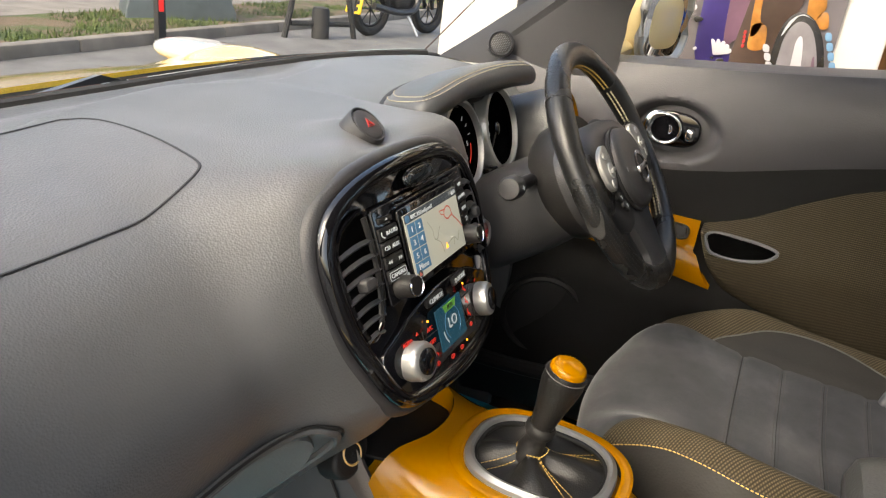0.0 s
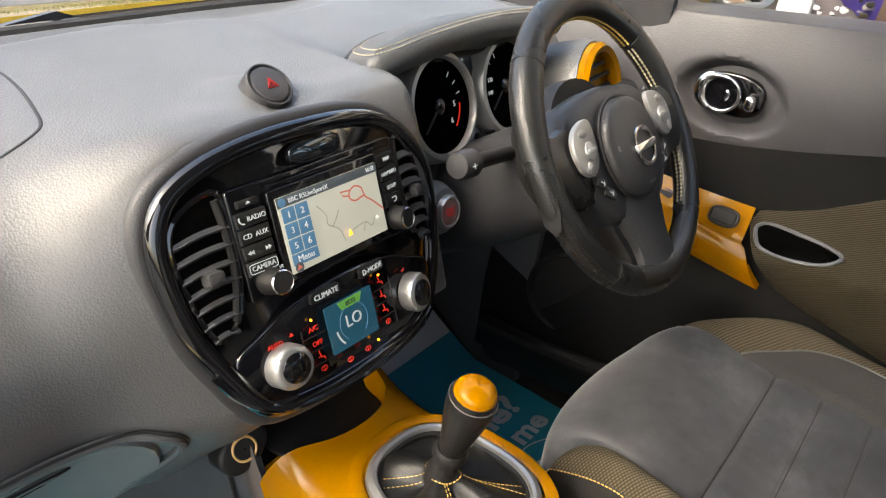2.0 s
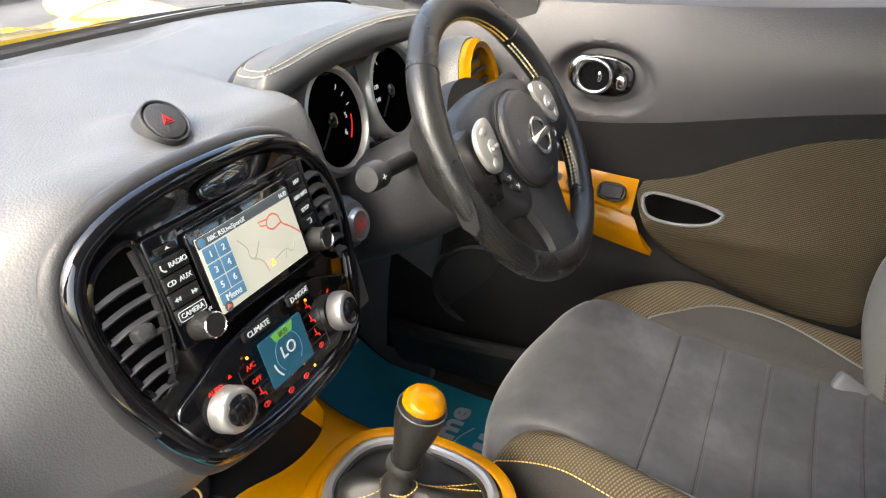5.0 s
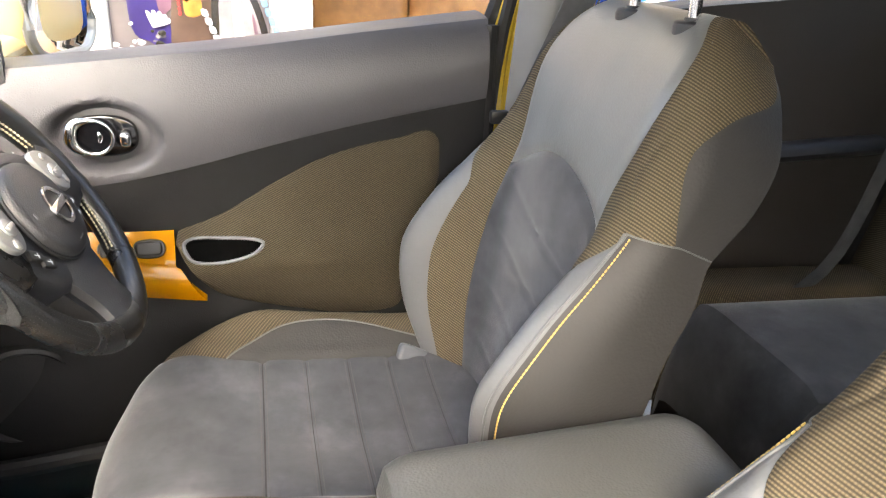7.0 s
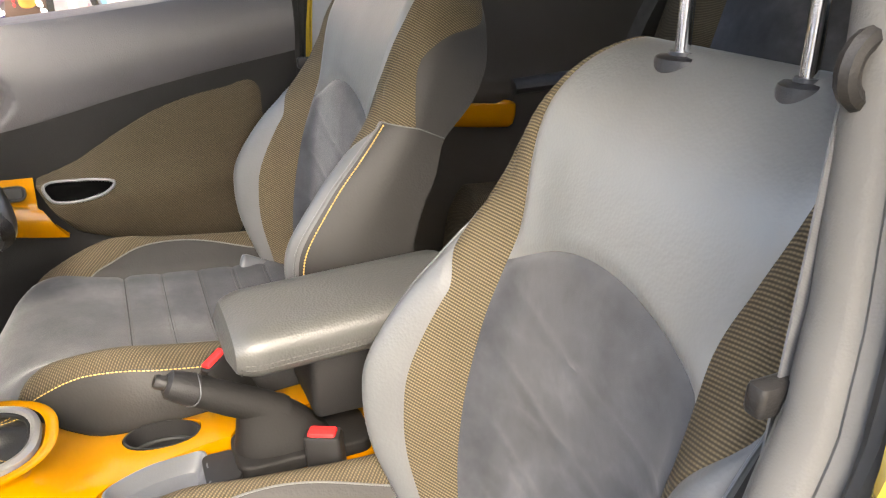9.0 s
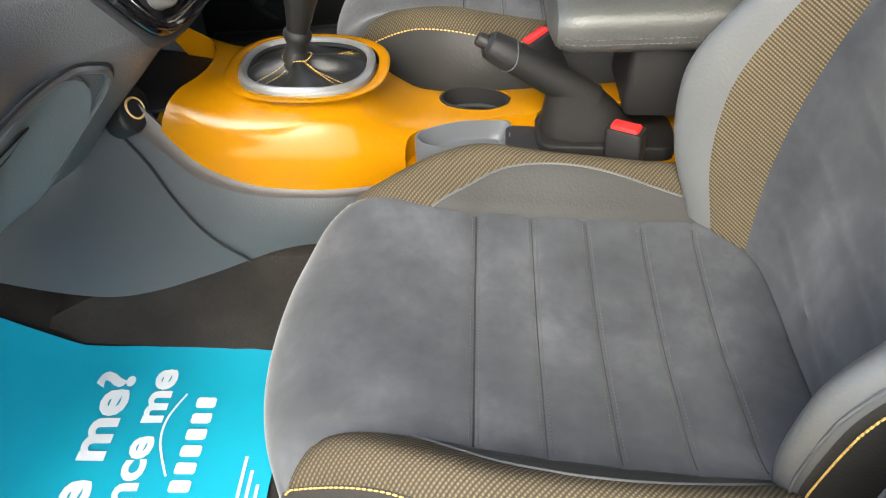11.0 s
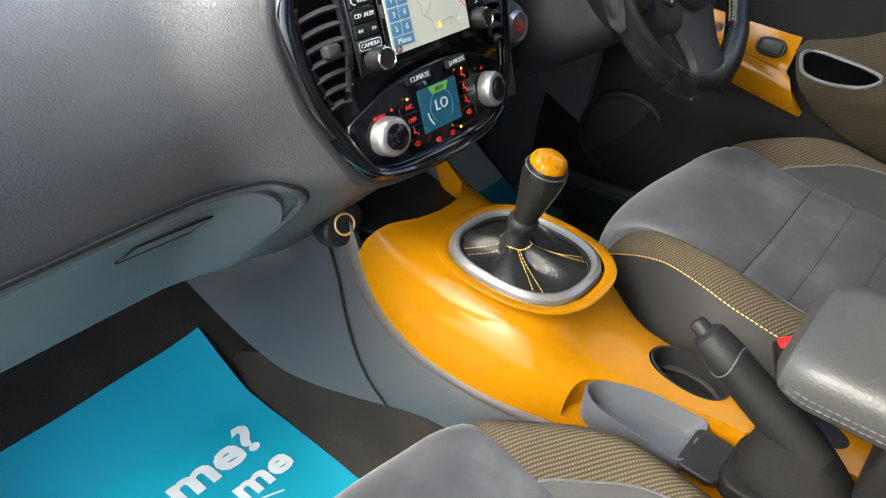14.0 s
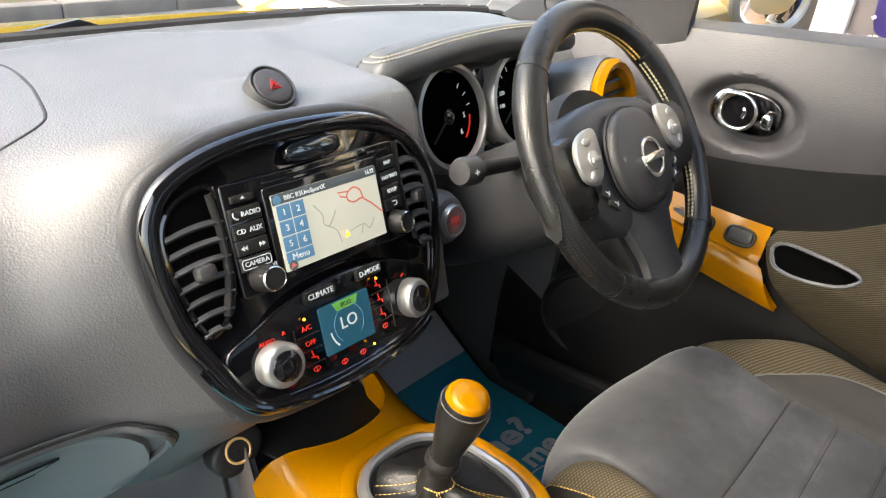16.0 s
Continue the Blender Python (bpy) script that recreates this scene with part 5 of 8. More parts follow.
hole2 = moved(plate(oval(0.018, 0.030, 28, 2.3), 0.2, 0.002), Matrix.Translation((0.045, -0.425, 0.30)))
cc = thing("centre_console", "glossy yellow centre console with cup holders", "console")
part("console_shell", cut(shell, gear_hole, bin_hole, cup_hole, tray_hole, slot_hole, hole2), yellow, cc, "glossy yellow plastic shell", 30)
part("shell_collar", tube([(RC.x + p[0], RC.y + p[1], RC.z + 0.0005) for p in oval(0.0835, 0.0975, 60, 2.5)], 0.007, 10, closed=True, flat=0.2), yellow, cc)
ring_prof = [(0.0625, -0.010), (0.063, 0.001), (0.0645, 0.0045), (0.068, 0.0055), (0.0735, 0.002), (0.0745, -0.004)]
part("gear_surround", loft([[(RC.x + r * (p[0]), RC.y + (r + 0.012) * p[1], RC.z + z + 0.002) for p in oval(1, 1, 64, 2.6)] for r, z in ring_prof], True, False), satin, cc, "brushed silver ring round the gear gaiter")
part("front_bin", moved(plate([p.to_2d() for p in smooth_line([(-0.07, 0.12, 0), (-0.052, 0.066, 0), (-0.01, 0.05, 0), (0.05, 0.055, 0), (0.08, 0.09, 0), (0.08, 0.19, 0), (-0.07, 0.19, 0)], 40, True)], 0.004, 0.001), Matrix.Translation((CX, 0, 0.327))), matt_black, cc, "black bin under the fascia")
part("cup_holder", moved(lathe([(0.036, 0.0), (0.040, 0.001), (0.0405, 0.042), (0.038, 0.042), (0.036, 0.004), (0.0005, 0.003)], 36), Matrix.Translation((0.042, -0.292, 0.2555)) @ Matrix.Rotation(-0.12, 4, "Z") @ Matrix.Diagonal((0.725, 1.165, 1, 1))), dark_mat, cc, "dark cup holder with rubber rib")
part("cup_rib", tube([(0.042 + p[0], -0.292 + p[1], 0.272) for p in oval(0.024, 0.040, 36)], 0.003, 6, closed=True), rubber, cc)
TRAY = [p.to_2d() for p in smooth_line([(-0.074, -0.336, 0), (-0.040, -0.338, 0), (-0.008, -0.336, 0), (-0.011, -0.295, 0), (-0.022, -0.255, 0), (-0.042, -0.222, 0), (-0.062, -0.220, 0), (-0.075, -0.245, 0), (-0.078, -0.29, 0)], 48, True)]
def tray_ring(k, z):
    return [(-0.044 + (p.x + 0.044) * k, -0.279 + (p.y + 0.279) * k, z - 0.06 * max(0.0, -p.y - 0.28)) for p in TRAY]


part("tray", loft([tray_ring(*q) for q in ((0.98, 0.262), (1.0, 0.294), (0.985, 0.2975), (0.95, 0.2975), (0.90, 0.292), (0.84, 0.281), (0.74, 0.2745), (0.4, 0.273), (0.05, 0.273))]), grey_mat, cc, "grey plastic coin tray")
part("tray_slot", moved(plate(rrect(0.060, 0.042, 0.010), 0.006, 0.002), Matrix.Translation((-0.048, -0.352, 0.288))), matt_black, cc)
part("lever_boot_frame", moved(plate(rrect(0.084, 0.172, 0.02), 0.018, 0.004), Matrix.Translation((-0.034, -0.455, 0.283))), boot_mat, cc, "black frame round the handbrake boot")
part("second_cup", moved(lathe([(0.0005, 0.0), (0.020, 0.001), (0.021, 0.02)], 24), Matrix.Translation((0.045, -0.425, 0.290)) @ Matrix.Diagonal((0.9, 1.45, 1, 1))), matt_black, cc)


# grey flank down to the carpet
border_mat = grained("border_plastic", (0.075, 0.062, 0.056), 0.5, 500, 0.25)


def flank(u, v, s=-1):
    y = -0.50 + 0.93 * u
    top_y = min(y, 0.11)
    zt = curve_at(CON_B, top_y) + 0.012 + 0.35 * max(0, y - 0.11) * 0.3
    wt = curve_at(CON_W, top_y) * 1.08 - 0.006
    zb = curve_at([(-0.5, 0.17), (-0.08, 0.165), (0.07, 0.108), (0.14, 0.082), (0.212, 0.070), (0.309, 0.085), (0.43, 0.12)], y)
    wb = curve_at([(-0.5, 0.115), (-0.05, 0.124), (0.1, 0.130), (0.2, 0.136), (0.3, 0.140), (0.43, 0.142)], y)
    w = wt + (wb - wt) * v + 0.008 * math.sin(math.pi * v)
    return (CX + s * w, y, zt + (zb - zt) * v)


for s in (-1, 1):
    part("console_flank", sheet(lambda u, v: flank(u, v, s), 70, 16, 0.006, flip=s > 0), console_mat, cc, "dark blue-grey grained flank panel")
    part("flank_joint", tube([Vector(flank(0.54 + 0.175 * (1 - k / 14) ** 1.3, k / 14, s)) + Vector((s * 0.004, 0, 0)) for k in range(15)], 0.002, 6), dark_mat, cc)
    part("shell_border", sheet(lambda u, v: Vector(flank(0.30 + 0.36 * u, 0.16 * (v - 0.15), s)) + Vector((s * (0.0045 + 0.003 * math.sin(math.pi * v)), 0, 0)), 40, 6, 0.002, flip=s > 0), border_mat, cc, "brown-grey edge strip under the yellow shell")
part("rear_box", box(0.118, 0.26, 0.10, 0.012, (0.010, -0.60, 0.375)), dark_mat, cc, "black storage box under the armrest")

# armrest
def arm_pt(u, v):
    """u round the section, v along from front to rear"""
    a = 2 * math.pi * u
    y = -0.372 - 0.32 * v
    k = 1 - (1 - min(1, v / 0.13)) ** 2.4 * 0.42 if v < 0.13 else 1 - 0.35 * max(0, (v - 0.9) / 0.1) ** 2
    k = k if v > 0.002 else 0.25
    zc = 0.444 + 0.016 * v
    e = lambda t, q: math.copysign(abs(t) ** (2 / q), t)
    return (-0.002 + 0.079 * (0.55 + 0.45 * k) * e(math.cos(a), 3.4), y, zc + 0.034 * k * e(math.sin(a), 2.8))


ar = thing("armrest", "grey-black leather padded centre armrest", "armrest")
arm_bm = sheet(arm_pt, 48, 40, wrap=True)
bmesh.ops.holes_fill(arm_bm, edges=[e for e in arm_bm.edges if e.is_boundary])
part("armrest_pad", arm_bm, arm_leather, ar, "grained leather lid")
for off in (0.0, 0.006):
    part("armrest_stitching", stitches([Vector(arm_pt(0.53, 0.06 + 0.9 * k / 60)) + Vector((-0.0008, 0, off)) for k in range(61)], 0.0065, 0.005, 0.0009, (-1, 0, 0)), grey_thread, ar)
part("front_stitching", stitches([Vector(arm_pt(0.53 + 0.44 * k / 30, 0.045)) + Vector((0, 0.0012, 0)) for k in range(31)], 0.0065, 0.005, 0.0009, (0, 1, 0)), grey_thread, ar)

# gear lever
gl = thing("gear_lever", "leather gear lever with yellow capped knob", "gear lever")
GB = Vector((0.012, -0.066, 0.372))
GT = Vector((0.013, -0.090, 0.487))


def gaiter(u, v):
    a = 2 * math.pi * u
    k = (1 - v) ** 1.5
    fold = 1 + 0.22 * math.sin(4 * a + 0.6) * math.sin(math.pi * v) ** 0.8 + 0.08 * math.sin(7 * a) * math.sin(math.pi * v) ** 2
    square = 1 + (1 / (abs(math.cos(a)) ** 2.6 + abs(math.sin(a)) ** 2.6) ** (1 / 2.6) - 1) * (1 - v)
    c = RC.lerp(GB, v)
    dip = 0.006 * math.sin(4 * a + 0.6) * math.sin(math.pi * v)
    return (c.x + (0.015 + 0.050 * k) * fold * square * math.cos(a), c.y + (0.015 + 0.062 * k) * fold * square * math.sin(a), RC.z - 0.004 + 0.008 * math.sin(math.pi * v) + 0.024 * v**3 + dip)


part("gaiter", sheet(gaiter, 96, 28, wrap=True), gaiter_leather, gl, "black leather gaiter in folds")
part("gaiter_lip", tube([(RC.x + 0.0625 * p[0], RC.y + 0.0745 * p[1], RC.z - 0.001) for p in oval(1, 1, 64, 2.6)], 0.0035, 8, closed=True), gaiter_leather, gl)
for a in (0.36, 0.385, 0.61, 0.635, 0.86, 0.885):
    part("gaiter_stitching", stitches([Vector(gaiter(a, 0.05 + 0.85 * k / 30)) + Vector((0, 0, 0.0012)) for k in range(31)], 0.0046, 0.0033, 0.0006), stitch_mat, gl)
part("gaiter_collar_stitching", stitches([Vector(gaiter(k / 24, 0.9)) * 1.0 + Vector((0, 0, 0.001)) for k in range(25)], 0.0040, 0.0032, 0.0009), stitch_mat, gl)
axis = (GT - GB).normalized()
GMX = Matrix.Translation(GB) @ axis.to_track_quat("Z", "Y").to_matrix().to_4x4()
part("lever_collar", moved(lathe([(0.0165, -0.015), (0.0165, 0.0), (0.014, 0.006), (0.0125, 0.016), (0.0155, 0.022), (0.0175, 0.026), (0.0175, 0.032), (0.015, 0.036)], 32), GMX), dark_mat, gl)
part("knob_grip", moved(lathe([(0.0135, 0.034), (0.015, 0.046), (0.0175, 0.062), (0.0215, 0.082), (0.0235, 0.096), (0.0232, 0.106), (0.021, 0.1125), (0.0195, 0.1135)], 40), GMX), gaiter_leather, gl, "black stitched leather grip")
part("knob_cap", moved(lathe([(0.0208, 0.110), (0.0205, 0.116), (0.0175, 0.1205), (0.011, 0.1235), (0.0005, 0.1245)], 40), GMX), yellow, gl, "glossy yellow cap")
for k in (-1, 1):
    part("grip_stitching", moved(stitches([(((0.0142 + 0.0098 * smoothstep(0.03, 0.1, z)) * math.sin(0.10 * k)) - 0.005, -(0.0142 + 0.0098 * smoothstep(0.03, 0.1, z)) * 1.0, z) for z in [0.045 + 0.055 * j / 20 for j in range(21)]], 0.0040, 0.0034, 0.0008, (0, -1, 0)), GMX @ Matrix.Rotation(0.9, 4, "Z")), pale_thread, gl)
part("cap_stitching", moved(stitches([(0.0232 * math.cos(k * math.pi / 18), 0.0232 * math.sin(k * math.pi / 18), 0.108) for k in range(37)], 0.0038, 0.0042, 0.0009), GMX), grey_thread, gl)

# handbrake
hb = thing("handbrake", "black handbrake lever with push button", "handbrake")
HT, HB = Vector((-0.026, -0.295, 0.416)), Vector((-0.032, -0.475, 0.318))
hx = (HT - HB)
HL = hx.length
HMX = Matrix.Translation(HB) @ hx.normalized().to_track_quat("Z", "X").to_matrix().to_4x4()
part("grip", moved(lathe([(0.020, 0.045), (0.021, 0.08), (0.0205, 0.12), (0.019, HL - 0.045)], 28), HMX), boot_mat, hb, "grained black grip")
part("grip_end", moved(lathe([(0.0195, HL - 0.046), (0.0198, HL - 0.036), (0.017, HL - 0.014), (0.012, HL - 0.010), (0.0095, HL - 0.010)], 28), HMX), dark_mat, hb)
part("grip_ring", moved(tube([(0.0197 * math.cos(k * math.pi / 16), 0.0197 * math.sin(k * math.pi / 16), HL - 0.045 + 0.004 * math.cos(k * math.pi / 8)) for k in range(32)], 0.0007, 6, closed=True), HMX), grey_mat, hb)
part("push_button", moved(lathe([(0.0088, HL - 0.02), (0.0088, HL), (0.007, HL + 0.003), (0.0005, HL + 0.0035)], 20), HMX), dark_mat, hb)
part("lever_boot", loft([[(x + w * p[0], y + l * p[1], z) for p in oval(1, 1, 32, 2.6)] for x, w, l, y, z in ((-0.028, 0.039, 0.064, -0.434, 0.290), (-0.028, 0.037, 0.060, -0.432, 0.302), (-0.028, 0.032, 0.052, -0.427, 0.318), (-0.028, 0.027, 0.044, -0.421, 0.334), (-0.028, 0.0235, 0.034, -0.413, 0.350), (-0.028, 0.0205, 0.024, -0.404, 0.364), (-0.028, 0.012, 0.012, -0.404, 0.370))]), boot_mat, hb, "black moulded boot flaring to the console")


# ---- seats ----
def edge_roll(a, r=0.05, fall=0.25, start=0.80):
    """Rolled edge: where along (0..1) and how far down."""
    s = abs(a)
    if s <= start:
        return s, 0.0
    if s <= 1.08:
        q = (s - start) / (1.08 - start) * math.pi / 2
        return start + (1 - start) * math.sin(q), r * (1 - math.cos(q))
    return 1.0 + 0.0 * s, r + (s - 1.08) * fall


CUSH_Z = [(-0.64, 0.262), (-0.55, 0.260), (-0.46, 0.264), (-0.38, 0.272), (-0.30, 0.283), (-0.22, 0.290), (-0.15, 0.288), (-0.09, 0.280)]
SEAM_Y = [-0.296, -0.358, -0.420, -0.482, -0.540]


V_T, V_M = 0.62, 0.72


def cushion(s, v):
    ps, ds = edge_roll(s, 0.045, 0.34)
    pv, dv = edge_roll(v, 0.050, 0.34) if v > 0 else (v, 0)
    front = -0.092 - 0.045 * abs(ps) ** 2.5
    y = -0.63 + 0.334 * pv / V_T if pv < V_T else -0.296 + (front + 0.296) * (pv - V_T) / (1 - V_T)
    x = math.copysign((0.250 - 0.072 * smoothstep(-0.33, -0.10, y)) * ps, s)
    z = curve_at(CUSH_Z, y)
    bol = smoothstep(-0.13, -0.30, y)
    z += (0.011 + 0.046 * bol) * math.exp(-((abs(ps) - 0.86) / 0.17) ** 2)
    z -= 0.010 * math.exp(-(x / 0.10) ** 2) * bol
    if abs(s) < seam_in(v) + 0.004:
        for q in SEAM_Y:
            z -= (0.006 if q == SEAM_Y[0] else 0.003) * math.exp(-((y - q) / 0.006) ** 2)
    z -= 0.004 * math.exp(-((abs(s) - seam_in(v)) / 0.022) ** 2) * (1 if v < 1.02 else 0)
    z += 0.0025 * noise.noise((x * 9, y * 9, 2.0))
    return Vector((x, y, z - max(ds, dv) - 0.35 * min(ds, dv)))


def v_of(y):
    """v at which the rear part of the cushion reaches y."""
    return V_T * (y + 0.63) / 0.334


def seam_in(v):
    if v <= V_T:
        return 0.62 + 0.05 * (1 - v / V_T)
    return 0.62 + 0.38 * min(1.0, (v - V_T) / (1.0 - V_T)) ** 1.7


def seam_mid(v):
    if v >= V_M:
        return seam_in(v)
    q = v / V_M
    return seam_in(v) + 0.165 * math.sin(math.pi * q ** 1.5) ** 0.9


def edge_s(v):
    """Outer edge of the textile on the cushion bolster."""
    return 0.935 + 0.065 * smoothstep(0.75, 1.0, v)


def strip(surf, lo, hi, v0, v1, nu, nv, flip=False):
    def f(u, w):
        v = v0 + (v1 - v0) * w
        a, b = (lo(v) if callable(lo) else lo), (hi(v) if callable(hi) else hi)
        return surf(a + (b - a) * u, v)
    return sheet(f, nu, nv, flip=flip)


HS, RECL = 0.565, radians(11)
BASE = Vector((0, -0.602, 0.262))
UPV, FWD = Vector((0, -math.sin(RECL), math.cos(RECL))), Vector((0, math.cos(RECL), math.sin(RECL)))
BW = [(0.0, 0.205), (0.07, 0.232), (0.16, 0.248), (0.26, 0.246), (0.34, 0.234), (0.42, 0.217), (0.47, 0.203), (0.51, 0.182), (0.54, 0.158), (0.565, 0.122)]
BB = [(0.0, 0.070), (0.07, 0.108), (0.14, 0.126), (0.18, 0.121), (0.25, 0.088), (0.30, 0.056), (0.35, 0.028), (0.42, 0.006), (0.6, 0.0)]
BR = [(0.0, -0.040), (0.18, -0.0445), (0.235, -0.048), (0.29, -0.062), (0.345, -0.068), (0.37, -0.082), (0.414, -0.108), (0.47, -0.125), (0.53, -0.125), (0.6, -0.12)]
H_A = 0.350


def arch(s):
    return 0.320 + 0.050 * (1 - min(1, abs(s) / 0.6) ** 2)


def strip_in(v):
    return 0.60 + 0.30 * smoothstep(0.34, 0.53, HS * min(v, 1))


def strip_out(v):
    return min(0.975, strip_in(v) + 0.13 + 0.17 * smoothstep(0.47, 0.62, v) * (1 - smoothstep(0.62, 0.72, v)))


def strip_rear(v):
    """Rear edge of the textile on the shoulder."""
    return curve_at([(0.62, 1.06), (0.68, 1.02), (0.764, 1.0), (0.817, 1.10), (0.925, 1.36), (1.16, 1.40)], v)


def backrest(s, v):
    ps, ds = edge_roll(s, 0.050, 0.25)
    pv, dv = edge_roll(max(v, 0), 0.055, 0.15, 0.72) if v > 0.72 else (v, 0.0)
    h = HS * pv
    w = curve_at(BW, h)
    x = math.copysign(w * ps, s)
    d = curve_at(BB, h) * math.exp(-((ps - 0.86) / 0.21) ** 2)
    d += 0.016 * math.exp(-((h - 0.32) / 0.12) ** 2) * math.exp(-(x / 0.16) ** 2)
    d -= 0.01 * smoothstep(0.42, 0.565, h) ** 2
    d -= 0.004 * math.exp(-((abs(s) - strip_in(v)) / 0.02) ** 2) + 0.003 * math.exp(-((abs(s) - strip_out(v)) / 0.02) ** 2)
    if abs(s) < 0.6:
        d -= 0.005 * math.exp(-((h - arch(s)) / 0.007) ** 2)
        if h < arch(s):
            for q in (-1, 1):
                for c in (0.03, 0.11, 0.19, 0.27):
                    d -= 0.0016 * math.exp(-((h - c - 0.22 * q * x) / 0.004) ** 2)
    d += 0.002 * noise.noise((x * 10, h * 10, 7.0))
    d -= max(min(ds, 0.05), dv) + 0.3 * min(ds, dv)
    if abs(s) > 1.08:
        d += (curve_at(BR, h) - 0.02 * min(1, dv / 0.05) - d) * (abs(s) - 1.08) / 0.32
    h -= 0.035 * max(0.0, (abs(s) - 1.08) / 0.32) * smoothstep(0.45, 0.95, v)
    return BASE + Vector((x, 0, 0)) + UPV * h + FWD * d


def v_at(h):
    """v for a height on the straight part of the backrest"""
    return h / HS


def front_seat(m, label, driver):
    seat = thing("front_seat", label, "car seat", "front seats", m)
    cu = part("cushion_front", strip(cushion, lambda v: -seam_in(v), seam_in, V_T, 1.40, 50, 46), suede, seat, "dark grey suede thigh panel")
    for i, (a, b) in enumerate(zip(SEAM_Y + [-0.63], [SEAM_Y[0]] + SEAM_Y)):
        if i == 0:
            continue
        part("cushion_channel", strip(cushion, lambda v: -seam_in(v), seam_in, max(0.0, v_of(a)), v_of(b) if i > 1 else V_T, 44, 14), suede, seat)
    for q in SEAM_Y:
        # dark tube draws the shade down in each channel groove
        part("channel_seam_shade", tube([cushion(-0.62 + 1.24 * k / 40, v_of(q)) + Vector((0, 0, 0.0002)) for k in range(41)], 0.0012 if q == SEAM_Y[0] else 0.0006, 5), groove_shade_mat, seat)
        for e in (-0.0042, 0.0042):
            part("channel_stitching", stitches([cushion(-0.6 + 1.2 * k / 40, v_of(q + e)) + Vector((0, 0, 0.0006)) for k in range(41)], 0.0045, 0.003, 0.0006), grey_thread, seat)
    for s in (-1, 1):
        sg = lambda f: (lambda v: s * f(v))
        part("cushion_gusset", strip(cushion, sg(seam_in), sg(seam_mid), 0.0, V_M, 14, 44, s < 0), shaded_leather, seat, "smooth leather crescent, darkened as in shade")
        part("cushion_textile", strip(cushion, sg(seam_mid), lambda v: s * edge_s(v), 0.0, 1.02, 18, 60, s < 0), textile_cushion, seat, "brown woven textile bolster")
        part("cushion_side", strip(cushion, lambda v: s * edge_s(v), lambda v: s * 1.48, 0.0, 1.40, 14, 60, s < 0), shaded_leather, seat, "leather side, darkened as in shade")
        part("bolster_stitching", stitches([cushion(s * (edge_s(0.02 + 1.0 * k / 80) + 0.006), 0.02 + 1.0 * k / 80) + Vector((s * 0.001, 0, 0.001)) for k in range(81)], 0.0056, 0.0042, 0.0010), stitch_mat, seat, "yellow stitching")
        # paler tube stands in for the bright highlight on the crescent's edge
        part("crescent_highlight", tube([cushion(s * seam_mid(V_M * k / 40), V_M * k / 40) + Vector((0, 0, 0.0006)) for k in range(41)], 0.0012, 6), bolster_leather, seat)
        # backrest
        part("back_strip", strip(backrest, lambda v: s * strip_in(v), lambda v: s * strip_out(v), 0.0, 1.16, 10, 60, s < 0), textile_back, seat, "brown ribbed textile strip")
        part("back_bolster", strip(backrest, lambda v: s * strip_out(v), lambda v: s * 0.91, 0.0, v_at(H_A), 24, 40, s < 0), bolster_leather, seat, "charcoal leather side bolster")
        part("bolster_side", strip(backrest, lambda v: s * 0.91, lambda v: s * 1.40, 0.0, v_at(H_A), 14, 40, s < 0), shaded_leather, seat, "leather bolster side, darkened as in shade")
        part("shoulder_textile", strip(backrest, lambda v: s * strip_out(v), lambda v: s * strip_rear(v), v_at(H_A), 1.16, 20, 34, s < 0), textile_back, seat, "brown ribbed textile shoulder")
        part("shoulder_side", strip(backrest, lambda v: s * strip_rear(v), lambda v: s * 1.401, v_at(H_A), 1.16, 10, 34, s < 0), shaded_leather, seat)
        part("bolster_piping", tube([backrest(s * 0.895, v_at(H_A) * k / 30) + Vector((s * 0.0012, 0, 0)) for k in range(31)], 0.0016, 6), bolster_leather, seat)
        part("bolster_stitching", stitches([backrest(s * 0.925, v_at(H_A) * k / 60) + Vector((s * 0.0012, 0.001, 0)) for k in range(61)], 0.0046, 0.0040, 0.0011, (s, 0, 0)), stitch_mat, seat)
        part("shoulder_seam", tube([backrest(s * (0.90 + 0.50 * k / 20), v_at(H_A)) + FWD * 0.0003 for k in range(21)], 0.0010, 6), bolster_leather, seat)
    part("back_insert", sheet(lambda u, w: backrest(-0.6 + 1.2 * u, v_at(arch(-0.6 + 1.2 * u)) * w), 44, 60), suede, seat, "dark grey suede backrest panel with faint chevrons")
    def yoke(u, w):
        va = v_at(arch(-0.6 + 1.2 * u))
        v = va + (1.16 - va) * w
        return backrest((2 * u - 1) * strip_in(v), v)
    part("back_yoke", sheet(yoke, 44, 44), leather, seat, "charcoal leather upper panel")
    part("back_shell", sheet(lambda u, w: backrest(-1.40, 1.16 * w).lerp(backrest(1.40, 1.16 * w), u) - FWD * 0.02 * math.sin(math.pi * u) * (1 - w ** 3), 16, 40, flip=True), textile_back, seat)
    part("top_closing", sheet(lambda u, w: backrest(-1.40 + 2.80 * u, 1.16).lerp(backrest(-1.40, 1.16).lerp(backrest(1.40, 1.16), u), w), 24, 4, flip=False), leather, seat)
    part("seat_base", box(0.42, 0.46, 0.16, 0.03, (0, -0.38, 0.135)), dark_mat, seat)
    for s in (-1, 1):
        part("seat_rail", box(0.03, 0.50, 0.04, 0.006, (s * 0.17, -0.36, FLOOR + 0.02 - m.translation.z)), dark_mat, seat)
        part("rail_leg", box(0.03, 0.06, 0.10 + m.translation.z, 0.006, (s * 0.17, -0.36, 0.03 - m.translation.z * 0.5)), dark_mat, seat)
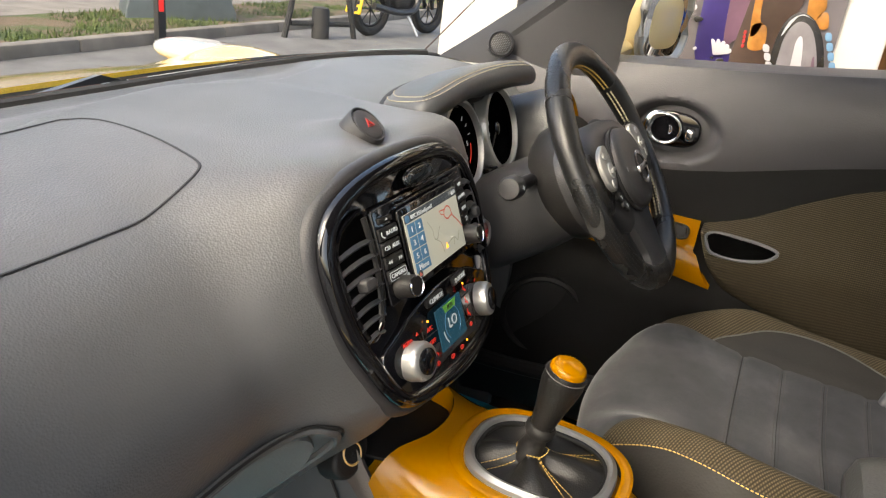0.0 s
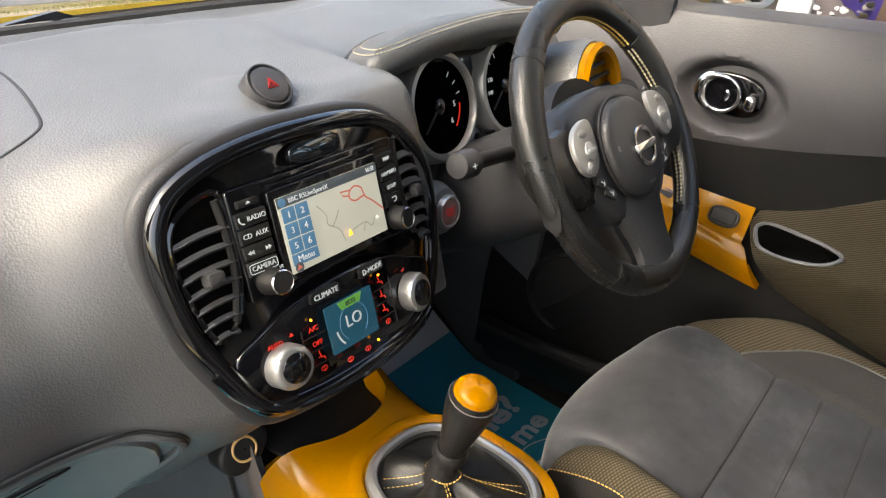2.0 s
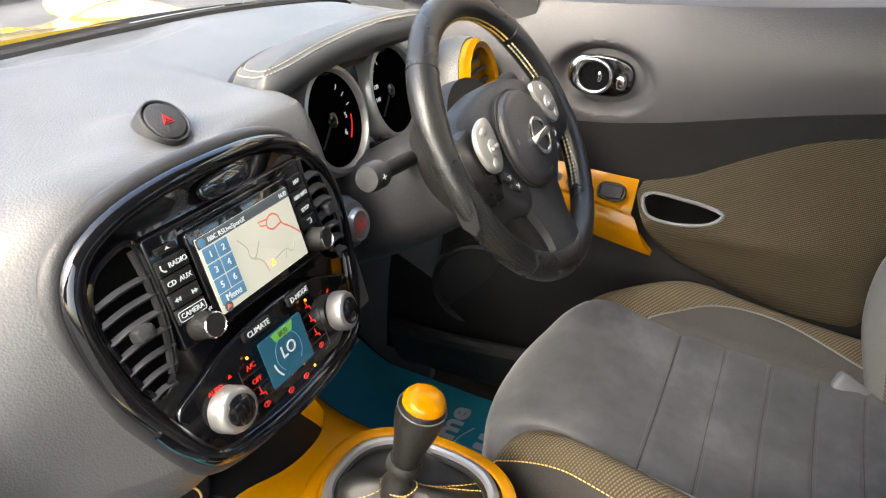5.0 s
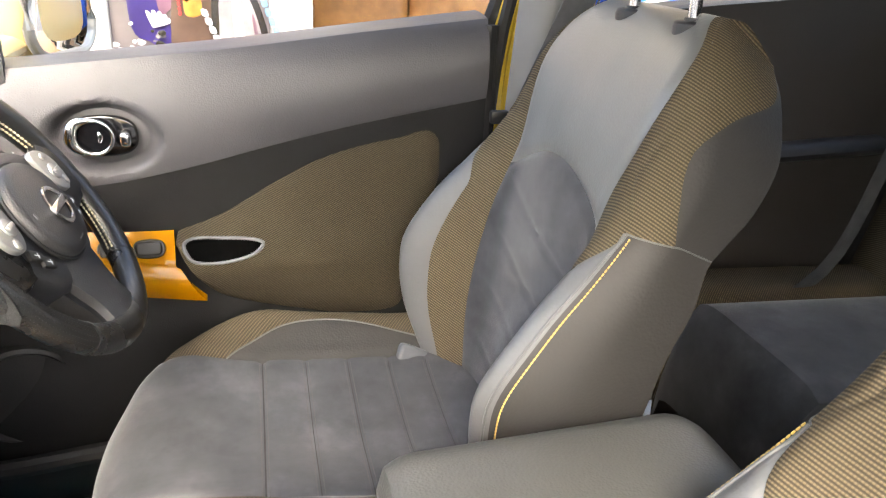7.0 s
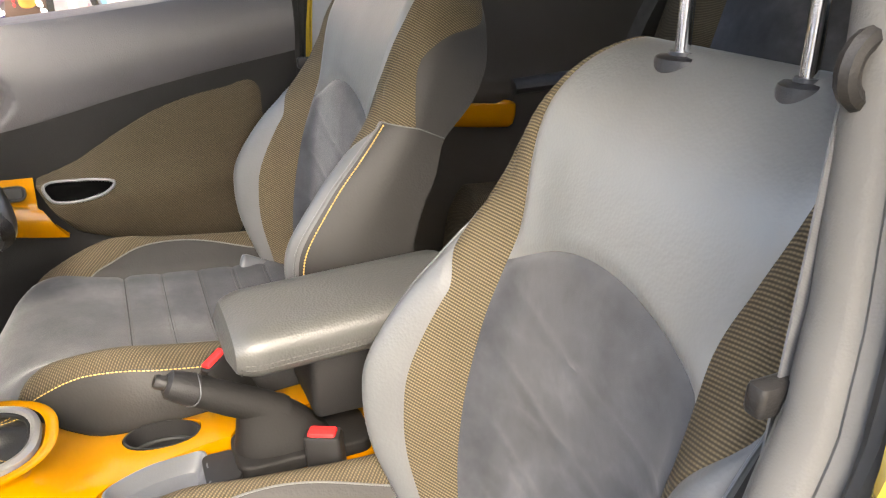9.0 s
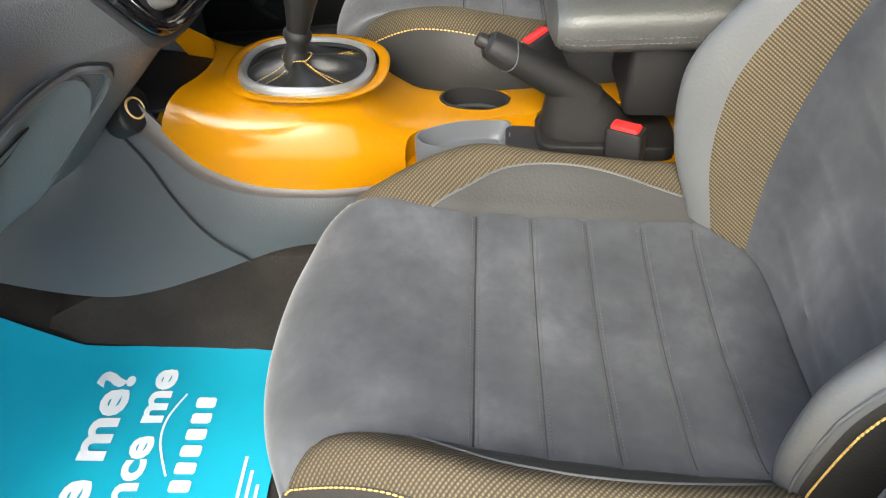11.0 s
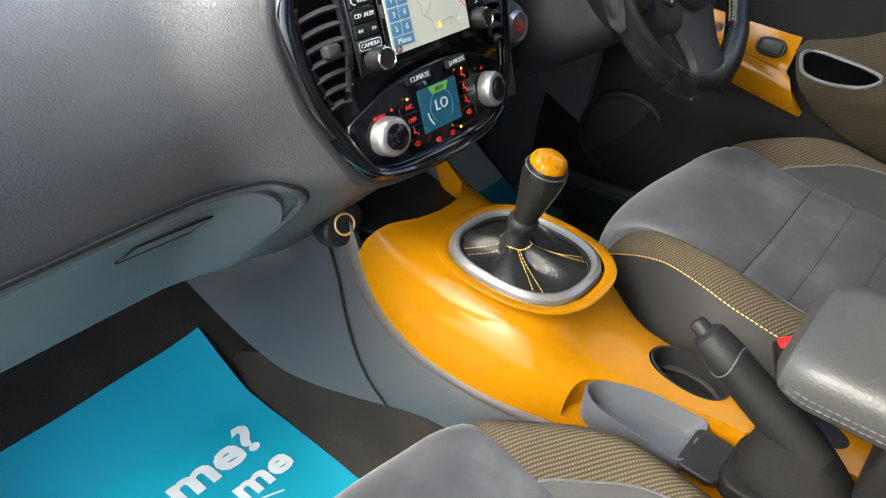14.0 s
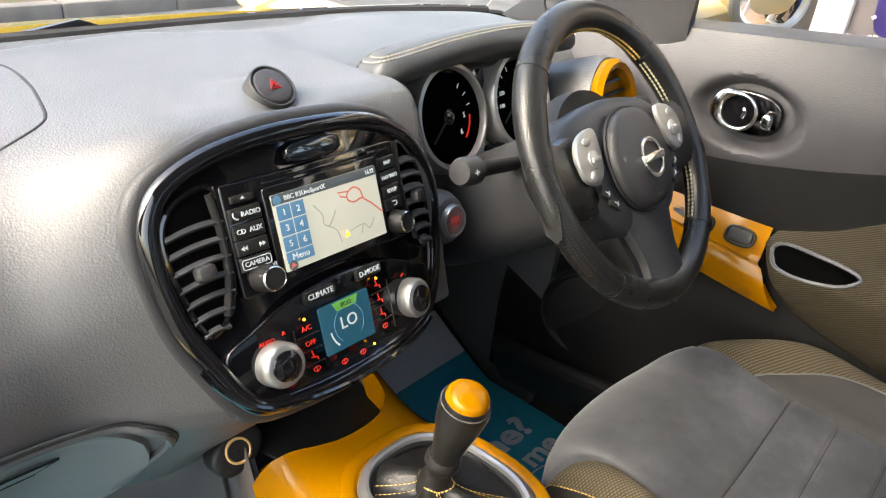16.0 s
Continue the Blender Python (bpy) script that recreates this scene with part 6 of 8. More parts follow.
    # hinge cover beside the cushion
    for s in (-1, 1):
        part("hinge_cover", moved(box(0.034, 0.066, 0.030, 0.007), Matrix.Translation((s * 0.172, -0.527, 0.258 if driver else 0.238)) @ Matrix.Rotation(0.45, 4, "X") @ Matrix.Rotation(s * 0.5, 4, "Y")), grey_mat if s > 0 and driver else dark_mat, seat)
        part("hinge_shroud", moved(pillow(0.036, 0.11, 0.05, 4), Matrix.Translation((s * 0.202, -0.560, 0.242)) @ Matrix.Rotation(0.45, 4, "X")), dark_mat, seat)
    # headrest
    top = BASE + UPV * (HS + 0.008) - FWD * 0.045
    rise = Vector((0, 0.03, 1)).normalized()
    hr = part("headrest", moved(pillow(0.275, 0.115, 0.185, 3.6, 44, 24), Matrix.Translation(top + rise * 0.147 + FWD * 0.022 + Vector((-0.015, 0, 0))) @ Matrix.Rotation(RECL - 0.14, 4, "X")), leather, seat, "grey leather headrest with yellow stitching")
    for s in (-1, 1):
        post = part("headrest_post", tube([top + Vector((s * 0.0675 - 0.0285, 0, 0)) - rise * 0.05, top + Vector((s * 0.0675 - 0.0285, 0, 0)) + rise * 0.14], 0.0068, 16), chrome, seat, "chrome post")
        part("post_guide", moved(lathe([(0.021, -0.030), (0.021, -0.010), (0.0200, -0.0065), (0.0175, -0.0045), (0.0105, -0.004), (0.0095, -0.001), (0.007, -0.001)], 32), Matrix.Translation(top + Vector((s * 0.0675 - 0.0285, 0, 0.0)) - rise * 0.014) @ rise.to_track_quat("Z", "Y").to_matrix().to_4x4() @ Matrix.Diagonal((1.25 if s > 0 else 1.0, 1.0, 1, 1))), trim_mat, post)
        line = []
        for k in range(40):
            a = -1.2 + 2.6 * k / 39
            p = Vector((s * 0.083, 0.0595 * math.copysign(abs(math.cos(a)) ** 0.56, math.cos(a)), 0.094 * math.copysign(abs(math.sin(a)) ** 0.56, math.sin(a))))
            line.append(Matrix.Translation(top + rise * 0.147 + FWD * 0.022 + Vector((-0.015, 0, 0))) @ Matrix.Rotation(RECL - 0.14, 4, "X") @ p)
        for off in (-0.0022, 0.0022):
            part("headrest_stitching", stitches([p + Vector((off, 0, 0)) for p in line], 0.0044, 0.0034, 0.0011, (s, 0, 0)), stitch_mat, hr, "twin yellow stitching")
    return seat


front_seat(Matrix.Translation((-0.340, 0.0, 0.0)), "front passenger seat in grey suede, leather and brown textile", False)
front_seat(Matrix.Translation((0.333, 0.025, 0.047)), "driver's seat in grey suede, leather and brown textile, set higher", True)


# seat belt buckles
def buckle(m, label):
    b = thing("seat_belt_buckle", label, "seat belt", "seat belt buckles", m)
    part("housing", box(0.044, 0.026, 0.085, 0.005, (0, 0, 0.04)), dark_mat, b)
    part("release_button", box(0.034, 0.017, 0.010, 0.003, (0, 0.001, 0.082)), red_plastic, b, "red release button")
    part("stem", box(0.034, 0.012, 0.16, 0.004, (0, 0, -0.07)), dark_mat, b)


buckle(Matrix.Translation((-0.092, -0.474, 0.258)) @ Matrix.Rotation(radians(-4), 4, "X") @ Matrix.Rotation(radians(60), 4, "Z"), "black seat belt buckle with red button beside the passenger seat")
buckle(Matrix.Translation((0.078, -0.405, 0.295)) @ Matrix.Rotation(radians(-25), 4, "X") @ Matrix.Rotation(radians(-60), 4, "Z"), "black seat belt buckle with red button beside the driver's seat")

# belts on the centre pillars
for s in (1, -1):
    bl = thing("seat_belt", "charcoal seat belt hanging on the centre pillar", "seat belt", "seat belts")
    a, b2 = Vector((0.556, -0.752, 0.872)) if s > 0 else Vector((-0.578, -0.642, 0.835)), Vector((s * 0.605, -0.53, 0.30)) if s > 0 else Vector((-0.640, -0.56, 0.30))
    def web(u, v, a=a, b2=b2, s=s):
        c = a.lerp(b2, v)
        return (c.x - s * 0.004, c.y - 0.024 + 0.048 * u, c.z)
    part("webbing", sheet(web, 4, 24, 0.0016), webbing, bl)
    part("guide", moved(tube([(p[0], p[1], 0) for p in rrect(0.075, 0.03, 0.014)], 0.006, 8, closed=True), Matrix.Translation((0.548, -0.752, 0.878) if s > 0 else (-0.585, -0.642, 0.838)) @ Matrix.Rotation(radians(90), 4, "Y") @ Matrix.Rotation(radians(90), 4, "Z")), dark_mat, bl)
    part("bolt_cover", moved(lathe([(0.018, 0), (0.018, 0.010), (0.014, 0.014), (0.0005, 0.0145)], 24), Matrix.Translation((0.556, -0.752, 0.898) if s > 0 else (-0.580, -0.640, 0.862)) @ Matrix.Rotation(radians(-90 * s), 4, "Y")), dark_mat, bl)
    part("latch_stop", box(0.014, 0.03, 0.02, 0.004, (0.585, -0.640, 0.665) if s > 0 else (-0.592, -0.592, 0.670)), dark_mat, bl)

# ---- rear of the cabin, passenger side ----
# unseen panel and panes, added and tinted to hold back light in the rear
tinted = base_mat("tinted_glass", (0.17, 0.18, 0.18), 0.0)
tinted.node_tree.nodes["Principled BSDF"].inputs["Transmission Weight"].default_value = 1.0
tinted.node_tree.nodes["Principled BSDF"].inputs["IOR"].default_value = 1.08
part("rear_side_panel", box(0.05, 1.05, 0.85, 0.02, (-0.715, -1.25, 0.40)), dark_mat, car)
for nm, bm in (("rear_side_window", sheet(lambda u, v: (-0.71 + 0.13 * v, -0.80 - 0.95 * u, 0.81 + 0.34 * v), 4, 4, 0.004)), ("hatch_window", sheet(lambda u, v: (-0.58 + 1.16 * u, -1.95 + 0.22 * v, 0.80 + 0.32 * v), 4, 4, 0.004))):
    part(nm, bm, tinted, car, "unseen rear glass, tint set to dim the cabin")

# ---- rear bench ----
rb = thing("rear_bench", "rear bench seat in dark suede with brown textile edges", "car seat")


def rear_cush(x0, x1):
    def f(u, v):
        x = x0 + (x1 - x0) * u
        e = 1 - abs(2 * u - 1) ** 6
        y = -0.98 - 0.48 * (1 - min(1, v * 1.25))
        k = max(0, v - 0.8) / 0.2
        y = -0.98 - 0.48 * (1 - min(1, v / 0.8)) + 0.035 * math.sin(k * math.pi / 2)
        return (x, y, 0.285 + 0.075 * e ** 0.3 - 0.17 * k ** 1.6 + 0.02 * (v < 0.8) * v)
    return f


for x0, x1, mt, nm in ((-0.60, -0.19, suede, "cushion"), (-0.19, 0.19, suede, "cushion"), (0.19, 0.52, suede, "cushion"), (0.52, 0.635, textile_cushion, "textile_bolster"), (-0.655, -0.60, textile_cushion, "textile_bolster")):
    part(nm, sheet(rear_cush(x0, x1), 20, 24), mt, rb)
for x0, x1, mt, nm in ((-0.46, -0.02, suede, "backrest"), (0.02, 0.46, suede, "backrest"), (0.46, 0.62, textile_back, "textile_bolster"), (-0.62, -0.46, textile_back, "textile_bolster")):
    part(nm, sheet(lambda u, v: (x0 + (x1 - x0) * u, -1.44 - 0.16 * v + 0.03 * (1 - abs(2 * u - 1) ** 4) * (1 - abs(2 * v - 1) ** 4), 0.22 + 0.60 * v), 16, 24, 0.06), mt, rb)
part("bench_base", box(1.24, 0.44, 0.28, 0.03, (0, -1.22, 0.13)), carpet, rb)
for s in (1,):
    rbelt = thing("rear_seat_belt", "charcoal rear seat belt across the bench", "seat belt", "seat belts")
    part("webbing", tube(smooth_line([(0.56, -1.52, 0.95), (0.54, -1.36, 0.70), (0.52, -1.25, 0.42), (0.58, -1.15, 0.28)], 18), 0.022, 8, flat=0.08, up=(1, 0.3, 0)), webbing, rbelt)


# ---- driver's door ----
BELT = [(-0.66, 0.797), (-0.45, 0.772), (-0.242, 0.745), (0.06, 0.715), (0.30, 0.695)]
PADLOW = [(-0.66, 0.684), (-0.622, 0.676), (-0.45, 0.643), (-0.326, 0.615), (-0.20, 0.582), (-0.153, 0.571), (-0.067, 0.555), (0.05, 0.545), (0.30, 0.54)]
dr = thing("front_door", "driver's door panel in charcoal, brown textile and yellow, shut", "car door")


def door_pad_pt(u, v):
    y = -0.640 + 0.92 * u
    lo, hi = curve_at(PADLOW, y), curve_at(BELT, y)
    z = lo + (hi - lo) * min(1, v / 0.8)
    x = 0.668 - 0.016 * math.sin(math.pi * min(1, v / 0.8)) ** 0.8 + 0.012 * min(1, v / 0.8)
    if v > 0.8:
        k = (v - 0.8) / 0.2
        x += 0.075 * k
        z += 0.008 * math.sin(k * math.pi / 2) - 0.004 * k
    # oval dish for the handle
    q = ((y + 0.063) / 0.082) ** 2 + ((z - 0.622) / 0.056) ** 2
    x += 0.030 * smoothstep(1.15, 0.55, q)
    return (x, y, z)


part("upper_pad", sheet(door_pad_pt, 200, 80, 0.006), door_pad, dr, "charcoal grained upper door pad")


def door_mid(u, v):
    y = -0.640 + 0.92 * u
    hi = curve_at(PADLOW, y) + 0.003
    z = 0.02 + (hi - 0.02) * v
    x = 0.672 - 0.012 * smoothstep(0.36, 0.30, z) - 0.02 * smoothstep(0.30, 0.15, z) * smoothstep(-0.2, 0.1, y)
    return (x, y, z)


part("black_panel", sheet(door_mid, 50, 40, 0.01), door_black, dr, "black moulded door panel")
TEX_U = [(-0.576, 0.575), (-0.570, 0.615), (-0.552, 0.634), (-0.494, 0.631), (-0.42, 0.613), (-0.355, 0.587), (-0.290, 0.548), (-0.225, 0.505), (-0.153, 0.474)]
TEX_B = [(-0.576, 0.560), (-0.55, 0.485), (-0.525, 0.40), (-0.512, 0.325), (-0.495, 0.287), (-0.43, 0.298), (-0.363, 0.318), (-0.217, 0.361), (-0.180, 0.40), (-0.153, 0.470)]


def textile_door_pt(u, v):
    y = -0.576 + 0.423 * u
    lo, hi = curve_at(TEX_B, y), curve_at(TEX_U, y)
    z = lo + (hi - lo) * v
    edge = min(1.0, 4 * v * (1 - v) * 1.6) ** 0.5 * min(1.0, u * 14) ** 0.5
    led = smoothstep(-0.58, -0.30, y)
    b = 0.020 + 0.030 * led * math.exp(-((z - 0.440) / 0.05) ** 2) + 0.010 * math.exp(-((z - 0.42) / 0.1) ** 2)
    return (0.673 - b * edge - 0.014 * led * (1 - v), y, z)


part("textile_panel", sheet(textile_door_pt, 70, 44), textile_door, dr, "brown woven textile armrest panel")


def on_textile(y, z, out=0.0):
    lo, hi = curve_at(TEX_B, y), curve_at(TEX_U, y)
    p = Vector(textile_door_pt((y + 0.576) / 0.423, (z - lo) / (hi - lo)))
    return p + Vector((-out, 0, 0))


pk = [p.to_2d() for p in smooth_line([(-0.166, 0.470, 0), (-0.20, 0.474, 0), (-0.25, 0.473, 0), (-0.281, 0.466, 0), (-0.262, 0.449, 0), (-0.22, 0.440, 0), (-0.182, 0.442, 0), (-0.168, 0.455, 0)], 40, True)]
part("pull_cup_rim", tube([on_textile(p.x, p.y, 0.002) for p in pk], 0.0030, 8, closed=True), grey_mat, dr)
# lies flat on the textile; the hollow's shade is only its colour
part("pull_cup", loft([[on_textile(p.x, p.y, 0.0025) for p in pk], [on_textile(-0.222 + (p.x + 0.222) * 0.9, 0.457 + (p.y - 0.457) * 0.8, 0.0015) for p in pk]]), pit_black, dr, "flat near-black patch for the shaded pull cup in the armrest")
# yellow switch panel
def yel(u, v):
    y = -0.19 + 0.265 * u
    if v < 0.45:
        k = v / 0.45
        z = 0.370 + 0.045 * u + (0.056 - 0.015 * u) * k
        x = 0.640 - 0.008 * math.sin(math.pi * k)
        yy = y + 0.044 * k * (1 - u) ** 3
    else:
        k = (v - 0.45) / 0.55
        z = 0.426 + 0.03 * u + (0.047 - 0.028 * u) * k
        x = 0.637 + 0.026 * k
        yy = y + 0.044 * (1 - u) ** 3
    return (x - 0.02 * u * (1 - u), yy, z)


ys = part("switch_panel", sheet(yel, 40, 22, 0.012), yellow, dr, "glossy yellow switch panel")
for y0, z0, ln in ((-0.112, 0.452, 0.036), (-0.055, 0.4515, 0.026), (-0.016, 0.4495, 0.028), (0.016, 0.4495, 0.024)):
    SWM = Matrix.Translation((0.631, y0, z0 + 0.006)) @ Matrix.Rotation(radians(-58), 4, "Y")
    part("switch_well", moved(tube([(p[1], p[0], 0) for p in oval(ln * 0.58, 0.0125, 28, 3)], 0.0025, 6, closed=True), SWM), dark_mat, ys)
    part("window_switch", moved(pillow(0.021, ln, 0.008, 5), SWM), matt_black, ys, "black window switch")
part("panel_joint", tube([Vector(yel(k / 20, 0.30)) + Vector((-0.0005, 0, 0)) for k in range(21)], 0.0012, 6), base_mat("dark_yellow_joint", (0.3, 0.12, 0.0), 0.5), ys)
# handle
DH = Matrix.Translation((0.658, -0.050, 0.625)) @ Matrix((Vector((0, 1, 0)), Vector((0, 0, 1)), Vector((-1, 0, 0)))).transposed().to_4x4() @ Matrix.Diagonal((0.80, 0.86, 0.9, 1))
ring_o = oval(0.033, 0.029, 48, 2.0)
hd2 = part("handle_bezel", moved(tube([(p[0], p[1], 0) for p in ring_o], 0.0036, 12, closed=True), DH), chrome, dr, "chrome ring round the door handle")
part("handle_cup", moved(lathe([(0.031, 0.0), (0.030, -0.012), (0.022, -0.020), (0.0005, -0.021)], 36), DH @ Matrix.Diagonal((1.06, 0.85, 1, 1))), gloss, hd2, "black cup behind the handle")
part("handle_lever", moved(tube(smooth_line([(0.004, 0.030, 0.004), (0.028, 0.026, 0.006), (0.038, 0.006, 0.008), (0.036, -0.014, 0.006), (0.018, -0.028, 0.004)], 20), lambda f: 0.003 + 0.007 * math.sin(math.pi * f), 12, flat=0.6), DH), chrome, hd2, "chrome inner door handle")
part("finger_lip", moved(tube(smooth_line([(-0.002, 0.020, -0.008), (-0.012, 0.0, -0.004), (-0.002, -0.020, -0.008)], 12), lambda f: 0.002 + 0.004 * math.sin(math.pi * f), 10), DH), chrome, hd2)
part("lock_knob", moved(pillow(0.020, 0.026, 0.014, 3), DH @ Matrix.Translation((-0.054, -0.004, 0.0))), chrome, hd2, "chrome lock knob")
part("handle_housing", moved(plate(oval(0.060, 0.036, 44, 2.6), 0.008, 0.004), DH @ Matrix.Translation((-0.014, -0.002, -0.022))), gloss, hd2)
# speaker and lower pocket
sp = part("speaker", moved(lathe([(0.088, -0.01), (0.086, 0.008), (0.080, 0.012), (0.076, 0.009), (0.074, 0.004), (0.035, 0.007), (0.0005, 0.008)], 48), Matrix.Translation((0.645, 0.100, 0.212)) @ Matrix.Rotation(radians(-90), 4, "Y") @ Matrix.Rotation(radians(12), 4, "X")), dark_mat, dr, "round dark speaker grille")
part("map_pocket", tube(smooth_line([(0.60, 0.25, 0.10), (0.585, 0.12, 0.115), (0.59, -0.05, 0.13), (0.60, -0.3, 0.14), (0.63, -0.5, 0.16)], 30), 0.016, 10), dark_mat, dr)
part("pocket_wall", sheet(lambda u, v: (0.588 + 0.05 * (1 - v) ** 2 + 0.02 * u, 0.25 - 0.75 * u, -0.01 + 0.125 * v + 0.03 * u), 20, 8, 0.008), dark_mat, dr)
part("door_end_trim", tube(smooth_line([(0.673, -0.640, 0.02), (0.673, -0.642, 0.3), (0.672, -0.644, 0.55), (0.675, -0.646, 0.79)], 14), 0.012, 10), dark_mat, dr)
part("outer_skin", sheet(lambda u, v: (0.80 + 0.03 * math.sin(math.pi * v), -0.64 + 1.1 * u, -0.02 + (0.74 - 0.09 * u) * v), 20, 10, 0.02), body_paint, dr)
part("outer_sill_trim", tube(smooth_line([(0.775, -0.64, 0.775), (0.775, -0.2, 0.725), (0.775, 0.3, 0.685)], 12), 0.012, 8), rubber, dr)
part("window_frame", tube(smooth_line([(0.72, -0.655, 0.78), (0.68, -0.70, 0.95), (0.61, -0.74, 1.15), (0.59, -0.5, 1.19), (0.59, -0.1, 1.18)], 24), 0.015, 8), rubber, dr)
# quarter cheek between pillar and door, and mirror
part("mirror_cheek", loft([[(0.69, 0.16, 0.70), (0.69, 0.32, 0.69), (0.64, 0.12, 0.86)], [(0.72, 0.16, 0.70), (0.72, 0.32, 0.69), (0.67, 0.12, 0.86)]]), trim_mat, dr)
mi = thing("door_mirror", "beige and yellow door mirror outside the window", "mirror")
MM = Matrix.Translation((0.93, 0.030, 0.778)) @ Matrix.Rotation(radians(-19), 4, "Z")
part("mirror_shell", moved(pillow(0.20, 0.115, 0.165, 3.2, 40, 24), MM @ Matrix.Translation((0.0, 0.05, 0))), base_mat("beige_paint", (0.55, 0.44, 0.22), 0.25, coat=0.6), mi)
part("mirror_rim", moved(tube([(p[0], 0.0, p[1]) for p in rrect(0.185, 0.15, 0.05, 8)], 0.009, 10, closed=True), MM), silver_paint, mi)
part("mirror_glass", moved(plate(rrect(0.178, 0.143, 0.046, 8), 0.003, 0.001), MM @ Matrix.Rotation(radians(90), 4, "X") @ Matrix.Rotation(0.0, 4, "Y")), base_mat("mirror", (0.85, 0.87, 0.88), 0.02, 1.0), mi, "mirror glass")
part("mirror_arm", tube(smooth_line([(0.74, 0.14, 0.705), (0.80, 0.12, 0.715), (0.88, 0.09, 0.73)], 10), 0.028, 12, flat=0.7), bpy.data.materials["beige_paint"], mi)

# ---- rear door ----
rear_mat = grained("rear_panel_plastic", (0.040, 0.036, 0.034), 0.45, 500, 0.3, 0.5)
rdoor = thing("rear_door", "black rear door panel with yellow pull cup", "car door")


def rear_panel(u, v):
    y = -0.80 - 0.85 * u
    hi = curve_at([(-1.65, 0.93), (-1.3, 0.86), (-1.0, 0.83), (-0.80, 0.81)], y)
    z = 0.05 + (hi - 0.05) * min(1, v / 0.85)
    x = 0.675 - 0.02 * smoothstep(0.5, 0.7, z) - 0.02 * math.exp(-((z - 0.55) / 0.06) ** 2)
    if v > 0.85:
        x += 0.08 * (v - 0.85) / 0.15
    return (x, y, z)


part("panel", sheet(rear_panel, 30, 40, 0.02), rear_mat, rdoor)
def pull_ring(k, z, shift=0.0):
    """One level of the pull: an oblong ring along the door."""
    return [(0.632 + shift + 0.034 * k * q, -1.035 + 0.082 * p - (1 - k) * 0.02 * p, z + 0.014 * (p + 1) * 0.5) for p, q in oval(1, 1, 40, 3.2)]


part("pull_cup", loft([pull_ring(*q) for q in ((0.80, 0.492, 0.012), (0.94, 0.500, 0.006), (1.0, 0.520), (1.0, 0.540), (0.95, 0.546), (0.84, 0.547), (0.72, 0.541), (0.64, 0.522), (0.58, 0.516), (0.05, 0.516))]), yellow, rdoor, "glossy yellow pull cup")
part("armrest_ridge", tube(smooth_line([(0.650, -1.12, 0.575), (0.640, -1.25, 0.585), (0.650, -1.40, 0.59)], 14), 0.03, 12, flat=0.6), trim_mat, rdoor)
part("outer_skin", sheet(lambda u, v: (0.80 + 0.02 * math.sin(math.pi * v), -0.68 - 1.0 * u, -0.02 + 0.80 * v), 16, 8, 0.02), body_paint, rdoor)

# ---- paper floor mats ----
def paper_z(x, y, lift):
    return floor_z(x, y) + 0.004 + lift


def paper_mat(p0, ex, ey, w, l, label, words=True):
    """p0: rear left corner; ex, ey: unit directions across and ahead."""
    ex, ey, p0 = Vector(ex).normalized(), Vector(ey).normalized(), Vector(p0)
    at = lambda a, b, lift=0.0: Vector((p0.x + ex.x * a + ey.x * b, p0.y + ex.y * a + ey.y * b, 0)) + Vector((0, 0, paper_z(0.5 * (p0.x + ex.x * w / 2 + ey.x * b) + 0.5 * (p0.x + ex.x * a + ey.x * b), p0.y + ex.y * a + ey.y * b, lift)))
    t = thing("paper_floor_mat", label, "floor mat", "paper floor mats")
    part("sheet", sheet(lambda u, v: at(w * u, l * v, 0.0015 * math.sin(5 * u + 3 * v) + 0.006 * (abs(2 * u - 1) ** 8)), 36, 44, 0.0006), paper, t, "teal printed paper")
    def lay(bm, a, b, lift=0.003):
        for v in bm.verts:
            q = at(a + v.co.x, b + v.co.y)
            uu, vv = (a + v.co.x) / w, (b + v.co.y) / l
            v.co = q + Vector((0, 0, 0.0012 + v.co.z + 0.0015 * math.sin(5 * uu + 3 * vv) + 0.006 * (abs(2 * uu - 1) ** 8)))
        return bm
    # each line is set to its own width, cap height and place on the sheet
    for words, x0, x1, y0, y1 in (("Like me?", 0.031, 0.356, 0.222, 0.275), ("Finance me", 0.030, 0.362, 0.164, 0.207)):
        glyphs = islands(text_mesh(words, 0.08, 0.0026, 0.0002, "LEFT"))
        cap = min(glyphs, key=lambda g: min(v.co.x for v in g.verts))
        lo, hi = min(v.co.y for v in cap.verts), max(v.co.y for v in cap.verts)
        left = min(v.co.x for v in cap.verts)
        right = max(v.co.x for g in glyphs for v in g.verts)
        for bm in glyphs:
            for v in bm.verts:
                v.co.x, v.co.y = (v.co.x - left) * (x1 - x0) / (right - left), (v.co.y - lo) * (y1 - y0) / (hi - lo)
            part("letter", lay(bm, x0, y0), ink_white, t, "white printed letter")
    logo = [moved(plate(rrect(0.017 if k else 0.026, 0.027, 0.004), 0.0003, 0.0001), Matrix.Translation((0.026 * k, 0, 0))) for k in range(8)]
    for bar in logo:
        part("printed_bar", lay(bar, 0.124, 0.112), ink_white, t, "white printed bar")
    part("printed_swoosh", lay(tube(smooth_line([(0, 0, 0), (0.05, 0.022, 0), (0.09, 0.024, 0), (0.13, 0.008, 0)], 20), 0.0015, 4, flat=0.1), 0.19, 0.134), ink_white, t)
    for k in range(3):
        part("small_print", lay(plate(rrect(0.19 - 0.02 * k, 0.0042, 0.001), 0.0003, 0.0001), 0.125 - 0.01 * k, 0.036 - 0.011 * k), ink_white, t)
    return t


